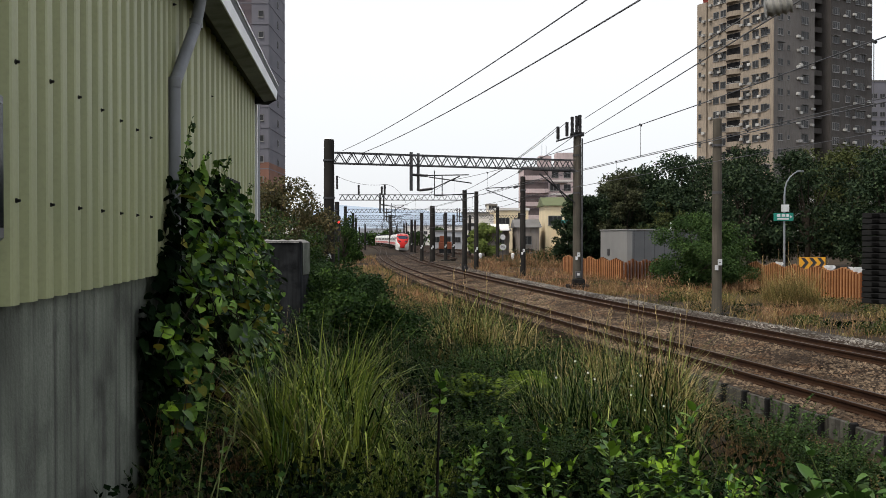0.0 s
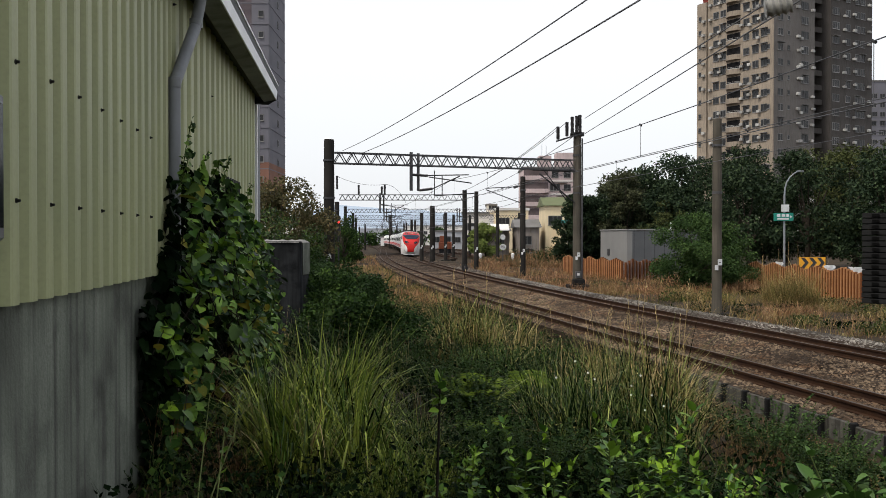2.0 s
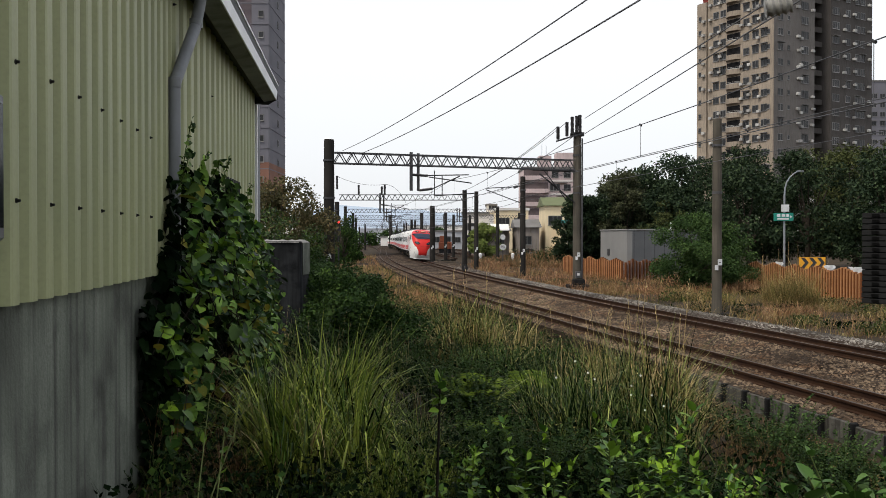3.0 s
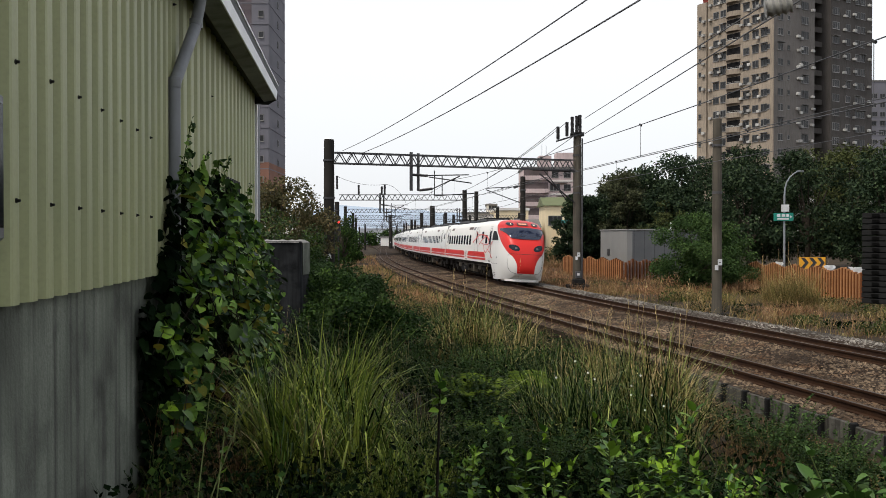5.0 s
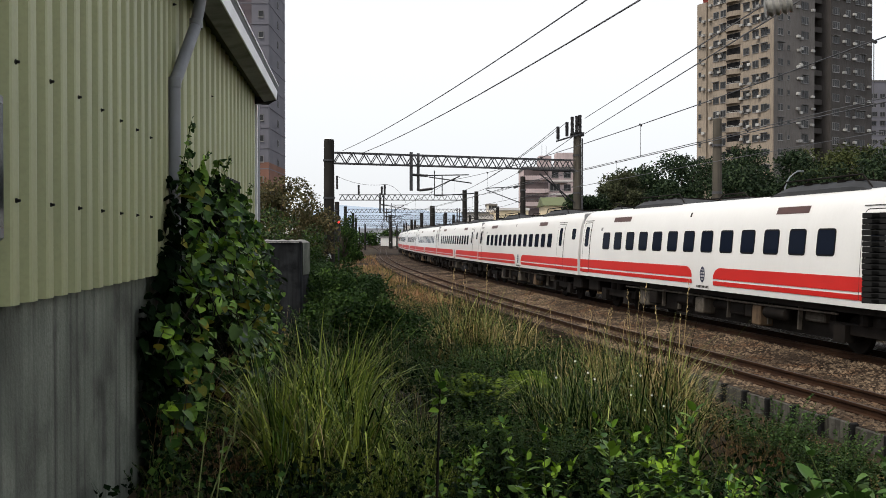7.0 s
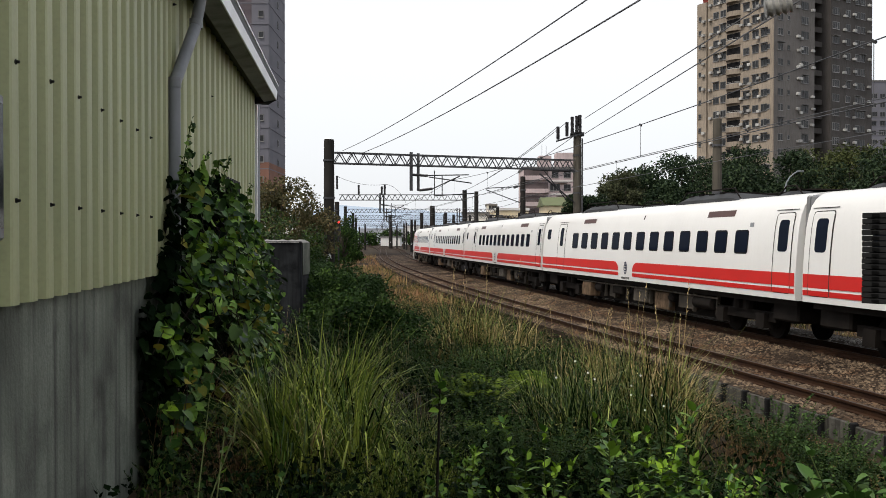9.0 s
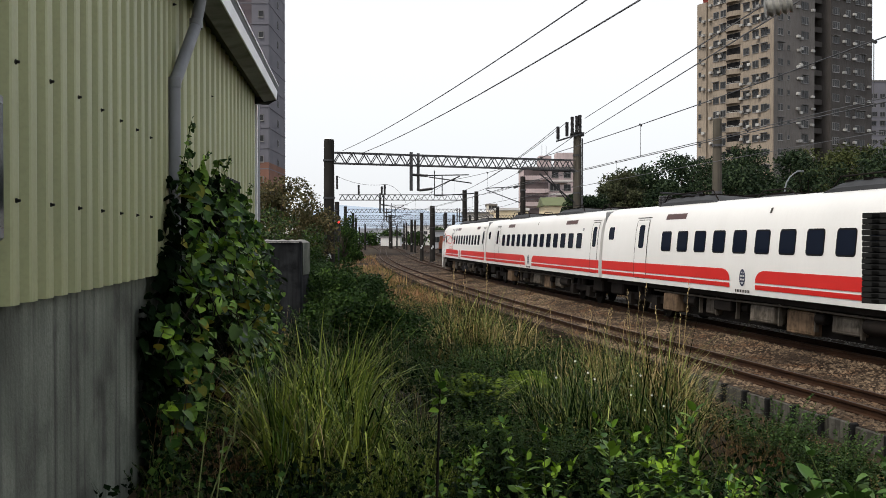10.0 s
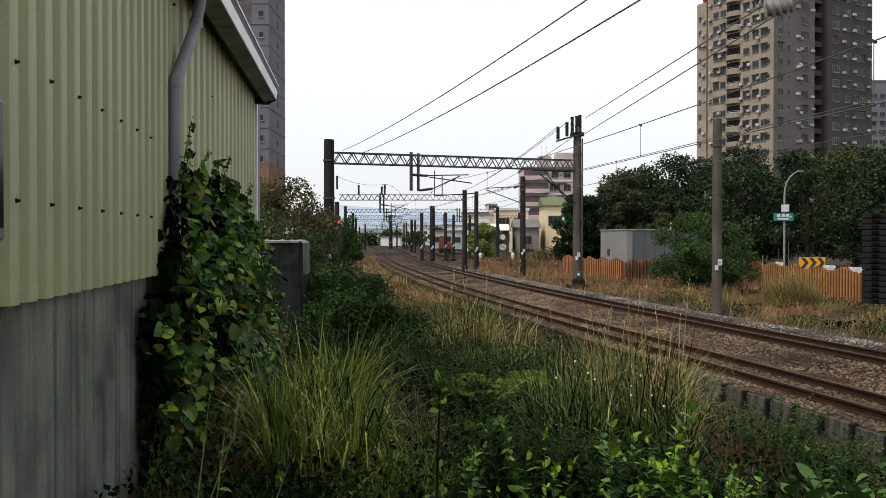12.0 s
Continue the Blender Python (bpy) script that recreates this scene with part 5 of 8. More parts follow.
# ---- climber on the shed ----
def climber():
    rng = np.random.default_rng(21)
    t = thing("climbing_vine", "dense dark heart-leaved vine climbing the shed wall", "vine")

    def skin(y, z):
        """How far the mass of leaves stands off the wall."""
        b_ = np.interp(z, [0.5, 1.0, 1.6, 2.1, 2.5, 3.0, 3.4], [0.42, 0.60, 0.74, 0.70, 0.52, 0.26, 0.12])
        b_ = b_ * np.interp(y, [6.30, 6.6, 7.1, 8, 9.5, 11, 13.2], [0.10, 0.30, 0.52, 0.72, 0.80, 0.66, 0.3])
        return b_ * (0.84 + 0.34 * np.sin(y * 4.3 + z * 3.1) * np.sin(z * 5.3 + 1.7 * np.sin(y * 2.3)))

    def top_of(y):
        return np.interp(y, [6.30, 6.8, 7.2, 7.6, 8.4, 9.4, 10.6, 11.8, 13.2], [1.9, 2.5, 3.02, 3.14, 3.10, 3.12, 3.0, 2.9, 2.1]) + 0.10 * np.sin(y * 7.3) + 0.07 * np.sin(y * 17)

    def at(y, z, o):
        base = np.where(y < 7.45, -1.35 - 0.1236 * y, -2.271 - 0.0982 * (y - 7.45))
        return np.stack([base + o * 0.99, y + o * 0.1, z], -1)
    # inner leaves against the wall, coloured near-black for the shade inside the mass
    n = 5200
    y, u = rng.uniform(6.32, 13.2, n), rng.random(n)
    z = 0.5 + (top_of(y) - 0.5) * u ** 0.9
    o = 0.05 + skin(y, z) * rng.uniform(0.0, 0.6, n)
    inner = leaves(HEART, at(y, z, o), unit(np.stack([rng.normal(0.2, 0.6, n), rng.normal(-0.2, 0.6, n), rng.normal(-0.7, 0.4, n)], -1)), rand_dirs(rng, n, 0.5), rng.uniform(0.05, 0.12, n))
    # sprays of leaves that hang in tiers over one another
    m = 330
    sy, su = rng.uniform(6.32, 13.0, m), rng.random(m)
    sz = 0.75 + (top_of(sy) - 0.78) * su ** 0.72
    pieces, stems = [], Mesh()
    for q in range(m):
        c = int(rng.integers(7, 13))
        s0 = skin(sy[q], sz[q])
        f = np.linspace(0, 1, c)
        run, drop = rng.normal(0, 0.32), rng.uniform(0.05, 0.34)
        yy = sy[q] + run * f
        zz = sz[q] + 0.08 * np.sin(f * 3) - drop * f * f
        oo = 0.06 + s0 * (0.62 + 0.50 * f) + 0.05 * np.sin(3.1 * f)
        p = at(yy, zz, oo)
        if q % 2 == 0:
            stems.tube([tuple(v_) for v_ in p[::2]], 0.0035, 4, 0, False)
        side = np.where(np.arange(c) % 2 == 0, 1.0, -1.0)
        tip = np.stack([0.5 + rng.normal(0, 0.45, c), 0.55 * side + rng.normal(-0.1, 0.4, c), -0.4 + rng.normal(0, 0.45, c)], -1)
        nrm = np.stack([0.40 + rng.normal(0, 0.45, c), -0.35 + rng.normal(0, 0.5, c), 0.8 + rng.normal(0, 0.4, c)], -1)
        size = rng.uniform(0.05, 0.14, c) * (1.1 - 0.4 * f)
        pos = p + 0.03 * rand_dirs(rng, c)
        k = rng.random(c)
        yel = k > (0.92 if sz[q] < 2.2 else 0.98)
        bright = (k < 0.10 + 0.22 * (su[q] > 0.55)) & ~yel
        for s, i in ((yel, 2), (bright, 1), (~yel & ~bright & (k < 0.66), 0), (~yel & ~bright & (k >= 0.66), 3)):
            if s.any():
                pieces.append((*leaves(HEART, pos[s], tip[s], nrm[s], size[s]), i))
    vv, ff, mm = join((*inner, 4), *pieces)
    ob = new("foliage", arr_mesh("foliage", vv, ff, [LEAF_VINE, LEAF_LIGHT, LEAF_YELLOW, LEAF_DARK, LEAF_GAP], mm))
    ob.parent = t
    ob["kind"] = "stuff"
    r2 = random.Random(4)
    for k in range(46):
        yy = r2.uniform(6.6, 12.5)
        pts, zz = [], 0.45
        lim = float(top_of(np.array(yy))) - 0.2
        while zz < lim:
            pts.append(tuple(at(np.array(yy), np.array(zz), 0.05 + float(skin(np.array(yy), np.array(zz))) * r2.uniform(0.35, 1.05))))
            zz += 0.24
            yy += r2.uniform(-0.16, 0.16)
        if len(pts) > 2:
            stems.tube(pts, 0.006, 4)
    tagged(part("runner", stems, STEM_DARK, t), kind="stuff")
    # dry brown tangle of last year's stems at the foot
    n = 520
    y, z = rng.uniform(6.35, 9.4, n), rng.uniform(0.75, 1.25, n)
    p = at(y, z, 0.05 + skin(y, z) * rng.uniform(0.3, 1.15, n))
    v, f = blades(p, rng.random(n) * 6.28, rng.uniform(0.2, 0.6, n), np.full(n, 0.006), rng.uniform(0.5, 1.6, n), rng, 5)
    ob = tagged(new("dead_growth", arr_mesh("dead_growth", v, f, GRASS_RED)), kind="stuff")
    ob.parent = t
    # free shoots that climb past the top along the pipe and the wall
    for yy, zz, h_ in ((7.28, 2.95, 0.55), (7.22, 2.9, 0.35), (8.1, 3.1, 0.22), (8.9, 3.1, 0.22), (9.6, 3.1, 0.3), (11.6, 2.95, 0.3), (12.6, 2.4, 0.3)):
        pts = [tuple(at(np.array(yy + 0.02 * math.sin(2.2 * i)), np.array(zz + h_ * i / 9), 0.14 + 0.012 * i)) for i in range(10)]
        sh_ = part("shoot", Mesh().tube(pts, 0.004, 4), STEM, t)
        pp_ = np.repeat(np.array(pts)[1:], 3, 0) + 0.02 * rand_dirs(rng, 27)
        v, f = leaves(HEART, pp_, rand_dirs(rng, len(pp_), -0.1), rand_dirs(rng, len(pp_), 1.0), rng.uniform(0.022, 0.062, len(pp_)))
        lo_ = new("shoot_leaves", arr_mesh("shoot_leaves", v, f, LEAF_VINE))
        lo_.parent = sh_


climber()


# ---- grass tussocks ----
def tussock_mesh(seed, n, h, w, spread, lean, mats_, mix, seeds=0, kink=0.3, tufts=7):
    """Blades in several tight tufts that arch outwards; mix gives each material's share, the last one dry."""
    rng = np.random.default_rng(seed)
    ta, tr_ = rng.random(tufts) * 6.28, spread * np.sqrt(rng.random(tufts))
    i = rng.integers(0, tufts, n)
    pos = np.stack([tr_[i] * np.cos(ta[i]) + rng.normal(0, 0.045, n), tr_[i] * np.sin(ta[i]) + rng.normal(0, 0.045, n), np.full(n, -0.05)], -1)
    az = np.arctan2(pos[:, 1], pos[:, 0]) + rng.normal(0, 0.95, n)
    hh = h * rng.uniform(0.4, 1.08, n) * rng.uniform(0.75, 1.1, tufts)[i]
    le = np.clip(lean * rng.uniform(0.15, 1.7, n), 0.03, 1.3)
    k = rng.random(n)
    pieces, lo = [], 0.0
    for j, share in enumerate(mix):
        s = (k >= lo) & (k < lo + share)
        lo += share
        dry = j == len(mix) - 1
        if s.any():
            pieces.append((*blades(pos[s], az[s], hh[s] * (0.85 if dry else 1), w * rng.uniform(0.45, 1.3, s.sum()) * (0.7 if dry else 1), le[s] * (1.5 if dry else 1), rng, 6, kink), j))
    if seeds:
        rr, aa = spread * 0.8 * np.sqrt(rng.random(seeds)), rng.random(seeds) * 6.28
        p = np.stack([rr * np.cos(aa), rr * np.sin(aa), 0 * rr], -1)
        top = h * rng.uniform(0.85, 1.12, seeds)
        az2, tilt = rng.random(seeds) * 6.28, rng.uniform(0.03, 0.3, seeds)
        d = np.stack([np.cos(az2) * np.sin(tilt), np.sin(az2) * np.sin(tilt), np.cos(tilt)], -1)
        side = np.stack([-np.sin(az2), np.cos(az2), 0 * az2], -1) * 0.0022
        q = p + d * top[:, None]
        v = np.stack([p - side, p + side, q + side * 0.5, q - side * 0.5], 1).reshape(-1, 3)
        f = (np.array([(0, 1, 2), (0, 2, 3)])[None] + 4 * np.arange(seeds)[:, None, None]).reshape(-1, 3)
        pieces.append((v, f, len(mix) - 1))
        for u in np.linspace(0.78, 1.0, 9):
            pieces.append((*leaves(SLIM, p + d * (top * u)[:, None], unit(d + 0.5 * rand_dirs(rng, seeds)), rand_dirs(rng, seeds), rng.uniform(0.016, 0.034, seeds)), len(mix) - 1))
    out_ = []
    for nm, want in (("green_grass", range(len(mix) - 1)), ("dry_grass", (len(mix) - 1,))):
        vv, ff, mm = join(*[p_ for p_ in pieces if p_[2] in want])
        out_.append((nm, arr_mesh(nm, vv, ff, mats_, mm)))
    return out_


# the near-black share of blades stands for shade inside a clump
T_GREEN = [tussock_mesh(s, 460, 1.22, 0.0185, 0.34, 0.72, [GRASS_FRESH, GRASS_GREEN, LEAF_MID, LEAF_GAP, GRASS_STRAW], (0.62, 0.16, 0.03, 0.05, 0.14), 0, 0.5) for s in (1, 2, 9)]
T_MIX = [tussock_mesh(s, 250, 1.0, 0.0125, 0.26, 0.80, [GRASS_GREEN, LEAF_MID, LEAF_DARK, LEAF_GAP, GRASS_STRAW], (0.24, 0.12, 0.16, 0.34, 0.14), 1, 0.5) for s in (3, 4, 10)]
T_DRY = [tussock_mesh(s, 190, 0.95, 0.011, 0.24, 0.6, [GRASS_OLIVE, GRASS_GREEN, LEAF_GAP, GRASS_STRAW], (0.2, 0.2, 0.14, 0.46), 1, 0.35) for s in (5, 6)]
T_RED = [tussock_mesh(s, 150, 0.7, 0.007, 0.26, 0.9, [GRASS_RED, LEAF_GAP, GRASS_DRY], (0.55, 0.22, 0.23), 0, 0.2) for s in (7, 8)]
LABELS = {3: "tangle of reddish-brown dry stems", 0: "tall arching clump of fresh green grass", 1: "tall green and straw grass clump with seed heads", 2: "dry straw-coloured grass clump with seed heads"}


def tussock(kind, x, y, sc, turn, hz=1.0):
    kinds = (T_GREEN, T_MIX, T_DRY, T_RED)[kind]
    z = float(ground_z(np.array(x), np.array(y)))
    t = thing("grass_tussock", LABELS[kind], "grass clump", Matrix.Translation((x, y, z)) @ Matrix.Rotation(turn, 4, "Z") @ Matrix.Diagonal((sc, sc, sc * hz, 1)), "grass clumps")
    for nm, data in kinds[int(turn * 7) % len(kinds)]:
        ob = tagged(new(nm, data), kind="stuff")
        ob.parent = t


def drift(kind, x0, x1, y0, y1, n, sc, seed, hz=1.0):
    """Clumps of one kind scattered over a patch of the bank."""
    r_ = random.Random(seed)
    for _ in range(n):
        tussock(kind, r_.uniform(x0, x1), r_.uniform(y0, y1), sc * r_.uniform(0.8, 1.15), r_.random() * 6.2, hz)


drift(0, -1.15, -0.55, 6.6, 7.9, 7, 0.98, 1)            # the big green stand beside the vine
drift(0, -0.62, -0.15, 6.0, 7.0, 5, 0.58, 22, 0.8)
drift(0, -0.45, 0.05, 5.5, 6.3, 4, 0.45, 23, 0.8)
drift(1, -0.70, -0.15, 6.2, 7.6, 5, 0.66, 2)            # its lower, strawy skirt
drift(2, -0.62, -0.12, 6.4, 7.2, 4, 0.62, 3, 0.8)
drift(3, -1.55, -1.25, 6.2, 8.0, 5, 0.85, 4)            # dead stems below the vine
drift(1, -2.2, -0.6, 8.4, 13.0, 8, 0.85, 5)
drift(1, -3.0, -2.5, 16.2, 17.4, 3, 0.85, 6)
drift(1, 0.9, 1.75, 7.0, 8.8, 16, 1.0, 7)               # the mixed stand before the near track
drift(2, 1.5, 2.2, 8.6, 10.4, 7, 1.1, 8)
drift(2, 1.7, 2.05, 7.8, 9.0, 8, 1.22, 21)
drift(2, 0.1, 0.85, 13.8, 14.8, 11, 1.45, 10)           # straw clump before the curve
drift(1, 0.2, 0.9, 13.0, 13.6, 3, 0.85, 11)
drift(1, -0.7, 1.6, 10.2, 12.8, 4, 0.7, 12)
drift(1, 1.2, 2.8, 11.0, 15.6, 5, 0.62, 13)
drift(3, -0.9, 0.0, 14.5, 18.0, 5, 0.9, 14)
drift(3, 2.15, 2.6, 7.2, 8.6, 7, 0.42, 15)
drift(3, -0.6, 2.0, 17.0, 26.0, 8, 0.8, 16)
drift(1, -1.0, 1.2, 16.0, 27.0, 6, 0.7, 17)
drift(3, -2.0, -0.6, 28.0, 36.0, 6, 0.9, 18)
drift(3, -2.6, 0.2, 22.0, 38.0, 9, 1.0, 19)


# ---- leafy weeds and shrubs in front ----
def weed_mesh(seed, stems, h, size, shape, spread, step=0.034, splay=0.75, fresh=0.80):
    """Upright leafy stems with paired leaves."""
    rng = np.random.default_rng(seed)
    pos, tip, nrm, sz, age = [], [], [], [], []
    b = Mesh()
    for k in range(stems):
        a, r = rng.random() * 6.28, spread * math.sqrt(rng.random())
        base = np.array([r * math.cos(a), r * math.sin(a), -0.05])
        hh, la, lr = h * rng.uniform(0.4, 1.15), a + rng.normal(0, 0.6), rng.uniform(0.05, splay)
        m_ = max(4, int(hh / step))
        pts = []
        for i in range(m_ + 1):
            u = i / m_
            p = base + np.array([math.cos(la) * lr * hh * u ** 1.6, math.sin(la) * lr * hh * u ** 1.6, hh * u])
            pts.append(tuple(p))
            if u > 0.25:
                ph = i * 2.4 + k + rng.normal(0, 0.5)
                for q in ((0, math.pi) if rng.random() < 0.8 else (0,)):
                    d = np.array([math.cos(ph + q), math.sin(ph + q), 0.3 + 0.8 * (u > 0.9) + rng.normal(0, 0.3)])
                    pos.append(p)
                    tip.append(d)
                    nrm.append(np.array([rng.normal(0, 0.3), rng.normal(-0.25, 0.3), 1.0]))
                    sz.append(size * rng.uniform(0.5, 1.25) * (1.15 - 0.4 * u))
                    age.append(u > fresh + 0.1 * rng.normal())
        b.tube(pts[::3] + [pts[-1]] if len(pts) % 3 != 1 else pts[::3], 0.003, 4, 0, False)
    young, P3, T3, N3, S3 = np.array(age), np.array(pos), np.array(tip), np.array(nrm), np.array(sz)
    sv = np.array(b.v)
    sf = np.array([t for q in b.f for t in ((q[0], q[1], q[2]), (q[0], q[2], q[3]))])
    return join(*[(*leaves(shape, P3[s], T3[s], N3[s], S3[s]), i) for s, i in ((young, 0), (~young, 1))]), (sv, sf)


def weed_variants(name, seeds, stems, h, size, shape, spread, leafm, old=None, **more):
    out_ = []
    for s in seeds:
        (v, f, mi), (sv, sf) = weed_mesh(s, stems, h, size, shape, spread, **more)
        out_.append((("foliage", arr_mesh("foliage", v, f, [leafm, old or leafm], mi)), ("stalk", arr_mesh("stalk", sv, sf, STEM))))
    return out_


W_LIGHT = weed_variants("leafy_weed", (11, 12, 13), 8, 0.80, 0.100, OVATE, 0.16, LEAF_LIGHT, LEAF_BANK, step=0.036, splay=0.34, fresh=0.66)
# W_MID and the third W_DARK: near-black lower leaves carry the shade beneath
W_MID = weed_variants("leafy_weed", (14, 15, 16), 14, 0.55, 0.042, OVATE, 0.28, LEAF_MID, LEAF_GAP, fresh=0.86)
W_DARK = weed_variants("leafy_bush", (17, 18), 80, 0.95, 0.074, CLUMP, 0.55, LEAF_BUSH, LEAF_BANK, fresh=0.7) + weed_variants("leafy_bush", (27,), 70, 0.9, 0.072, CLUMP, 0.5, LEAF_BANK, LEAF_GAP, fresh=0.6)
W_BROAD = weed_variants("broad_leaf_plant", (19, 20), 14, 0.46, 0.095, HEART, 0.20, LEAF_BROAD, LEAF_MID, step=0.085, splay=1.0, fresh=0.5)


def plant(name, label, cat, me, x, y, sc, turn, lift=0.0, group=""):
    z = float(ground_z(np.array(x), np.array(y))) + lift
    t = thing(name, label, cat, Matrix.Translation((x, y, z)) @ Matrix.Rotation(turn, 4, "Z") @ Matrix.Diagonal((sc, sc, sc, 1)), group)
    for nm, data in me:
        ob = tagged(new(nm, data), kind="stuff")
        ob.parent = t


rw = random.Random(31)
for x, y, sc in ((0.53, 5.0, 0.88), (0.44, 4.65, 0.62), (1.07, 5.0, 0.96), (1.2, 5.0, 0.82), (1.36, 4.9, 0.70), (1.52, 4.85, 0.62), (1.12, 4.55, 0.60),
                 (1.3, 4.4, 0.60), (1.66, 4.9, 0.52), (1.5, 4.4, 0.5), (0.03, 5.2, 0.74), (0.12, 4.9, 0.6), (0.2, 5.8, 0.6)):
    plant("leafy_weed", "leafy shrub shoot with bright yellow-green young leaves", "weed", rw.choice(W_LIGHT), x, y, sc, rw.random() * 6, group="leafy weeds")
for k in range(26):
    x, y = rw.uniform(-1.9, 3.6), rw.uniform(4.0, 9.5)
    if x < -1.45 - 0.12 * y or offset_of(x, y) > -5.7 or (x > 0.26 * y and y > 5.6):
        continue
    plant("leafy_weed", "mid-green leafy weed among the grass", "weed", rw.choice(W_MID), x, y, rw.uniform(0.5, 0.95) * (0.55 if x > 0.27 * y else 1), rw.random() * 6, group="leafy weeds")
for x, y, sc in ((-1.4, 5.3, 0.5), (-1.15, 5.6, 0.55), (-1.3, 6.0, 0.5), (-0.95, 5.2, 0.5), (-1.0, 5.9, 0.45), (-0.7, 5.0, 0.5), (-0.5, 5.5, 0.45), (-0.45, 4.8, 0.45)):
    plant("leafy_weed", "low mid-green weed below the vine", "weed", rw.choice(W_MID), x, y, sc, rw.random() * 6, group="leafy weeds")
for x, y, sc in ((2.02, 4.35, 1.25), (2.16, 4.5, 1.25), (2.0, 4.1, 1.1), (2.3, 4.85, 1.2), (1.9, 4.1, 0.85), (-0.95, 4.7, 0.45)):
    plant("broad_leaf_plant", "low plant with broad pale-green leaves", "plant", rw.choice(W_BROAD), x, y, sc, rw.random() * 6, group="broad-leaved plants")
# dark plants added where shade lies at the foot of the grass
for x, y, sc in ((0.48, 6.0, 0.5), (0.8, 6.1, 0.55), (1.1, 6.2, 0.55), (1.38, 6.3, 0.5), (0.62, 5.4, 0.42), (1.0, 5.5, 0.45), (1.3, 5.5, 0.42), (0.25, 6.5, 0.5), (1.62, 5.7, 0.36), (0.3, 8.2, 0.6), (0.1, 9.6, 0.6), (0.75, 10.0, 0.55)):
    plant("leafy_bush", "low dark weeds standing for the shade under the grass", "bush", W_DARK[2] if rw.random() < 0.7 else rw.choice(W_MID), x, y, sc, rw.random() * 6, group="dark bushes")
# dark bushes towards the left mast and along the bank
for x, y, sc in ((-3.0, 22, 1.5), (-2.3, 21, 1.2), (-2.6, 24.5, 1.7), (-1.8, 18.8, 1.35), (-1.3, 17.2, 0.6),
                 (-1.9, 15.6, 1.1), (-0.9, 15.2, 0.6), (-3.8, 26.5, 1.9), (-2.9, 28.5, 1.8),
                 (-4.4, 30, 1.9), (-3.6, 33, 1.7), (-0.6, 13.2, 0.8), (0.5, 11.6, 0.55), (1.2, 10.8, 0.6), (1.5, 13.6, 0.5), (0.3, 9.0, 0.65), (-0.2, 11.8, 0.6), (0.9, 12.6, 0.5), (0.7, 6.4, 0.5),
                 (0.35, 7.0, 0.55), (2.72, 7.5, 0.62), (2.72, 6.4, 0.55), (2.5, 5.5, 0.42), (2.95, 7.0, 0.5)):
    plant("leafy_bush", "dark green small-leaved bush on the bank", "bush", rw.choice(W_DARK), x, y, sc * 0.78, rw.random() * 6, group="dark bushes")


def sapling(x, y, h, lean, label):
    """A bare thin stem with a few leaves at its top."""
    t = thing("sapling", label, "sapling", group="saplings")
    z = float(ground_z(np.array(x), np.array(y)))
    part("stem", Mesh().tube([(x, y, z - 0.05), (x + lean * 0.5, y, z + h * 0.5), (x + lean, y, z + h)], [0.009, 0.008, 0.005] if lean < 0.1 else [0.005, 0.004, 0.002], 5), STEM_DARK if lean < 0.1 else STALK, t)
    rng = np.random.default_rng(int(abs(x * 100)))
    n = 16 if lean < 0.1 else 5
    u = rng.uniform(0.86, 1.02, n) if lean < 0.1 else rng.uniform(0.3, 1.0, n)
    pos = np.stack([x + lean * u, y + 0 * u, z + h * u], -1)
    v, f = leaves(OVATE, pos, rand_dirs(rng, n, 0.3), rand_dirs(rng, n, 1.5), rng.uniform(0.04, 0.08, n))
    ob = new("leaves", arr_mesh("leaves", v, f, LEAF_LIGHT))
    ob.parent = t


sapling(-0.045, 4.6, 1.05, 0.03, "thin dark upright sapling stem with few leaves")
for x, y, h, ln in ((-1.31, 4.7, 0.92, 0.11), (-1.35, 4.72, 1.02, 0.39), (-1.21, 4.7, 0.86, 0.10), (-1.02, 4.9, 0.55, 0.2)):
    sapling(x, y, h, ln, "pale bare leaning weed stalk")


def frond(x, y, h, turn, n=9):
    """A fern: arching fronds with paired narrow leaflets."""
    t = thing("fern", "bright yellow-green fern among the grass", "fern", group="ferns")
    z = float(ground_z(np.array(x), np.array(y)))
    rng = np.random.default_rng(int(abs(x * 37 + y * 11)))
    for k in range(n):
        a = turn + 6.28 * k / n + rng.normal(0, 0.25)
        u = np.linspace(0.25, 1, 18)
        hh = h * rng.uniform(0.8, 1.15)
        rad = hh * 0.75 * u ** 1.3
        pos = np.stack([x + rad * math.cos(a), y + rad * math.sin(a), z + hh * (1.15 * u - 0.55 * u ** 2.6)], -1)
        side = np.array([-math.sin(a), math.cos(a), 0.05])
        out_ = np.array([math.cos(a), math.sin(a), 0.1])
        sz = 0.16 * h / 0.5 * np.sin(np.pi * np.clip(u, 0.08, 0.97)) ** 0.7
        pieces = [(*leaves(SLIM, pos, np.tile(sg * side + 0.35 * out_, (18, 1)), np.tile(np.array([0.0, -0.75, 0.7]), (18, 1)) + 0.25 * rand_dirs(rng, 18), sz), 0) for sg in (-1, 1)]
        v, f, mi = join(*pieces)
        ob = new("frond", arr_mesh("frond", v, f, LEAF_FERN))
        ob.parent = t
        part("stalk", Mesh().tube([tuple(p) for p in np.concatenate([[[x, y, z - 0.03]], pos[::5]])], 0.003, 4), STEM, ob)


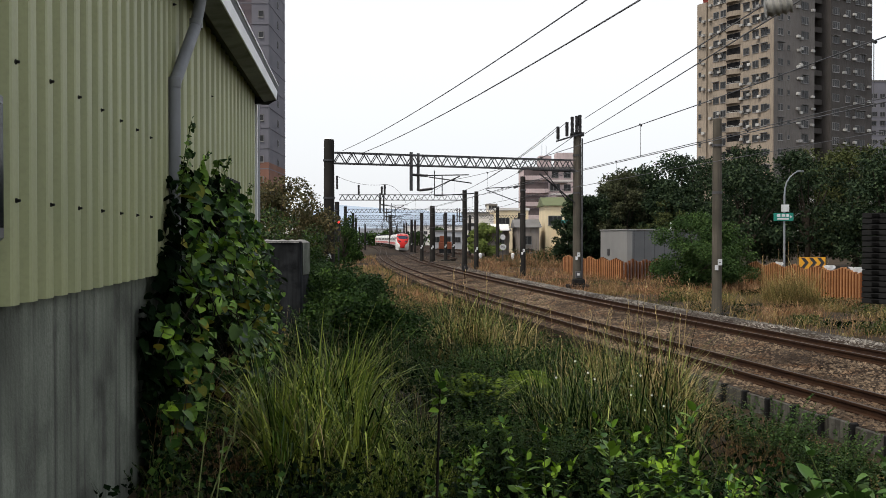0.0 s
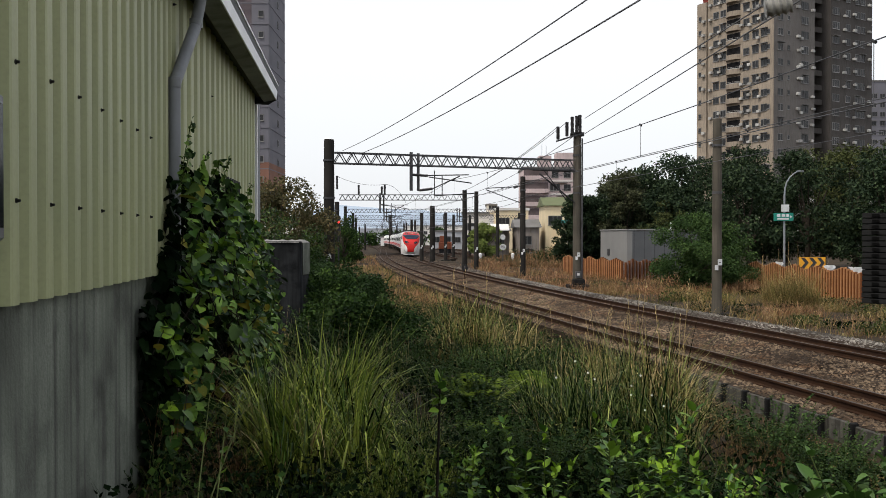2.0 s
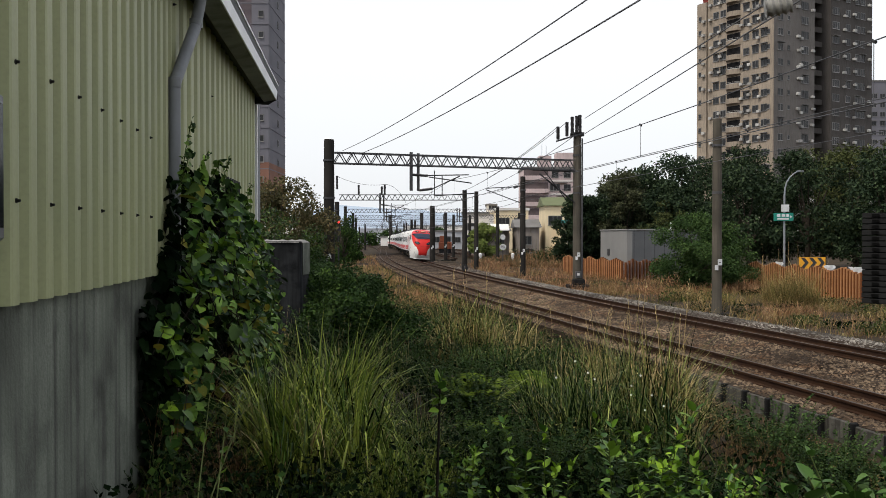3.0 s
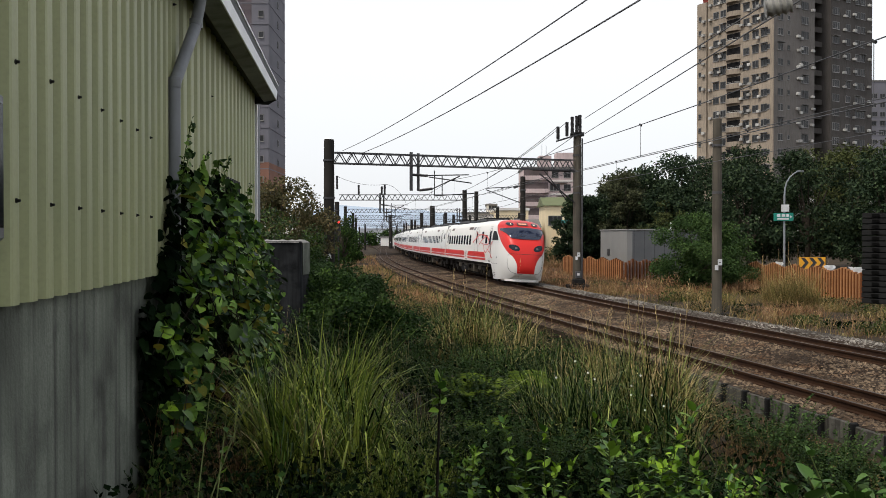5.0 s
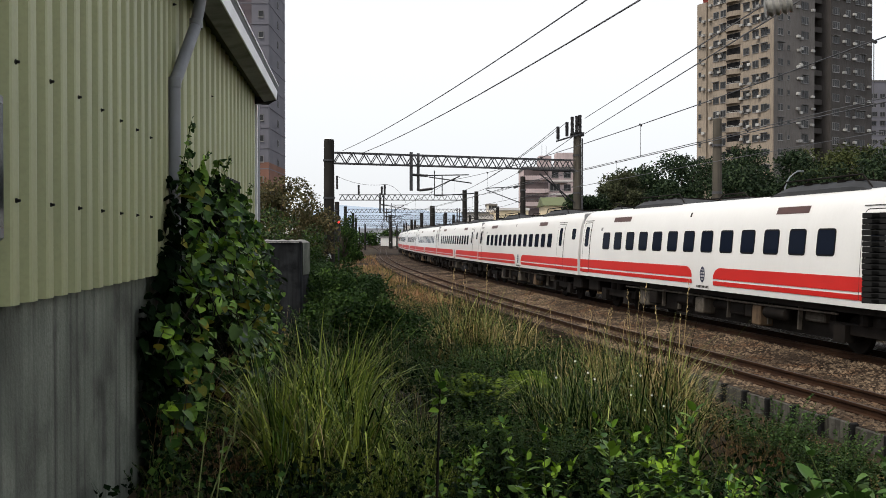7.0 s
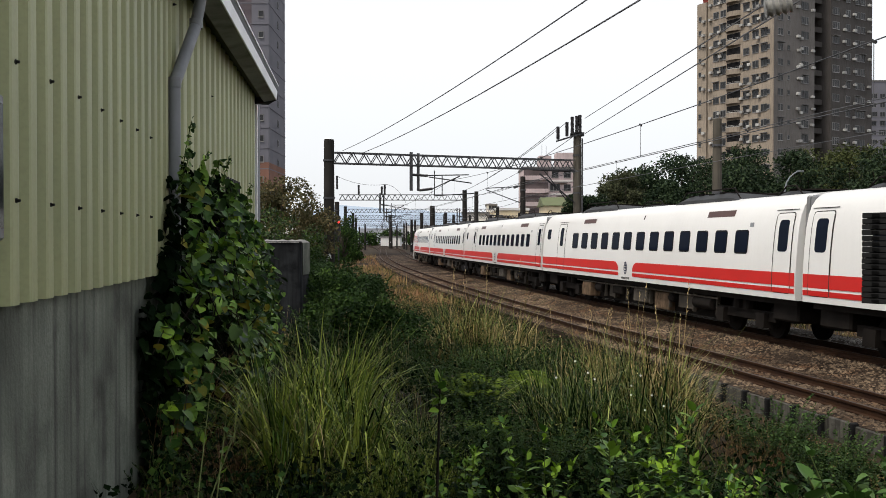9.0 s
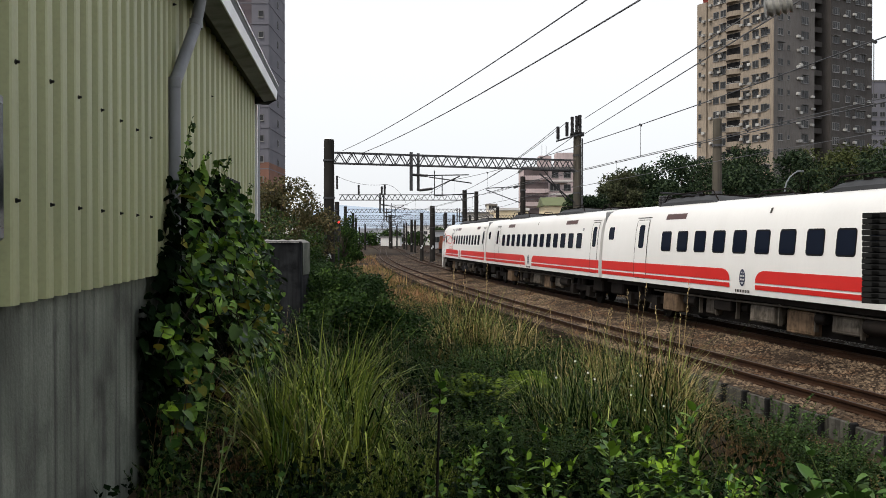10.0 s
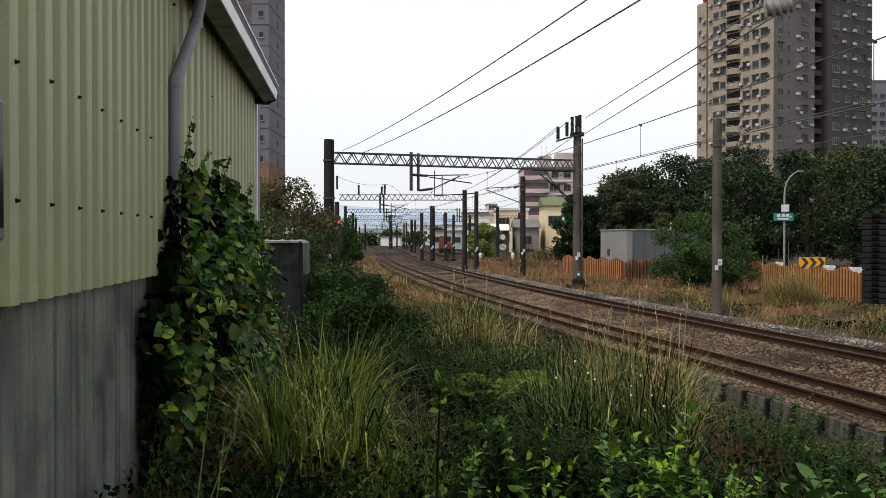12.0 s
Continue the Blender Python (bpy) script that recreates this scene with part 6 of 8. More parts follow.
for x, y, h, tr in ((0.34, 8.7, 0.58, 0.2), (0.68, 9.0, 0.66, 1.0), (0.98, 8.9, 0.66, 0.5), (0.3, 7.5, 0.3, 1.5)):
    frond(x, y, h, tr, 7)

PETAL = mat("white_petal", (0.8, 0.8, 0.76), 0.6, 0, 0.05, 5, 40, 0)
for x, y, z in ((1.38, 6.7, 1.48), (1.36, 6.6, 1.43), (1.08, 6.8, 1.56), (0.97, 6.7, 1.66), (0.83, 6.7, 1.54), (1.47, 6.8, 1.54), (1.12, 6.75, 1.52), (1.46, 6.6, 1.32), (1.53, 6.7, 1.41), (1.62, 6.7, 1.33)):
    fl = thing("daisy", "small white wild daisy on a thin stem", "flower", group="wild daisies")
    gz = float(ground_z(np.array(x), np.array(y)))
    part("stem", Mesh().tube([(x + 0.05, y + 0.05, gz), (x + 0.01, y, (gz + z) / 2), (x, y, z)], 0.002, 4), STEM, fl)
    for k in range(7):
        a = 0.9 * k
        c_, s_ = math.cos(a), math.sin(a)
        part("petal", Mesh().add([(x, y, z), (x + 0.006 * c_ - 0.003 * s_, y - 0.005, z + 0.006 * s_ + 0.003 * c_), (x + 0.010 * c_, y - 0.006, z + 0.010 * s_), (x + 0.006 * c_ + 0.003 * s_, y - 0.005, z + 0.006 * s_ - 0.003 * c_)], [(0, 1, 2, 3)]), PETAL, fl)


def cover(name, label, n, region, kind_mats, hmin, hmax, width, lean, seed, clumps=400, leaf_n=0, leaf_m=None, leaf_size=(0.04, 0.09), seg=4, tuft=0.26, vary=(0.55, 1.1), shape=OVATE):
    """Uncountable low growth over a region of the ground, in drifts: blades, and small leaves between them."""
    rng = np.random.default_rng(seed)
    x0, x1, y0, y1, test = region
    cx, cy = rng.uniform(x0, x1, clumps), y0 + (y1 - y0) * rng.random(clumps) ** (1.7 if y1 > 50 else 1.0)
    ch, cr = rng.uniform(*vary, clumps), rng.uniform(0.5, 1.5, clumps)
    i = rng.integers(0, clumps, n)
    r = rng.normal(0, tuft, (2, n)) * cr[i] * (1 + 0.012 * np.clip(cy[i], 0, 80))
    x, y = cx[i] + r[0], cy[i] + r[1]
    out_az = np.arctan2(r[1], r[0])
    keep = test(x, y)
    x, y, i, out_az = x[keep], y[keep], i[keep], out_az[keep]
    m = len(x)
    pos = np.stack([x, y, ground_z(x, y) - 0.03], -1)
    pieces = []
    drift_ = 0.5 + 0.5 * np.sin(cx * 0.55 + 1.3 * np.sin(cy * 0.21)) * np.sin(cy * 0.33 + 0.8 * np.sin(cx * 0.4))
    which = 0.55 * drift_[i] + 0.45 * (i * 7919 % 97) / 97.0 + rng.normal(0, 0.10, m)
    k = len(kind_mats)
    idx = np.clip((which * k).astype(int), 0, k - 1)
    hh = rng.uniform(hmin, hmax, m) * ch[i] * np.where((x > 0.27 * y) & (y > 5.6) & (y < 20), 0.42, 1.0)
    for j in range(k):
        s = idx == j
        if s.any():
            pieces.append((*blades(pos[s], out_az[s] + rng.normal(0, 0.9, s.sum()), hh[s], width * rng.uniform(0.6, 1.4, s.sum()), np.clip(rng.normal(lean, 0.25, s.sum()), 0.05, 1.2), rng, seg, 0.15), j))
    ms = list(kind_mats)
    if leaf_n:
        i = rng.integers(0, clumps, leaf_n)
        x, y = cx[i] + rng.normal(0, 0.3, leaf_n), cy[i] + rng.normal(0, 0.3, leaf_n)
        keep = test(x, y)
        x, y, i = x[keep], y[keep], i[keep]
        pos = np.stack([x, y, ground_z(x, y) + hmax * 0.8 * ch[i] * rng.random(len(x)) ** 0.7 * np.where((x > 0.27 * y) & (y > 5.6) & (y < 20), 0.4, 1.0)], -1)
        idx = (i * 31 % len(leaf_m))
        for j, lm in enumerate(leaf_m):
            s = idx == j
            pieces.append((*leaves(shape, pos[s], rand_dirs(rng, s.sum(), 0.1), rand_dirs(rng, s.sum(), 1.6), rng.uniform(*leaf_size, s.sum())), len(ms)))
            ms.append(lm)
    vv, ff, mm = join(*pieces)
    tagged(new(name, arr_mesh(name, vv, ff, ms, mm)), label, "grass", kind="stuff")


def on_bank(x, y):
    w = np.where(y < 7.45, -1.35 - 0.1236 * y, -2.271 - 0.0982 * (y - 7.45))
    return (offsets(x, y) < -5.55) & (x > np.where(y < 14.2, w + 0.12, -9.0))


# near-black leaves among the cover make its gaps look shaded
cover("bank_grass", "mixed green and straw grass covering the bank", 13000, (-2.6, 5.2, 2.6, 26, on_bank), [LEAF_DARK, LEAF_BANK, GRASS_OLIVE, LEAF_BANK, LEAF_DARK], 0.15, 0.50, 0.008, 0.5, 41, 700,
      26000, [LEAF_BANK, LEAF_GAP, LEAF_DARK, LEAF_GAP, LEAF_GAP], (0.03, 0.065), shape=CLUMP)
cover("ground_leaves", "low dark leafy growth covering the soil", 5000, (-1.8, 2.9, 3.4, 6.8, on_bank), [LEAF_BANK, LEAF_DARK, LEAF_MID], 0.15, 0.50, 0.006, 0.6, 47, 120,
      7000, [LEAF_GAP, LEAF_BANK, LEAF_GAP, LEAF_GAP], (0.03, 0.07))
cover("bank_litter", "low dry grass and litter before the retaining slabs", 16000, (2.0, 6.4, 6.0, 18, lambda x, y: (offsets(x, y) < -5.42) & (x > 0.25 * y)), [GRASS_DRY, GRASS_OLIVE, GRASS_RED, GRASS_GREEN], 0.25, 0.62, 0.007, 0.9, 46, 260,
      1500, [LEAF_DARK, LEAF_BANK, LEAF_BANK], (0.03, 0.07), shape=CLUMP)
cover("verge_grass", "dry reddish and straw grass left of the tracks", 30000, (-14, 2.5, 26, 90, lambda x, y: (offsets(x, y) < np.where(y > 36, -4.9, -5.35)) & (offsets(x, y) > -15)), [GRASS_RED, GRASS_DRY, GRASS_OLIVE, LEAF_DARK], 0.3, 0.7, 0.020, 0.5, 42, 700,
      9000, [LEAF_DARK, LEAF_GAP, GRASS_RED], (0.05, 0.10), seg=3, shape=CLUMP)
cover("shoulder_weeds", "dry weeds and dead stems along the ballast shoulder", 9000, (-3, 4.6, 13, 40, lambda x, y: (offsets(x, y) < -4.95) & (offsets(x, y) > -6.6)), [GRASS_RED, LEAF_DARK, GRASS_OLIVE, LEAF_DARK, GRASS_RED], 0.2, 0.6, 0.008, 0.7, 49, 190,
      9000, [LEAF_DARK, LEAF_GAP, LEAF_BROWN], (0.03, 0.06), seg=4, tuft=0.2, shape=CLUMP)
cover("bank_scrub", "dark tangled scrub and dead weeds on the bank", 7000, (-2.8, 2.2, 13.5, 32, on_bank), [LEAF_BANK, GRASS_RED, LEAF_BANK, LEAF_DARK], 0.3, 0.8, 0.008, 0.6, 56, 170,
      30000, [LEAF_BANK, LEAF_GAP, LEAF_DARK, LEAF_BANK, LEAF_BROWN], (0.03, 0.065), seg=4, shape=CLUMP)
cover("cutting_grass", "dry reddish grass on the verge along the curve", 26000, (-19, 0, 36, 150, lambda x, y: (offsets(x, y) < -5.0) & (offsets(x, y) > -11)), [GRASS_RED, GRASS_BLUSH, GRASS_DRY, GRASS_RED], 0.25, 0.75, 0.035, 0.5, 52, 500, seg=3, vary=(0.4, 1.3))
RED_MEADOW = [GRASS_BLUSH, GRASS_RED, GRASS_BLUSH, GRASS_RED, GRASS_DRY, LEAF_BROWN]
DRY_MEADOW = [GRASS_BLUSH, GRASS_RED, GRASS_DRY, GRASS_OLIVE, GRASS_DRY, GRASS_OLIVE]
cover("meadow_grass", "dry brown and straw grass right of the tracks", 54000, (5, 30, 16, 50, lambda x, y: (offsets(x, y) > 2.45 + 0.2 * np.sin(y * 0.9)) & (x < 0.42 * y + 5) & ~((abs(x - 10.5) < 0.9) & (abs(y - 34.4) < 1.1))), DRY_MEADOW, 0.25, 0.75, 0.013, 1.15, 43, 620, seg=4, tuft=0.24, vary=(0.25, 1.5))
cover("meadow_grass", "dry reddish grass farther along the tracks", 44000, (3, 24, 48, 105, lambda x, y: (offsets(x, y) > 2.45 + 0.2 * np.sin(y * 0.9)) & (x < 0.3 * y + 4)), RED_MEADOW, 0.3, 0.85, 0.022, 0.9, 53, 800, seg=3, tuft=0.26, vary=(0.3, 1.35))
cover("mast_foot_weeds", "dead dark twigs and weeds round the mast foot", 1100, (9.4, 12.4, 33.9, 36.6, lambda x, y: ((x - 10.9) ** 2 + (y - 35.4) ** 2 < 2.2) & ~((abs(x - 10.4) < 0.6) & (y < 34.9))), [LEAF_BANK, GRASS_RED, LEAF_BANK], 0.2, 0.6, 0.012, 0.8, 54, 30,
      1600, [LEAF_BANK, LEAF_GAP, LEAF_BROWN], (0.04, 0.09), seg=3, shape=CLUMP)
cover("meadow_weeds", "low green and brown weeds among the dry grass", 9000, (6, 26, 20, 70, lambda x, y: (offsets(x, y) > 2.5) & (x < 0.36 * y + 6)), [LEAF_OLIVE, LEAF_DARK, GRASS_OLIVE], 0.15, 0.5, 0.03, 0.7, 51, 110,
      16000, [LEAF_DARK, LEAF_OLIVE, LEAF_BROWN, LEAF_GAP], (0.05, 0.13), seg=3, shape=CLUMP, tuft=0.4)
cover("far_grass", "far reddish and straw grass beside the yard", 30000, (4, 34, 92, 175, lambda x, y: (offsets(x, y) > 3.2) & (x < 0.2 * y)), [GRASS_BLUSH, GRASS_RED, LEAF_BROWN, GRASS_RED], 0.2, 0.7, 0.06, 0.5, 48, 900, seg=3, vary=(0.4, 1.4))
cover("yard_scrub", "brown dry scrub along the yard before the sheds", 15000, (2, 24, 116, 141, lambda x, y: (offsets(x, y) > 15.6) & (x < 0.16 * y)), [LEAF_BROWN, GRASS_RED, GRASS_BLUSH, LEAF_BANK, GRASS_RED], 0.6, 2.0, 0.06, 0.6, 57, 260,
      6000, [LEAF_BROWN, LEAF_BANK, LEAF_DARK], (0.12, 0.3), seg=3, tuft=0.5, vary=(0.35, 1.2), shape=CLUMP)
cover("reed_grass", "fluffy straw-coloured reeds by the orange hoarding", 6000, (13.4, 15.8, 36.5, 40, lambda x, y: (x - 14.6) ** 2 / 1.1 + (y - 38.4) ** 2 / 2 < 1), [GRASS_DRY, GRASS_OLIVE, GRASS_DRY], 1.0, 2.5, 0.010, 0.75, 44, 26, seg=5, tuft=0.3)
cover("reed_stalks", "tall thin straw-coloured reed stalks", 36, (13.8, 15.6, 37.6, 39.4, lambda x, y: x > 0), [GRASS_STRAW, GRASS_DRY], 2.2, 3.6, 0.016, 0.2, 55, 14, seg=5)


# ---- trees and bushes in the distance ----
def tree(x, y, h, rx, leafm, seed, n=5200, size=0.42, trunk=0.32, low=0.15, label="", ry=None, z0=-0.4, shape=CLUMP, name="tree", lumps=46, fill=0.3):
    """Tapered trunk, limbs, and a crown of leaf clusters in uneven billows with gaps."""
    rng = np.random.default_rng(seed)
    t = thing(name, label or "dense dark-leaved broad tree", "tree", group="trees")
    ry = ry or rx
    b = Mesh()
    tp = [(x + rng.normal(0, 0.06) * i, y + rng.normal(0, 0.06) * i, z0 + h * 0.6 * i / 5) for i in range(6)]
    b.tube([(tp[0][0], tp[0][1], z0 - 0.2)] + tp[1:], [trunk * h * 0.07 * (1.25 - 0.18 * i) for i in range(6)], 8)
    masses = []
    for k in range(lumps):
        a, el = rng.random() * 6.28, rng.uniform(low, 1.0)
        rr = rng.uniform(0.35, 1.0) * math.sqrt(max(0.05, 1 - (2 * el - 0.9) ** 2 * 0.75))
        c = np.array([x + rx * rr * math.cos(a), y + ry * rr * math.sin(a), z0 + h * (0.12 + 0.8 * el)])
        masses.append((c, rng.uniform(0.12, 0.30) * rx))
        if k % 4 == 0:
            s_ = tp[2 + k % 4]
            mid = [(s_[i] + c[i]) / 2 + (0.1 * h if i == 2 else 0) * 0.3 for i in range(3)]
            b.tube([s_, mid, tuple(c)], [trunk * h * 0.03, trunk * h * 0.02, trunk * h * 0.008], 5)
    part("trunk", b, BARK, t, smooth=True)
    share = np.array([m_[1] for m_ in masses]) ** 2
    i = rng.choice(len(masses), n, p=share / share.sum())
    cc, rad = np.array([m_[0] for m_ in masses])[i], np.array([m_[1] for m_ in masses])[i]
    d = rand_dirs(rng, n, 0.25)
    rr = rad * rng.random(n) ** fill * rng.uniform(0.82, 1.22, n) * (1 + 0.18 * np.sin(9 * d[:, 0] + i) * np.sin(8 * d[:, 2] + 2 * i))
    pos = cc + d * rr[:, None] * np.array([1, ry / rx, 0.75])
    pos[:, 2] = np.maximum(pos[:, 2], z0 + 0.1)
    v, f = leaves(shape, pos, unit(d + rand_dirs(rng, n) * 0.9 - np.array([0, 0, 0.3])), unit(d + rand_dirs(rng, n) * 0.5 + np.array([0, 0, 0.5])), size * rng.uniform(0.5, 1.2, n))
    ob = new("crown", arr_mesh("crown", v, f, leafm))
    ob.parent = t


rt = random.Random(77)
k = 0
for x, y, h, r in ((18.2, 94, 9.3, 3.6), (19.5, 90, 9.8, 4.0), (20.4, 98, 10.4, 4.2), (22.5, 88, 10.8, 5.0), (27.5, 86, 11.2, 5.0), (33, 88, 11.0, 5.2), (31, 78, 10.2, 4.6), (38, 84, 11.8, 5.2), (37.5, 74, 11.2, 4.6),
                   (43, 82, 13.0, 5.6), (27, 96, 11.6, 5), (20, 80, 8.0, 3.6), (25.5, 76, 8.8, 4.0), (34, 70, 8.6, 3.6), (49, 88, 14, 6), (13.6, 84, 6.5, 2.6), (39, 94, 12.5, 6)):
    olive = k in (7, 9, 16)
    tree(x, y, h + 0.4, r, LEAF_OLIVE if olive else LEAF_GREYISH if k == 0 else LEAF_TREE, 100 + k, 9500, 0.28, label="broad olive-green tree in the park" if olive else "dense very dark green broad tree", low=0.05)
    k += 1
tree(11.7, 82, 7.2, 1.7, LEAF_TREE, 155, 8000, 0.23, label="dark green tree beside the cream house", low=0.0)
tree(13.4, 88, 6.6, 2.2, LEAF_TREE, 156, 8000, 0.24, label="dense very dark green broad tree", low=0.0)
tree(15.4, 86, 7.6, 3.0, LEAF_TREE, 157, 9000, 0.25, label="dense very dark green broad tree", low=0.0)
tree(19.0, 87, 9.4, 3.8, LEAF_TREE, 154, 9000, 0.26, label="dense very dark green broad tree", low=0.05)
tree(17.0, 89, 9.4, 2.6, LEAF_GREYISH, 140, 9000, 0.21, label="thin greyish feathery tree", low=0.2, fill=0.6)
tree(16.6, 84, 9.6, 2.8, LEAF_GREYISH, 141, 12000, 0.21, label="thin greyish feathery tree", low=0.15, fill=0.6)
tree(19.2, 78, 6.6, 2.4, LEAF_OLIVE, 153, 9000, 0.17, label="yellowish olive bush behind the cabin", low=0.1, fill=0.6)
tree(14.2, 51.0, 4.3, 2.7, LEAF_BUSH, 142, 27000, 0.12, label="rounded feathery mid-green bush behind the mast", low=0.0, name="bush", shape=CLUMP, fill=0.45)
tree(16.2, 53.0, 3.5, 2.0, LEAF_BUSH, 143, 14000, 0.12, label="rounded feathery dark green bush", low=0.0, name="bush", shape=CLUMP, fill=0.45)
for q, (x, y, h, r) in enumerate(((-2.8, 21.5, 1.9, 1.1), (-2.0, 20.0, 1.35, 0.8), (-2.5, 24.0, 2.0, 1.2), (-1.9, 17.0, 1.35, 0.8),
                                  (-3.6, 27.0, 2.1, 1.3), (-2.5, 29.0, 1.5, 1.2), (-1.2, 15.0, 1.15, 0.75))):
    tree(x, y, h * 0.8, r, LEAF_BANK if q % 3 else LEAF_DARK, 200 + q, 9000, 0.075, label="dense dark green bush on the bank", low=0.0, z0=float(ground_z(np.array(x), np.array(y))), shape=CLUMP, name="bush", trunk=0.15)
tree(-8.0, 44.0, 6.1, 2.7, LEAF_BROWN, 144, 10000, 0.16, label="half-bare brownish tree behind the shed", low=0.2)
tree(-9.6, 47.0, 6.2, 2.7, LEAF_BROWN, 145, 10000, 0.16, label="half-bare brownish tree behind the shed", low=0.15)
tree(-7.0, 39.0, 4.2, 2.0, LEAF_MID, 146, 8000, 0.11, label="fresh green bush behind the concrete pier", low=0.0, name="bush")
tree(-5.6, 40.0, 2.6, 1.3, LEAF_DARK, 147, 6000, 0.11, label="dark bush by the portal mast", low=0.0, name="bush")
tree(-9.4, 86.0, 5.4, 1.9, LEAF_DARK, 148, 6000, 0.18, label="dark tree beside the signal", low=0.0)
tree(-11.5, 110.0, 4.4, 2.3, LEAF_DARK, 149, 2600, 0.34, label="dark round bush beside the line", low=0.0, name="bush")
tree(-14.5, 60.0, 5.2, 2.6, LEAF_BROWN, 150, 3000, 0.3, label="brownish tree behind the shed", low=0.1)
tree(6.6, 140.0, 5.4, 2.6, LEAF_FAR, 151, 8000, 0.34, label="round olive-green tree before the warehouses", low=0.0)
tree(-17.0, 120.0, 6.0, 3.0, LEAF_BROWN, 152, 2600, 0.4, label="brownish bare far tree", low=0.1)
for q in range(9):
    x, y = -30 + q * 9 + rt.uniform(-2, 2), rt.uniform(340, 400)
    tree(x, y, rt.uniform(5, 8), 4.5, LEAF_DARK, 160 + q, 900, 1.0, label="far dark tree along the line", low=0.0)

# ---- the express train: eight cars, local x forward, y left, z up from the rail ----
TW = mat("train_white", (0.75, 0.74, 0.715), 0.28, 0, 0.05, 0.5, 20, 0.0, streak=0.05, dirt_col=(0.50, 0.46, 0.40), spec=0.3, coat=0.12)
TR = mat("train_red", (0.58, 0.022, 0.018), 0.4, 0, 0.08, 0.8, 20, 0.0, spec=0.2)
TGLASS = mat("train_window", (0.009, 0.013, 0.024), 0.1, 0, 0.1, 1, 10, 0, spec=0.06)
TSEAL = mat("window_rubber", (0.006, 0.006, 0.007), 0.6, 0, 0.2, 3, 40, 0, spec=0.1)
TWIND = mat("windscreen_glass", (0.016, 0.022, 0.045), 0.05, 0, 0.1, 1, 10, 0, spec=0.7)
TGLASS.node_tree.nodes["Principled BSDF"].inputs["IOR"].default_value = 1.15
TCAB = mat("cab_glass", (0.008, 0.010, 0.013), 0.35, 0, 0.1, 1, 10, 0, spec=0.04)
TDARK = mat("door_seam", (0.06, 0.055, 0.05), 0.7, 0, 0.2, 3, 40, 0)
TVENT = mat("display_brown", (0.075, 0.026, 0.018), 0.4, 0, 0.2, 3, 40, 0)
TGREY = mat("gangway_grey", (0.23, 0.24, 0.25), 0.5, 0, 0.2, 3, 40, 0.05, streak=0.5, dirt_col=(0.15, 0.13, 0.11))
TROOF = mat("roof_pod_grey", (0.055, 0.057, 0.06), 0.7, 0, 0.25, 1.5, 30, 0.05)
TUNDER = mat("underframe_grime", (0.016, 0.013, 0.011), 0.85, 0, 0.4, 2, 30, 0.1)
TBOX = mat("equipment_box", (0.19, 0.165, 0.135), 0.8, 0, 0.4, 2.5, 30, 0.1, streak=0.8, dirt=0.7, dirt_col=(0.03, 0.024, 0.018), rnd=0.95)
TRUSTY = mat("rust_stained_box", (0.22, 0.15, 0.095), 0.85, 0, 0.4, 2.5, 30, 0.1, streak=0.7, dirt=0.8, dirt_col=(0.045, 0.03, 0.02), rnd=0.6)
TBLUE = mat("emblem_blue", (0.03, 0.035, 0.075), 0.4, 0, 0.1, 3, 40, 0)
TLAMP = glow("train_headlight", (1.0, 0.74, 0.48), 0.7)
TREFL = mat("lamp_reflector", (0.10, 0.105, 0.115), 0.3, 0.3, 0.2, 3, 40, 0)
TLENS = mat("dark_lamp_glass", (0.022, 0.027, 0.038), 0.15, 0, 0.2, 3, 40, 0, spec=0.15)

SIDE_Z = [1.04, 1.3, 1.7, 2.2, 2.7, 3.0, 3.2, 3.36, 3.47, 3.55, 3.60, 3.62]
SIDE_Y = [1.405, 1.43, 1.44, 1.435, 1.41, 1.365, 1.30, 1.20, 1.07, 0.86, 0.50, 0.0]


def side_y(z):
    return float(np.interp(z, SIDE_Z, SIDE_Y))


def patch(x0, x1, z0, z1, sgn, outw, r=0.0, b=None):
    """A panel with rounded corners that follows the car side."""
    b = b or Mesh()
    rows = []
    zs = sorted({z0, z1, *[z0 + r * k for k in (0.12, 0.3, 0.6, 1.0)], *[z1 - r * k for k in (0.12, 0.3, 0.6, 1.0)], *[z for z in SIDE_Z if z0 < z < z1]}) if r else sorted({z0, z1, *[z for z in SIDE_Z if z0 < z < z1]})
    for z in zs:
        q = min(z - z0, z1 - z)
        ins = r - math.sqrt(max(0.0, r * r - (r - q) ** 2)) if r and q < r else 0.0
        y = sgn * (side_y(z) + outw)
        row = [(x0 + ins, y, z), (x1 - ins, y, z)]
        rows.append(row if sgn < 0 else row[::-1])
    return b.grid(rows)


def window_of(sgn):
    """A sealed saloon window: dark rubber surround and a slightly recessed-looking blue-black pane."""
    b = patch(-0.345, 0.345, 2.07, 2.68, sgn, 0.006, 0.09)
    n = len(b.f)
    patch(-0.305, 0.305, 2.11, 2.64, sgn, 0.010, 0.07, b)
    b.m = [0] * n + [1] * (len(b.f) - n)
    return mesh_of("window", b, [TSEAL, TGLASS])


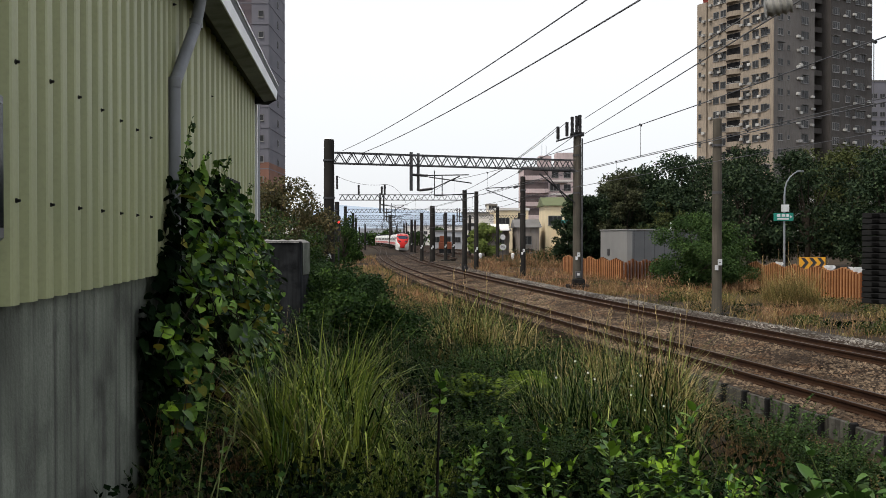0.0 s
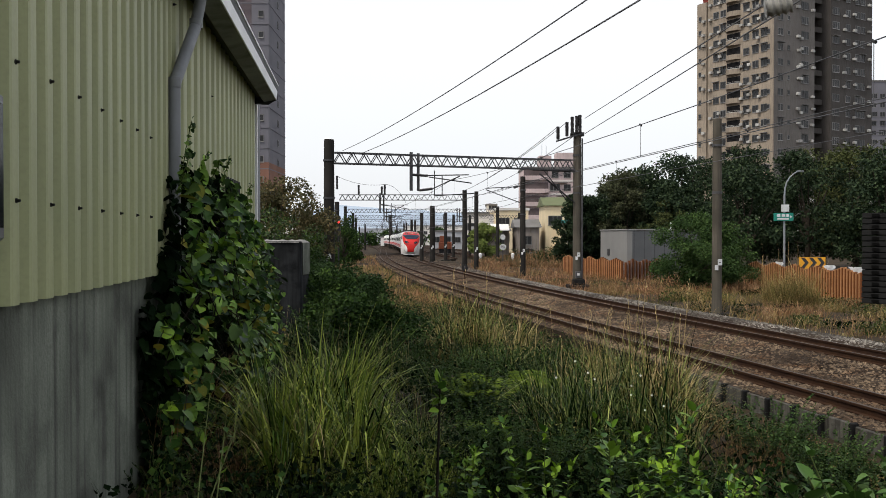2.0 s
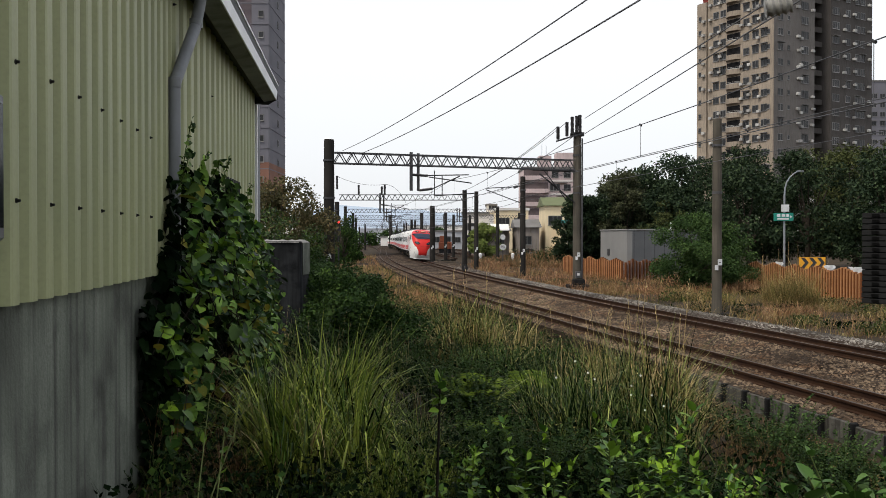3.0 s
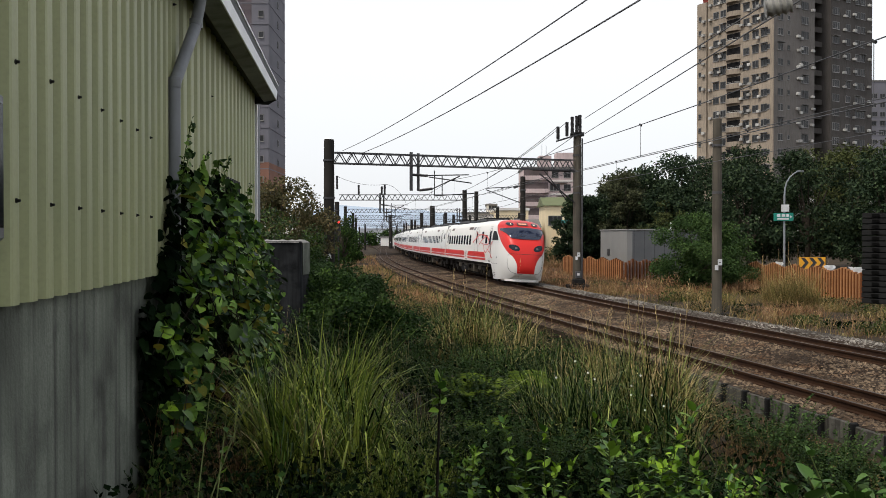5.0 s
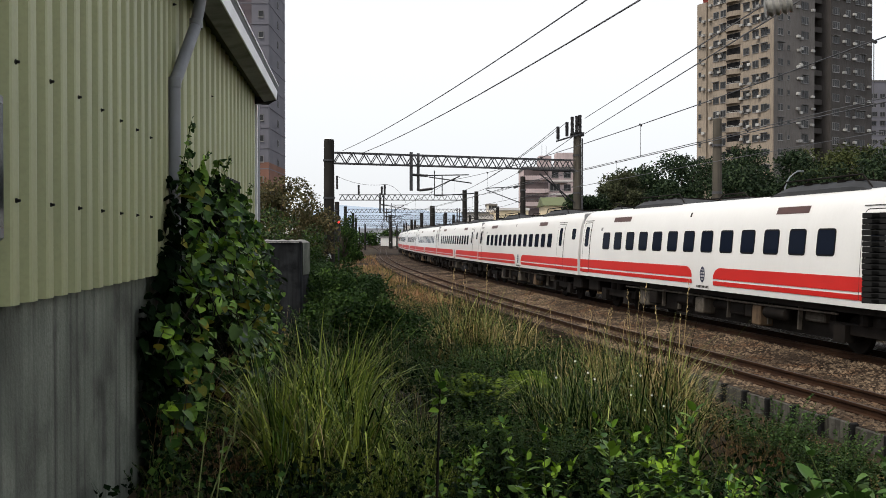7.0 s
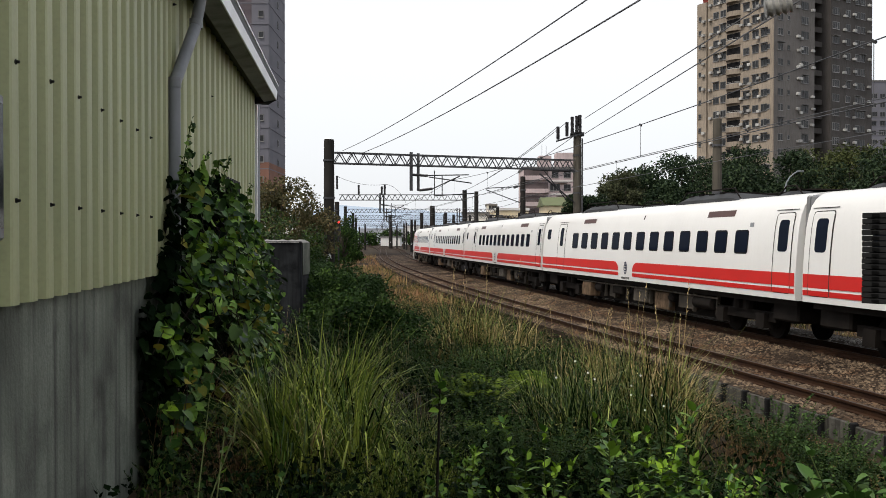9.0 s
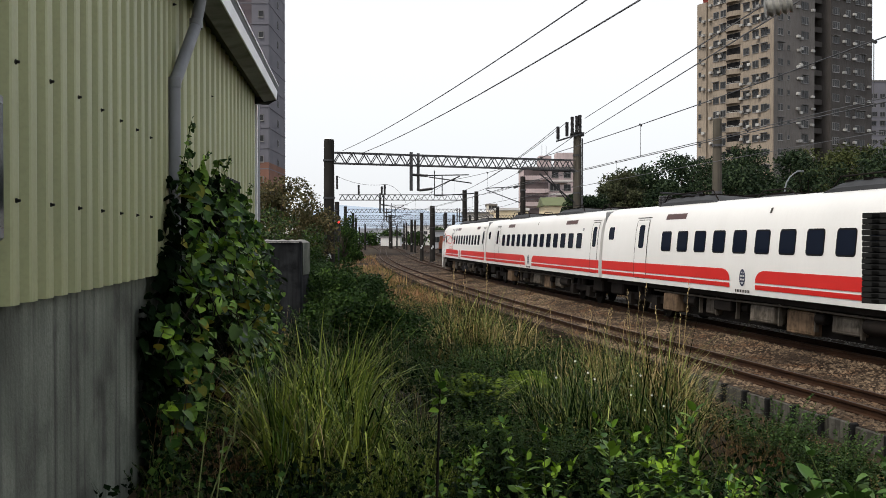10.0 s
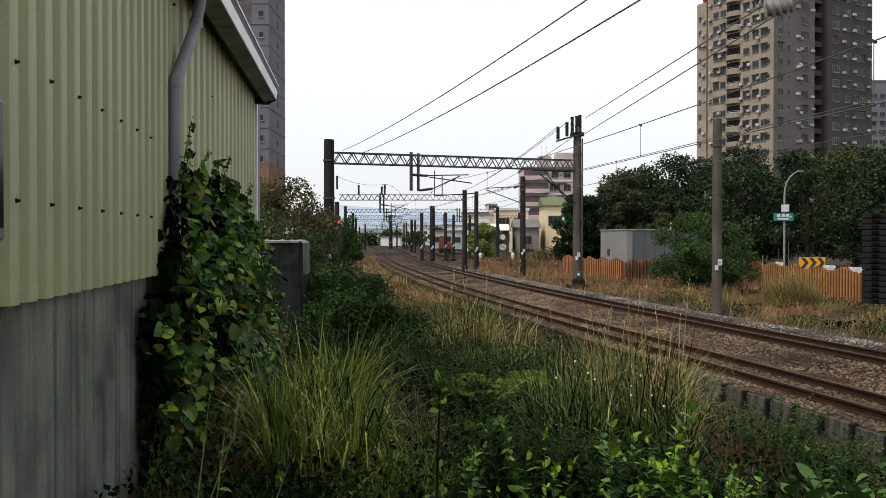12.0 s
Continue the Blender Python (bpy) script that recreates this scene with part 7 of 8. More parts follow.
def wheelset(parent, x):
    bogie = part("bogie", Mesh().box(x - 1.6, x + 1.6, -1.02, -0.86, 0.42, 0.66).box(x - 1.6, x + 1.6, 0.86, 1.02, 0.42, 0.66).box(x - 0.3, x + 0.3, -1.0, 1.0, 0.5, 0.9)
                 .box(x - 1.25, x - 0.85, -1.14, -0.9, 0.25, 0.62).box(x + 0.85, x + 1.25, -1.14, -0.9, 0.25, 0.62).box(x - 1.25, x - 0.85, 0.9, 1.14, 0.25, 0.62).box(x + 0.85, x + 1.25, 0.9, 1.14, 0.25, 0.62)
                 .tube([(x - 0.25, -1.0, 0.66), (x - 0.25, -1.0, 1.0)], 0.16, 10).tube([(x + 0.3, -1.0, 0.66), (x + 0.3, -1.0, 1.0)], 0.16, 10)
                 .tube([(x - 0.25, 1.0, 0.66), (x - 0.25, 1.0, 1.0)], 0.16, 10).tube([(x + 0.3, 1.0, 0.66), (x + 0.3, 1.0, 1.0)], 0.16, 10), TUNDER, parent)
    for dx in (-1.05, 1.05):
        for y in (-0.6, 0.6):
            part("wheel", Mesh().tube([(x + dx, y - 0.06, 0.43), (x + dx, y + 0.06, 0.43)], 0.43, 20).tube([(x + dx, y - 0.09, 0.43), (x + dx, y + 0.09, 0.43)], 0.2, 12), TUNDER, bogie)


def underframe(t, xa, xb, seed):
    """Sill, a dark core for the shade below, a crowd of dirty equipment boxes, air tanks, pipes and hangers, and the
    bogies.
    """
    rng = random.Random(seed)
    # second box: added core that shuts out daylight and reads as shade
    part("underframe", Mesh().box(xa, xb, -1.25, 1.25, 0.9, 1.06).box(-5.4, 5.2, -0.8, 0.8, 0.25, 0.9), TUNDER, t)
    for sgn in (-1, 1):
        x = -5.2
        while x < 5.0:
            kind = rng.random()
            w, h, d = rng.uniform(0.3, 1.15), rng.uniform(0.3, 0.68), rng.uniform(0.92, 1.24)
            y0, y1 = sorted((sgn * 0.5, sgn * d))
            if kind < 0.22:
                r_ = rng.uniform(0.13, 0.19)
                part("air_tank", Mesh().tube([(x, sgn * d * 0.9, 0.66), (x + 0.03, sgn * d * 0.9, 0.66), (x + w, sgn * d * 0.9, 0.66), (x + w + 0.03, sgn * d * 0.9, 0.66)], [r_ * 0.7, r_, r_, r_ * 0.7], 12), TUNDER, t, smooth=True)
            else:
                m_ = TBOX if kind < 0.62 else (TRUSTY if kind < 0.78 else TUNDER)
                bx = part("equipment_box", Mesh().box(x, x + w, y0, y1, 0.88 - h, 0.80), m_, t, bevel=0.03)
                if w > 0.55:
                    ye = sgn * (d + 0.008)
                    part("cover", Mesh().box(x + 0.06, x + w - 0.06, min(ye, ye - sgn * 0.02), max(ye, ye - sgn * 0.02), 0.88 - h + 0.07, 0.74), m_, bx, bevel=0.01)
            if rng.random() < 0.6:
                xh = x + w + 0.06
                part("hanger", Mesh().box(xh, xh + 0.05, min(sgn * 0.95, sgn * 1.05), max(sgn * 0.95, sgn * 1.05), 0.35, 0.92), TBOX, t)
            x += w + rng.uniform(0.08, 0.4)
        part("pipe", Mesh().tube([(-6.0, sgn * 1.16, 0.84), (-2.0, sgn * 1.16, 0.82), (1.5, sgn * 1.16, 0.85), (6.0, sgn * 1.16, 0.83)], 0.025, 6), TBOX, t)
    for x in (-7.1, 7.1):
        wheelset(t, x)
    for x in ((-9.3, 9.3) if xb > 9 else (-9.3,)):
        part("end_gear", Mesh().box(x - 0.55, x + 0.55, -1.15, 1.15, 0.5, 0.95), TUNDER, t, bevel=0.05)


def pod(t, x0, x1, h=0.28, w=0.95):
    """A long low roof unit with sloping ends."""
    b = Mesh()
    secs = [(x0, 0.02), (x0 + 0.5, 0.8), (x0 + 0.9, 1.0), (x1 - 0.9, 1.0), (x1 - 0.5, 0.8), (x1, 0.02)]
    b.grid([[(x, -w, 3.44), (x, -w, 3.46 + h * k * 0.55), (x, -w * 0.75, 3.50 + h * k), (x, w * 0.75, 3.50 + h * k), (x, w, 3.46 + h * k * 0.55), (x, w, 3.44)] for x, k in secs])
    p = part("roof_unit", b, TROOF, t, smooth=True)
    for y_ in (-w * 0.86, w * 0.86):
        part("pod_rail", Mesh().tube([(x0 + 0.3, y_, 3.54), (x0 + 0.7, y_, 3.6 + h), (x1 - 0.7, y_, 3.6 + h), (x1 - 0.3, y_, 3.54)], 0.02, 5), TUNDER, p)
    for i in range(5):
        xx = x0 + 0.9 + i * (x1 - x0 - 1.8) / 4
        part("hatch", Mesh().box(xx - 0.14, xx + 0.14, -w * 0.8, w * 0.8, 3.48 + h, 3.515 + h + 0.02 * (i % 2)), TUNDER, p)
    for i in range(3):
        xx = x0 + 1.2 + i * (x1 - x0 - 2.4) / 2
        part("grille", Mesh().tube([(xx, 0, 3.5 + h), (xx, 0, 3.53 + h)], 0.42, 14), TUNDER, p)


def door(t, x0, x1, sgn, win=True):
    d = part("door", patch(x0, x1, 1.2, 3.05, sgn, 0.009, 0.09), TW, t)
    part("door_seam", patch(x0 - 0.022, x1 + 0.022, 1.175, 3.075, sgn, 0.005, 0.1), TDARK, t)
    c = (x0 + x1) / 2
    part("pane", patch(c - 0.21, c + 0.21, 2.15, 2.90, sgn, 0.014, 0.09), TGLASS, d)
    part("door_edge", patch(x0 - 0.014, x0 + 0.012, 1.2, 2.98, sgn, 0.015), TDARK, d)
    part("door_edge", patch(x1 - 0.006, x1 + 0.008, 1.2, 2.98, sgn, 0.015), TDARK, d)
    part("drip_rail", patch(x0 - 0.1, x1 + 0.1, 3.13, 3.15, sgn, 0.02), TDARK, t)


def stripes(t, x0, x1, sgn, round0=False, round1=False, slant1=False):
    """Broad and thin red bands; one end may be rounded off at the top."""
    b = Mesh()
    rows = []
    for z in (1.36, 1.45, 1.54, 1.60, 1.635, 1.655, 1.665):
        q = max(0.0, (z - 1.40) / 0.265)
        ins = 0.42 * (1 - math.sqrt(max(0.0, 1 - q * q)))
        row = [(x0 + (ins if round0 else 0), sgn * (side_y(z) + 0.0125), z), (x1 - (ins if round1 else 0) - (0.09 + (z - 1.36) * 1.1 if slant1 else 0), sgn * (side_y(z) + 0.0125), z)]
        rows.append(row if sgn < 0 else row[::-1])
    part("red_band", b.grid(rows), TR, t)
    part("red_band", patch(x0, x1, 1.19, 1.305, sgn, 0.0125), TR, t)


def emblem(t, x, sgn):
    ring, n = Mesh(), 24
    o_ = [(x + 0.145 * math.cos(a) * f, 1.46 + 0.22 * math.sin(a) * f) for f in (1.0, 0.74) for a in [2 * math.pi * i / n for i in range(n)]]
    pts = [(px_, sgn * (side_y(pz_) + 0.007), pz_) for px_, pz_ in o_]
    ring.add(pts, [(i, (i + 1) % n, n + (i + 1) % n, n + i) for i in range(n)])
    e_ = part("emblem", ring, TBLUE, t, "dark blue oval railway emblem")
    part("bar", patch(x - 0.016, x + 0.016, 1.27, 1.65, sgn, 0.0075), TBLUE, e_)
    for dz in (0.09, 0.0, -0.09):
        part("bar", patch(x - 0.10, x + 0.10, 1.46 + dz - 0.022, 1.46 + dz + 0.022, sgn, 0.007), TBLUE, e_)
    for k in range(9):
        part("writing", patch(x - 0.36 + 0.082 * k, x - 0.302 + 0.082 * k, 1.085, 1.155, sgn, 0.006), TDARK, t)


def gangway(t, x, d):
    part("gangway", Mesh().box(min(x, x + d), max(x, x + d), -1.28, 1.28, 1.05, 3.45), TGREY, t, "grey car-end shroud", bevel=0.04)
    part("bellows", Mesh().box(min(x, x + d * 1.25), max(x, x + d * 1.25), -0.7, 0.7, 1.1, 3.2), TUNDER, t)


def hull(sections):
    b = Mesh()
    b.grid(sections)
    n = len(sections[0])
    k = len(b.v)
    b.f += [tuple(range(n)), tuple(range(k - n, k))[::-1]] + [(i * n + n - 1, i * n, (i + 1) * n, (i + 1) * n + n - 1) for i in range(len(sections) - 1)]
    b.m += [0] * (1 + len(sections))
    return b


def ring_of(x, scale_y=1.0, top=3.62, bottom=1.04, skirt=None, tuck=0.05):
    pts = []
    base = skirt if skirt is not None else bottom
    f = (top - 1.04) / (3.62 - 1.04)
    half = [(y * scale_y, 1.04 + (z - 1.04) * f) for y, z in zip(SIDE_Y, SIDE_Z)]
    half = [(half[0][0] * (1 - tuck), base), (half[0][0] * (1 - tuck * 0.3), base + (half[0][1] - base) * 0.35)] + half
    pts = [(x, y, z) for y, z in half] + [(x, -y, z) for y, z in half[::-1][1:]]
    return pts


def mid_car(nwin, first, door_a, door_b, mid):
    """A saloon car: number of windows and the first one's place, centres of the two doors, and the emblem's place."""
    t = thing("train_car", "white express passenger car with red bands and dark windows", "train car", group="train cars")
    part("body", hull([ring_of(x) for x in (-10.13, -10.03, 10.03, 10.13)]), TW, t, smooth=True)
    underframe(t, -9.95, 9.95, 5)
    for sgn in (-1, 1):
        wme = window_of(sgn)
        for k in range(nwin):
            part("window", wme, None, t, m=Matrix.Translation((first - 1.108 * k, 0, 0)))
        door(t, door_a - 0.38, door_a + 0.38, sgn)
        door(t, door_b - 0.48, door_b + 0.48, sgn)
        part("end_window", patch(-9.6, -9.1, 2.42, 2.86, sgn, 0.006, 0.08), TGLASS, t)
        part("display", patch(5.45, 7.0, 3.04, 3.21, sgn, 0.006), TVENT, t)
        part("display", patch(-5.02, -3.65, 3.04, 3.21, sgn, 0.006), TVENT, t)
        part("side_lamp", patch(0.9, 1.0, 3.08, 3.22, sgn, 0.008), TDARK, t)
        stripes(t, mid + 0.64, 10.1, sgn, round0=True)
        stripes(t, -10.1, mid - 0.64, sgn, round1=True)
        emblem(t, mid, sgn)
        part("small_notice", patch(7.9, 8.1, 2.75, 2.86, sgn, 0.006), TGREY, t)
    pod(t, 2.2, 6.6)
    pod(t, -6.8, -2.4)
    pod(t, 7.6, 9.4, 0.2, 0.8)
    pod(t, -1.4, 1.2, 0.16, 0.7)
    gangway(t, 10.13, 0.11)
    gangway(t, -10.13, -0.11)
    return t


def folded_pantograph(t, x):
    part("pantograph", Mesh().box(x - 0.9, x + 0.9, -0.6, 0.6, 3.66, 3.74).tube([(x - 0.9, 0, 3.78), (x + 0.9, 0, 3.9), (x - 0.8, 0, 3.98)], 0.035, 6)
         .tube([(x - 0.8, -0.8, 4.0), (x - 0.8, 0.8, 4.0)], 0.03, 6).tube([(x - 0.6, -0.8, 3.98), (x - 0.6, 0.8, 3.98)], 0.03, 6), BLACK, t)
    for dx in (-1.6, -1.3, -1.0, 1.2):
        part("insulator", insulator(Mesh(), (x + dx, -0.4, 3.55), (x + dx, -0.4, 3.95), 0.09, 5), INSUL, t)


# nose: roof line, half width and skirt by distance back from the tip
TIP = 10.65
NOSE_D = [-0.015, 0.0, 0.05, 0.15, 0.3, 0.5, 0.75, 1.05, 1.4, 1.8, 2.3, 2.9, 3.6]
NOSE_T = [1.25, 1.52, 1.76, 2.04, 2.30, 2.55, 2.80, 3.04, 3.25, 3.42, 3.54, 3.60, 3.62]
NOSE_W = [0.12, 0.38, 0.55, 0.74, 0.91, 1.03, 1.13, 1.22, 1.295, 1.355, 1.405, 1.435, 1.44]


def nose_ring(x):
    d = TIP - x
    sk = float(np.interp(d, [-0.015, 0, 0.05, 0.15, 0.4, 0.8, 2.35, 2.9, 3.1], [1.0, 0.86, 0.70, 0.56, 0.40, 0.24, 0.22, 0.95, 1.04]))
    return ring_of(x, float(np.interp(d, NOSE_D, NOSE_W)) / 1.44, float(np.interp(d, NOSE_D, NOSE_T)), skirt=sk, tuck=float(np.interp(d, [0, 0.8, 1.6], [0.34, 0.22, 0.04])))


def nose_w(x):
    return float(np.interp(TIP - x, NOSE_D, NOSE_W))


def nose_y(x, z):
    """Half width of the cab at a height."""
    f = (float(np.interp(TIP - x, NOSE_D, NOSE_T)) - 1.04) / 2.58
    return side_y(1.04 + (z - 1.04) / f) * nose_w(x) / 1.44 + 0.003


def nose_x(y, z):
    """Where the front surface lies for a point of the front view."""
    for d in np.arange(-0.014, 4, 0.01):
        top = float(np.interp(d, NOSE_D, NOSE_T))
        f = (top - 1.04) / 2.58
        zz = 1.04 + (z - 1.04) / f
        if zz < 3.62 and abs(y) <= side_y(max(zz, 1.04)) * float(np.interp(d, NOSE_D, NOSE_W)) / 1.44:
            return TIP - d
    return TIP - 4


def nose_material():
    """White with a red face that narrows towards the coupler; the shape is painted by height and width."""
    m = TW.copy()
    m.name = "train_nose_paint"
    n, l = m.node_tree.nodes, m.node_tree.links
    bsdf = n["Principled BSDF"]
    bsdf.inputs["Roughness"].default_value, bsdf.inputs["Coat Weight"].default_value = 0.42, 0.05
    white = bsdf.inputs["Base Color"].links[0].from_socket
    tc, sp_, ab, cv = n.new("ShaderNodeTexCoord"), n.new("ShaderNodeSeparateXYZ"), n.new("ShaderNodeMath"), n.new("ShaderNodeFloatCurve")
    ab.operation = "ABSOLUTE"
    l.new(tc.outputs["Object"], sp_.inputs[0])
    l.new(sp_.outputs["Y"], ab.inputs[0])
    zs = n.new("ShaderNodeMath")
    zs.operation, zs.inputs[1].default_value = "MULTIPLY", 0.25
    l.new(sp_.outputs["Z"], zs.inputs[0])
    l.new(zs.outputs[0], cv.inputs["Value"])
    c = cv.mapping.curves[0]
    pts = [(0.0, 0.23), (0.17, 0.235), (0.25, 0.25), (0.30, 0.275), (0.35, 0.325), (0.39, 0.39), (0.413, 0.46), (0.417, 0.8), (1.0, 0.8)]
    c.points[0].location, c.points[1].location = pts[0], pts[-1]
    for p in pts[1:-1]:
        c.points.new(*p)
    for p in c.points:
        p.handle_type = "VECTOR"
    cv.mapping.update()

    def op(kind, a_, b_):
        q = n.new("ShaderNodeMath")
        q.operation = kind
        for i, s_ in enumerate((a_, b_)):
            if isinstance(s_, float):
                q.inputs[i].default_value = s_
            else:
                l.new(s_, q.inputs[i])
        return q.outputs[0]
    wide = op("MULTIPLY", cv.outputs[0], 2.0)
    mask = op("MULTIPLY", op("LESS_THAN", ab.outputs[0], wide), op("GREATER_THAN", sp_.outputs["Z"], 0.62))
    edge = op("ADD", 7.74, op("MULTIPLY", op("SUBTRACT", 3.62, sp_.outputs["Z"]), 1.33))
    mask = op("MULTIPLY", mask, op("GREATER_THAN", sp_.outputs["X"], op("MINIMUM", edge, 10.34)))
    x = n.new("ShaderNodeMix")
    x.data_type = "RGBA"
    l.new(mask, x.inputs[0])
    l.new(white, x.inputs[6])
    x.inputs[7].default_value = (0.58, 0.022, 0.018, 1)
    l.new(x.outputs[2], bsdf.inputs["Base Color"])
    return m


TNOSE = nose_material()


def front_patch(ys, zs, shape, outw):
    """A panel on the nose, given in the front view; shape(u, v) gives y, z for u, v in 0..1."""
    b = Mesh()
    rows = []
    for j in range(zs):
        row = []
        for i in range(ys):
            y, z = shape(i / (ys - 1), j / (zs - 1))
            row.append((nose_x(y, z) + outw, y, z + outw * 0.7))
        rows.append(row)
    return b.grid(rows)


def swoosh(t, sgn, x_of):
    """Red brush strokes of the operator's mark as plain shapes; x_of maps the metres along the mark to the car."""
    strokes = ([(0.62, 2.96, .02), (1.25, 2.83, .03), (1.83, 2.67, .06), (2.85, 2.70, .06), (3.9, 2.67, .07), (4.85, 2.55, .10), (5.32, 2.39, .12), (5.47, 2.28, .11), (5.3, 2.17, .09), (4.95, 2.12, .05), (4.2, 2.12, .04), (3.4, 2.15, .05), (2.9, 2.21, .05), (2.25, 2.33, .02)],
               [(0.05, 2.20, .12), (0.35, 2.31, .08), (1.1, 2.48, .08), (1.75, 2.64, .07)],
               [(4.7, 2.66, .03), (3.9, 2.52, .05), (2.95, 2.33, .07), (2.35, 2.12, .06), (2.0, 1.93, .02)],
               [(3.65, 2.13, .04), (3.85, 2.03, .07), (3.95, 1.86, .07), (4.3, 1.69, .08), (4.6, 1.64, .07), (4.95, 1.74, .05), (5.5, 1.95, .04), (6.02, 2.14, .035), (6.55, 2.33, .03)],
               [(6.58, 2.33, .03), (6.22, 2.13, .05), (5.98, 1.9, .06), (5.96, 1.67, .07), (6.15, 1.48, .08), (6.42, 1.38, .07), (6.62, 1.37, .03)],
               [(4.62, 1.90, .02), (5.1, 1.82, .04), (5.65, 1.71, .06), (5.9, 1.67, .06)])
    for st in strokes:
        st = np.array(st)
        k = np.linspace(0, len(st) - 1, 6 * len(st))
        u, z, w = (np.interp(k, range(len(st)), st[:, i]) for i in range(3))
        ker = np.array([1, 2, 3, 2, 1]) / 9
        u, z = [np.concatenate([q[:2], np.convolve(q, ker, "valid"), q[-2:]]) for q in (u, z)]
        x = np.array([x_of(v_) for v_ in u])
        dx, dz = np.gradient(x), np.gradient(z)
        ln = np.hypot(dx, dz) + 1e-6
        ax, az = -dz / ln * w / 2, dx / ln * w / 2
        r1 = [(a_, sgn * (side_y(c_) + 0.017), c_) for a_, c_ in zip(x + ax, z + az)]
        r2 = [(a_, sgn * (side_y(c_) + 0.017), c_) for a_, c_ in zip(x - ax, z - az)]
        part("red_stroke", Mesh().grid([r1, r2]), TR, t)


def end_car(nwin, label, shift=0.0):
    t = thing("train_car", label, "train car", group="train cars")
    xs_ = [-10.75, -10.6, 7.0] + [TIP - d for d in (3.4, 3.1, 2.9, 2.6, 2.35, 2.1, 1.8, 1.55, 1.3, 1.05, 0.85, 0.65, 0.5, 0.38, 0.27, 0.18, 0.1, 0.04, 0.0, -0.015)]
    part("body", hull([nose_ring(x) for x in xs_]), TNOSE, t, "white body with a red raked nose", smooth=True)
    underframe(t, -10.7, 8.0, 9)
    for sgn in (-1, 1):
        wme = window_of(sgn)
        for k in range(nwin):
            part("window", wme, None, t, m=Matrix.Translation((0.40 + shift + 1.13 * (nwin - 9) - 1.13 * k, 0, 0)))
        door(t, -10.1 - shift, -9.15 - 1.8 * shift, sgn)
        door(t, 2.38, 3.4, sgn)
        door(t, 7.02, 7.6, sgn)
        part("cab_window", patch(5.8, 6.42, 2.18, 2.67, sgn, 0.006, 0.05), TGLASS, t)
        if sgn < 0:
            part("cab_window", patch(4.5, 5.08, 2.46, 2.88, sgn, 0.006, 0.05), TGLASS, t)
        # raked cab side window
        q = Mesh()
        rows = []
        for z, xa, xb in ((2.38, 7.9, 9.05), (2.41, 7.9, 9.07), (2.6, 7.93, 8.95), (2.8, 7.96, 8.68), (2.86, 7.98, 8.56), (2.90, 8.03, 8.45)):
            row = []
            for i in range(6):
                x = xa + (xb - xa) * i / 5
                row.append((x, sgn * (nose_y(x, z) + 0.009), z))
            rows.append(row if sgn < 0 else row[::-1])
        part("cab_side_window", q.grid(rows), TCAB, t)
        part("display", patch(-0.6, 0.9, 3.04, 3.21, sgn, 0.006), TVENT, t)
        part("display", patch(-8.3, -7.2, 3.04, 3.21, sgn, 0.006), TVENT, t)
        part("wheelchair_notice", patch(1.25, 1.5, 3.0, 3.2, sgn, 0.006), TBLUE, t)
        part("wheelchair_notice", patch(1.6, 1.85, 3.0, 3.2, sgn, 0.006), TBLUE, t)
        stripes(t, -10.7, -1.6, sgn, round1=True)
        stripes(t, -0.33, 6.15, sgn, round0=True, slant1=True)
        emblem(t, -0.95, sgn)
        if sgn > 0:
            swoosh(t, sgn, lambda u: 8.25 - u)
        else:
            swoosh(t, sgn, lambda u: 1.60 + u)
        part("step_plate", patch(7.0, 7.6, 1.14, 1.19, sgn, 0.01), TDARK, t)
        for k in range(5):
            z = 0.36 + 0.09 * k
            part("skirt_slot", Mesh().box(8.27, 8.86 - 0.09 * k, sgn * 1.337 - 0.012, sgn * 1.337 + 0.012, z, z + 0.028), TDARK, t)
        part("skirt_seam", Mesh().tube([(x, sgn * nose_y(x, 1.08), 1.08) for x in (7.75, 8.1, 8.45, 8.8, 9.1)], 0.007, 5), TDARK, t)
        part("marker_lamp", Mesh().box(8.86, 8.98, sgn * nose_y(8.92, 1.42) - 0.02, sgn * nose_y(8.92, 1.42) + 0.03, 1.37, 1.47), TREFL, t, "small grey side lamp", bevel=0.02)
    # face: windscreen, lamps, chin
    def ws(u, v):
        w_ = 2 * u - 1
        top_ = 3.13 - 0.10 * w_ * w_
        bot = 2.47 + 0.06 * w_ * w_ + 0.26 * max(0.0, abs(w_) - 0.8) / 0.2
        return w_ * (1.02 + 0.20 * (1 if v > 0.5 else 2 * v) * abs(w_)), bot + (top_ - bot) * v
    part("windscreen", front_patch(25, 9, ws, 0.034), TWIND, t, "dark wrap-round windscreen")
    part("wiper", Mesh().tube([(nose_x(0.1, 2.5) + 0.055, 0.1, 2.5), (nose_x(0.75, 2.7) + 0.065, 0.75, 2.72)], 0.014, 5), BLACK, t)
    part("wiper", Mesh().tube([(nose_x(-0.7, 2.54) + 0.055, -0.7, 2.54), (nose_x(-0.05, 2.68) + 0.065, -0.05, 2.70)], 0.014, 5), BLACK, t)

    def oval(cy, cz, hy, hz, tilt=0.0):
        def f(u, v):
            a_ = math.pi * 2 * u
            r_ = v
            return cy + hy * r_ * math.cos(a_), cz + hz * r_ * math.sin(a_) + tilt * hy * r_ * math.cos(a_)
        return f
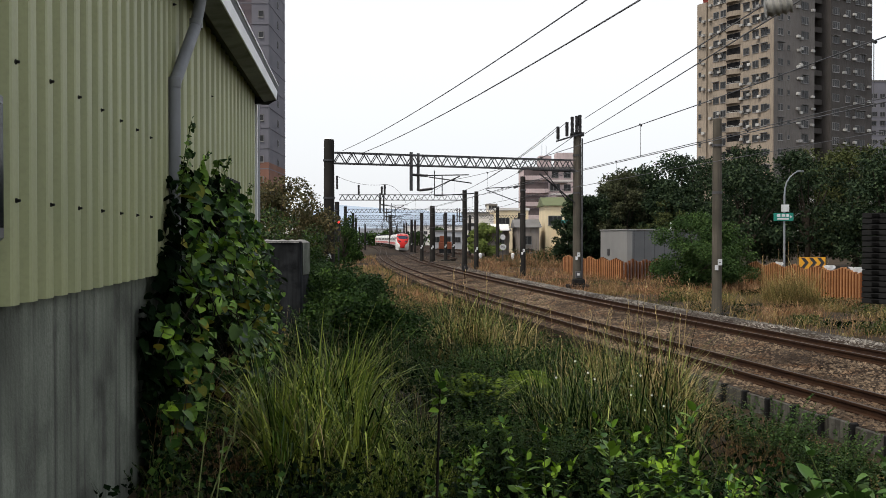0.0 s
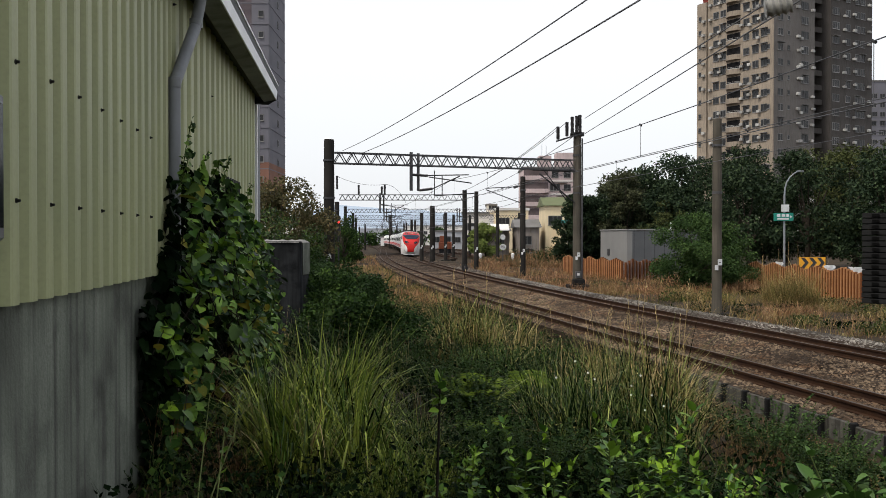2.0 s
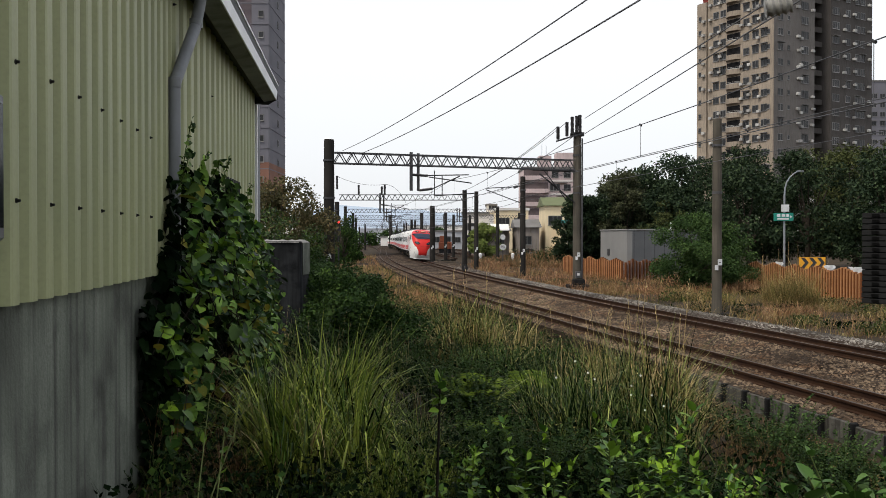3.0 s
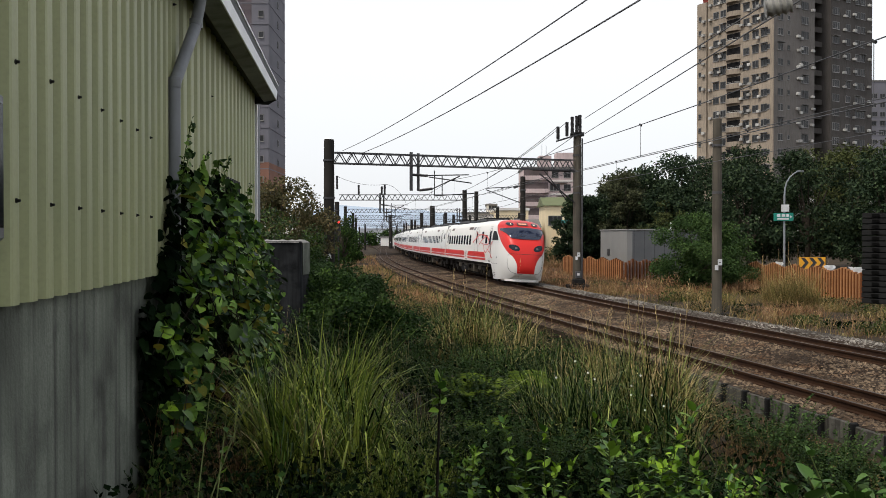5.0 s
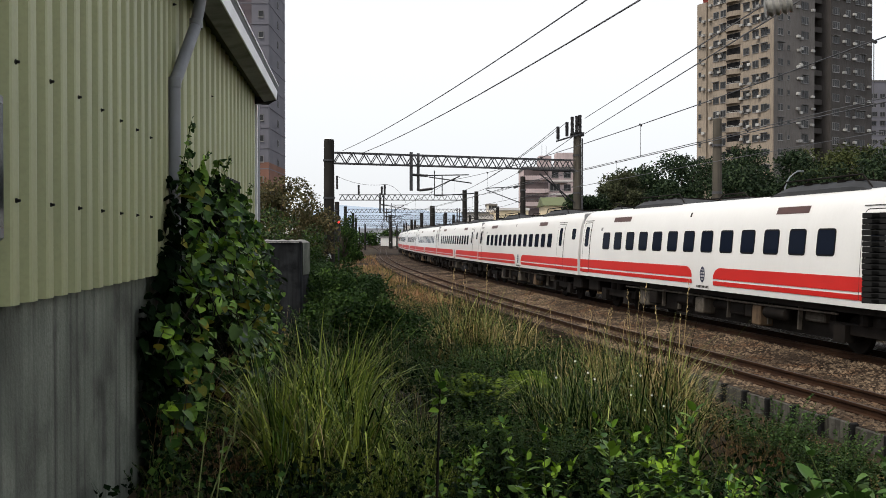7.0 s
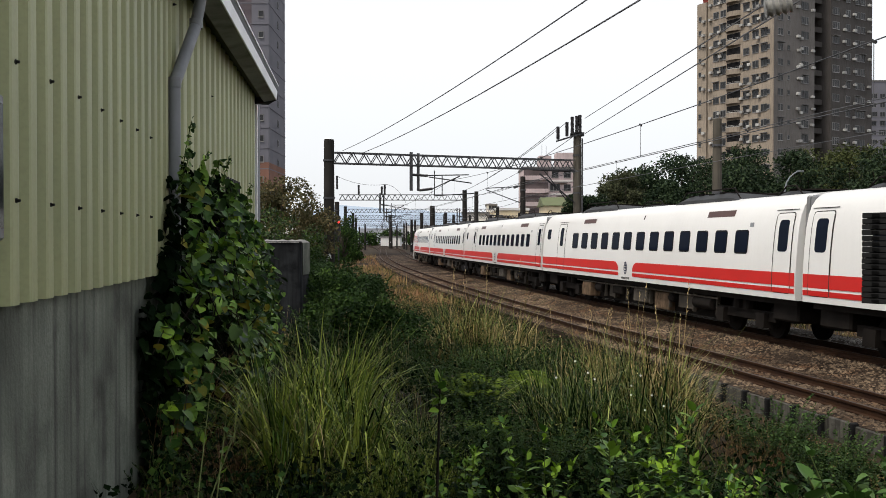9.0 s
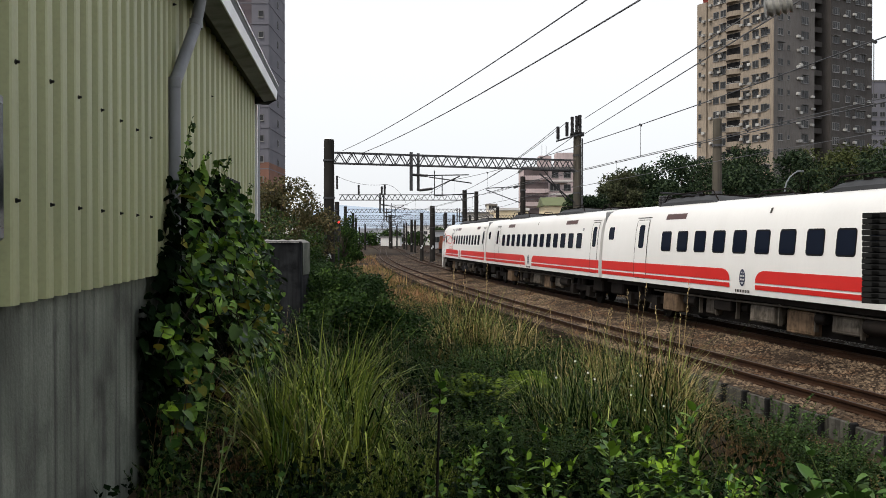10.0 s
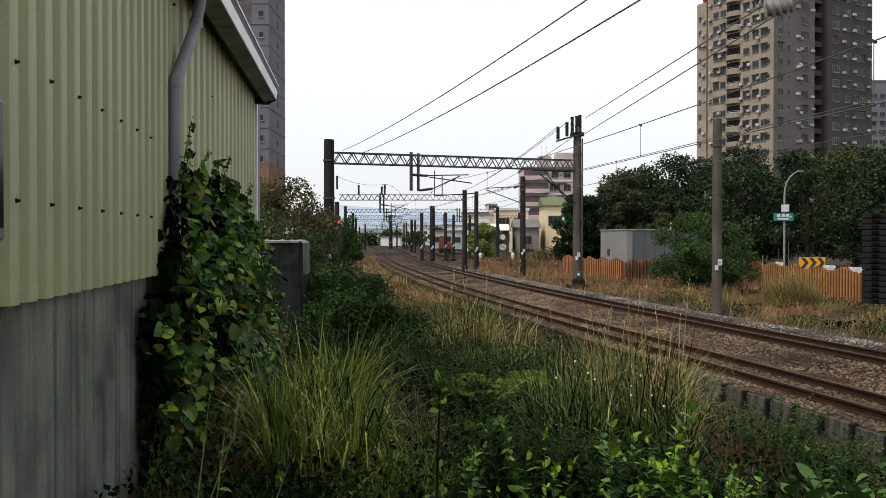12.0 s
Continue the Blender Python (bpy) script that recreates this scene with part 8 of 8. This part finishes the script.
    for s_ in (-1, 1):
        h1 = part("headlight", front_patch(17, 4, oval(s_ * 0.66, 2.00, 0.29, 0.165, s_ * 0.22), 0.014), TLENS, t, "dark oval headlight cluster")
        part("lamp", front_patch(13, 3, oval(s_ * 0.58, 1.98, 0.075, 0.06), 0.022), TREFL, h1)
        h2 = part("roof_lamp", front_patch(17, 4, oval(s_ * 0.70, 3.31, 0.21, 0.095), 0.025), TLENS, t, "dark oval roof headlight")
        part("lamp", front_patch(13, 3, oval(s_ * 0.66, 3.30, 0.05, 0.025), 0.034), TLAMP, h2)
    sg_ = part("sign_box", front_patch(9, 4, lambda u, v: ((2 * u - 1) * 0.31, 3.24 + 0.17 * v), 0.025), TVENT, t, "amber destination sign")
    part("writing", front_patch(9, 3, lambda u, v: ((2 * u - 1) * 0.22, 3.29 + 0.07 * v), 0.034), glow("amber_sign", (0.8, 0.35, 0.2), 0.2), sg_)
    part("nose_seam", front_patch(17, 2, lambda u, v: ((2 * u - 1) * 0.93, 1.655 + 0.022 * v), 0.01), TDARK, t)
    for s_ in (-1, 1):
        ring_ = [(s_ * y_, z_) for y_, z_ in ((0.90, 1.66), (0.96, 1.61), (0.985, 1.5), (0.98, 1.35), (0.96, 1.15), (0.94, 0.94), (0.87, 0.78), (0.74, 0.66), (0.5, 0.60), (0.2, 0.585))]
        part("cheek_seam", Mesh().tube([(nose_x(y_, z_) + 0.004, y_, z_) for y_, z_ in ring_], 0.008, 5), TDARK, t)
    part("step", Mesh().add([(x_, y_, z_) for z_ in (0.16, 0.30) for x_, y_ in ((9.0, -1.02), (9.75, -0.95), (10.2, -0.66), (10.3, -0.3), (10.3, 0.3), (10.2, 0.66), (9.75, 0.95), (9.0, 1.02))], [(i, (i + 1) % 8, 8 + (i + 1) % 8, 8 + i) for i in range(8)] + [tuple(range(7, -1, -1)), tuple(range(8, 16))]), TW, t, bevel=0.02)
    pod(t, -1.8, 3.2)
    pod(t, -8.6, -3.2)
    pod(t, -2.9, -2.0, 0.16, 0.7)
    gangway(t, -10.75, -0.24)
    return t


CAR_MID, CAR_END = 20.5, 21.7


def build_train():
    """Cars from the leading one to the tail; each entry: thing, distance of its centre behind the leading tip, turned round."""
    cars = [(end_car(9, "white leading car with red raked nose and red brush mark"), TIP, False)]
    plain = mid_car(13, 7.46, 9.52, -7.55, -0.15)
    kinds = [plain, None, None, mid_car(13, 7.56, 9.52, -7.50, -0.25), mid_car(12, 7.43, 9.57, -6.66, -0.08), mid_car(13, 7.58, 9.46, -7.20, -0.20)]
    for k, c_ in enumerate(kinds):
        cars.append((c_ or copy_thing(plain, Matrix.Identity(4)), CAR_END + CAR_MID * (k + 0.5), k < 3))
    for k, x in ((1, -8.4), (5, -6.0)):
        folded_pantograph(cars[k][0], x)
    cars.append((end_car(10, "white trailing car with red raked nose and red brush mark", 0.25), CAR_END * 2 - TIP + CAR_MID * 6, True))
    return cars


TRAIN = build_train()


def tip_at(t):
    """Place of the leading tip along the line."""
    q = t - 6.0
    return -4.78 - 27.962 * q - 0.0252 * q * q - 0.00254 * q ** 3 - 0.3 * max(0.0, t - 11.0) ** 3


def motions():
    for car, back, turned in TRAIN:
        rows = []
        for k in range(61):
            t = k * 0.2
            s = tip_at(t) + back
            pa, pb = line(s - 7.1, 0.0, 0.03)[0], line(s + 7.1, 0.0, 0.03)[0]
            mid = (pa + pb) / 2
            d = pa - pb if not turned else pb - pa
            roll = -CANT if not turned else CANT
            rows.append((t, Matrix.Translation(mid) @ Matrix.Rotation(math.atan2(d.y, d.x), 4, "Z") @ Matrix.Rotation(roll, 4, "X")))
        walk(car, rows)


motions()
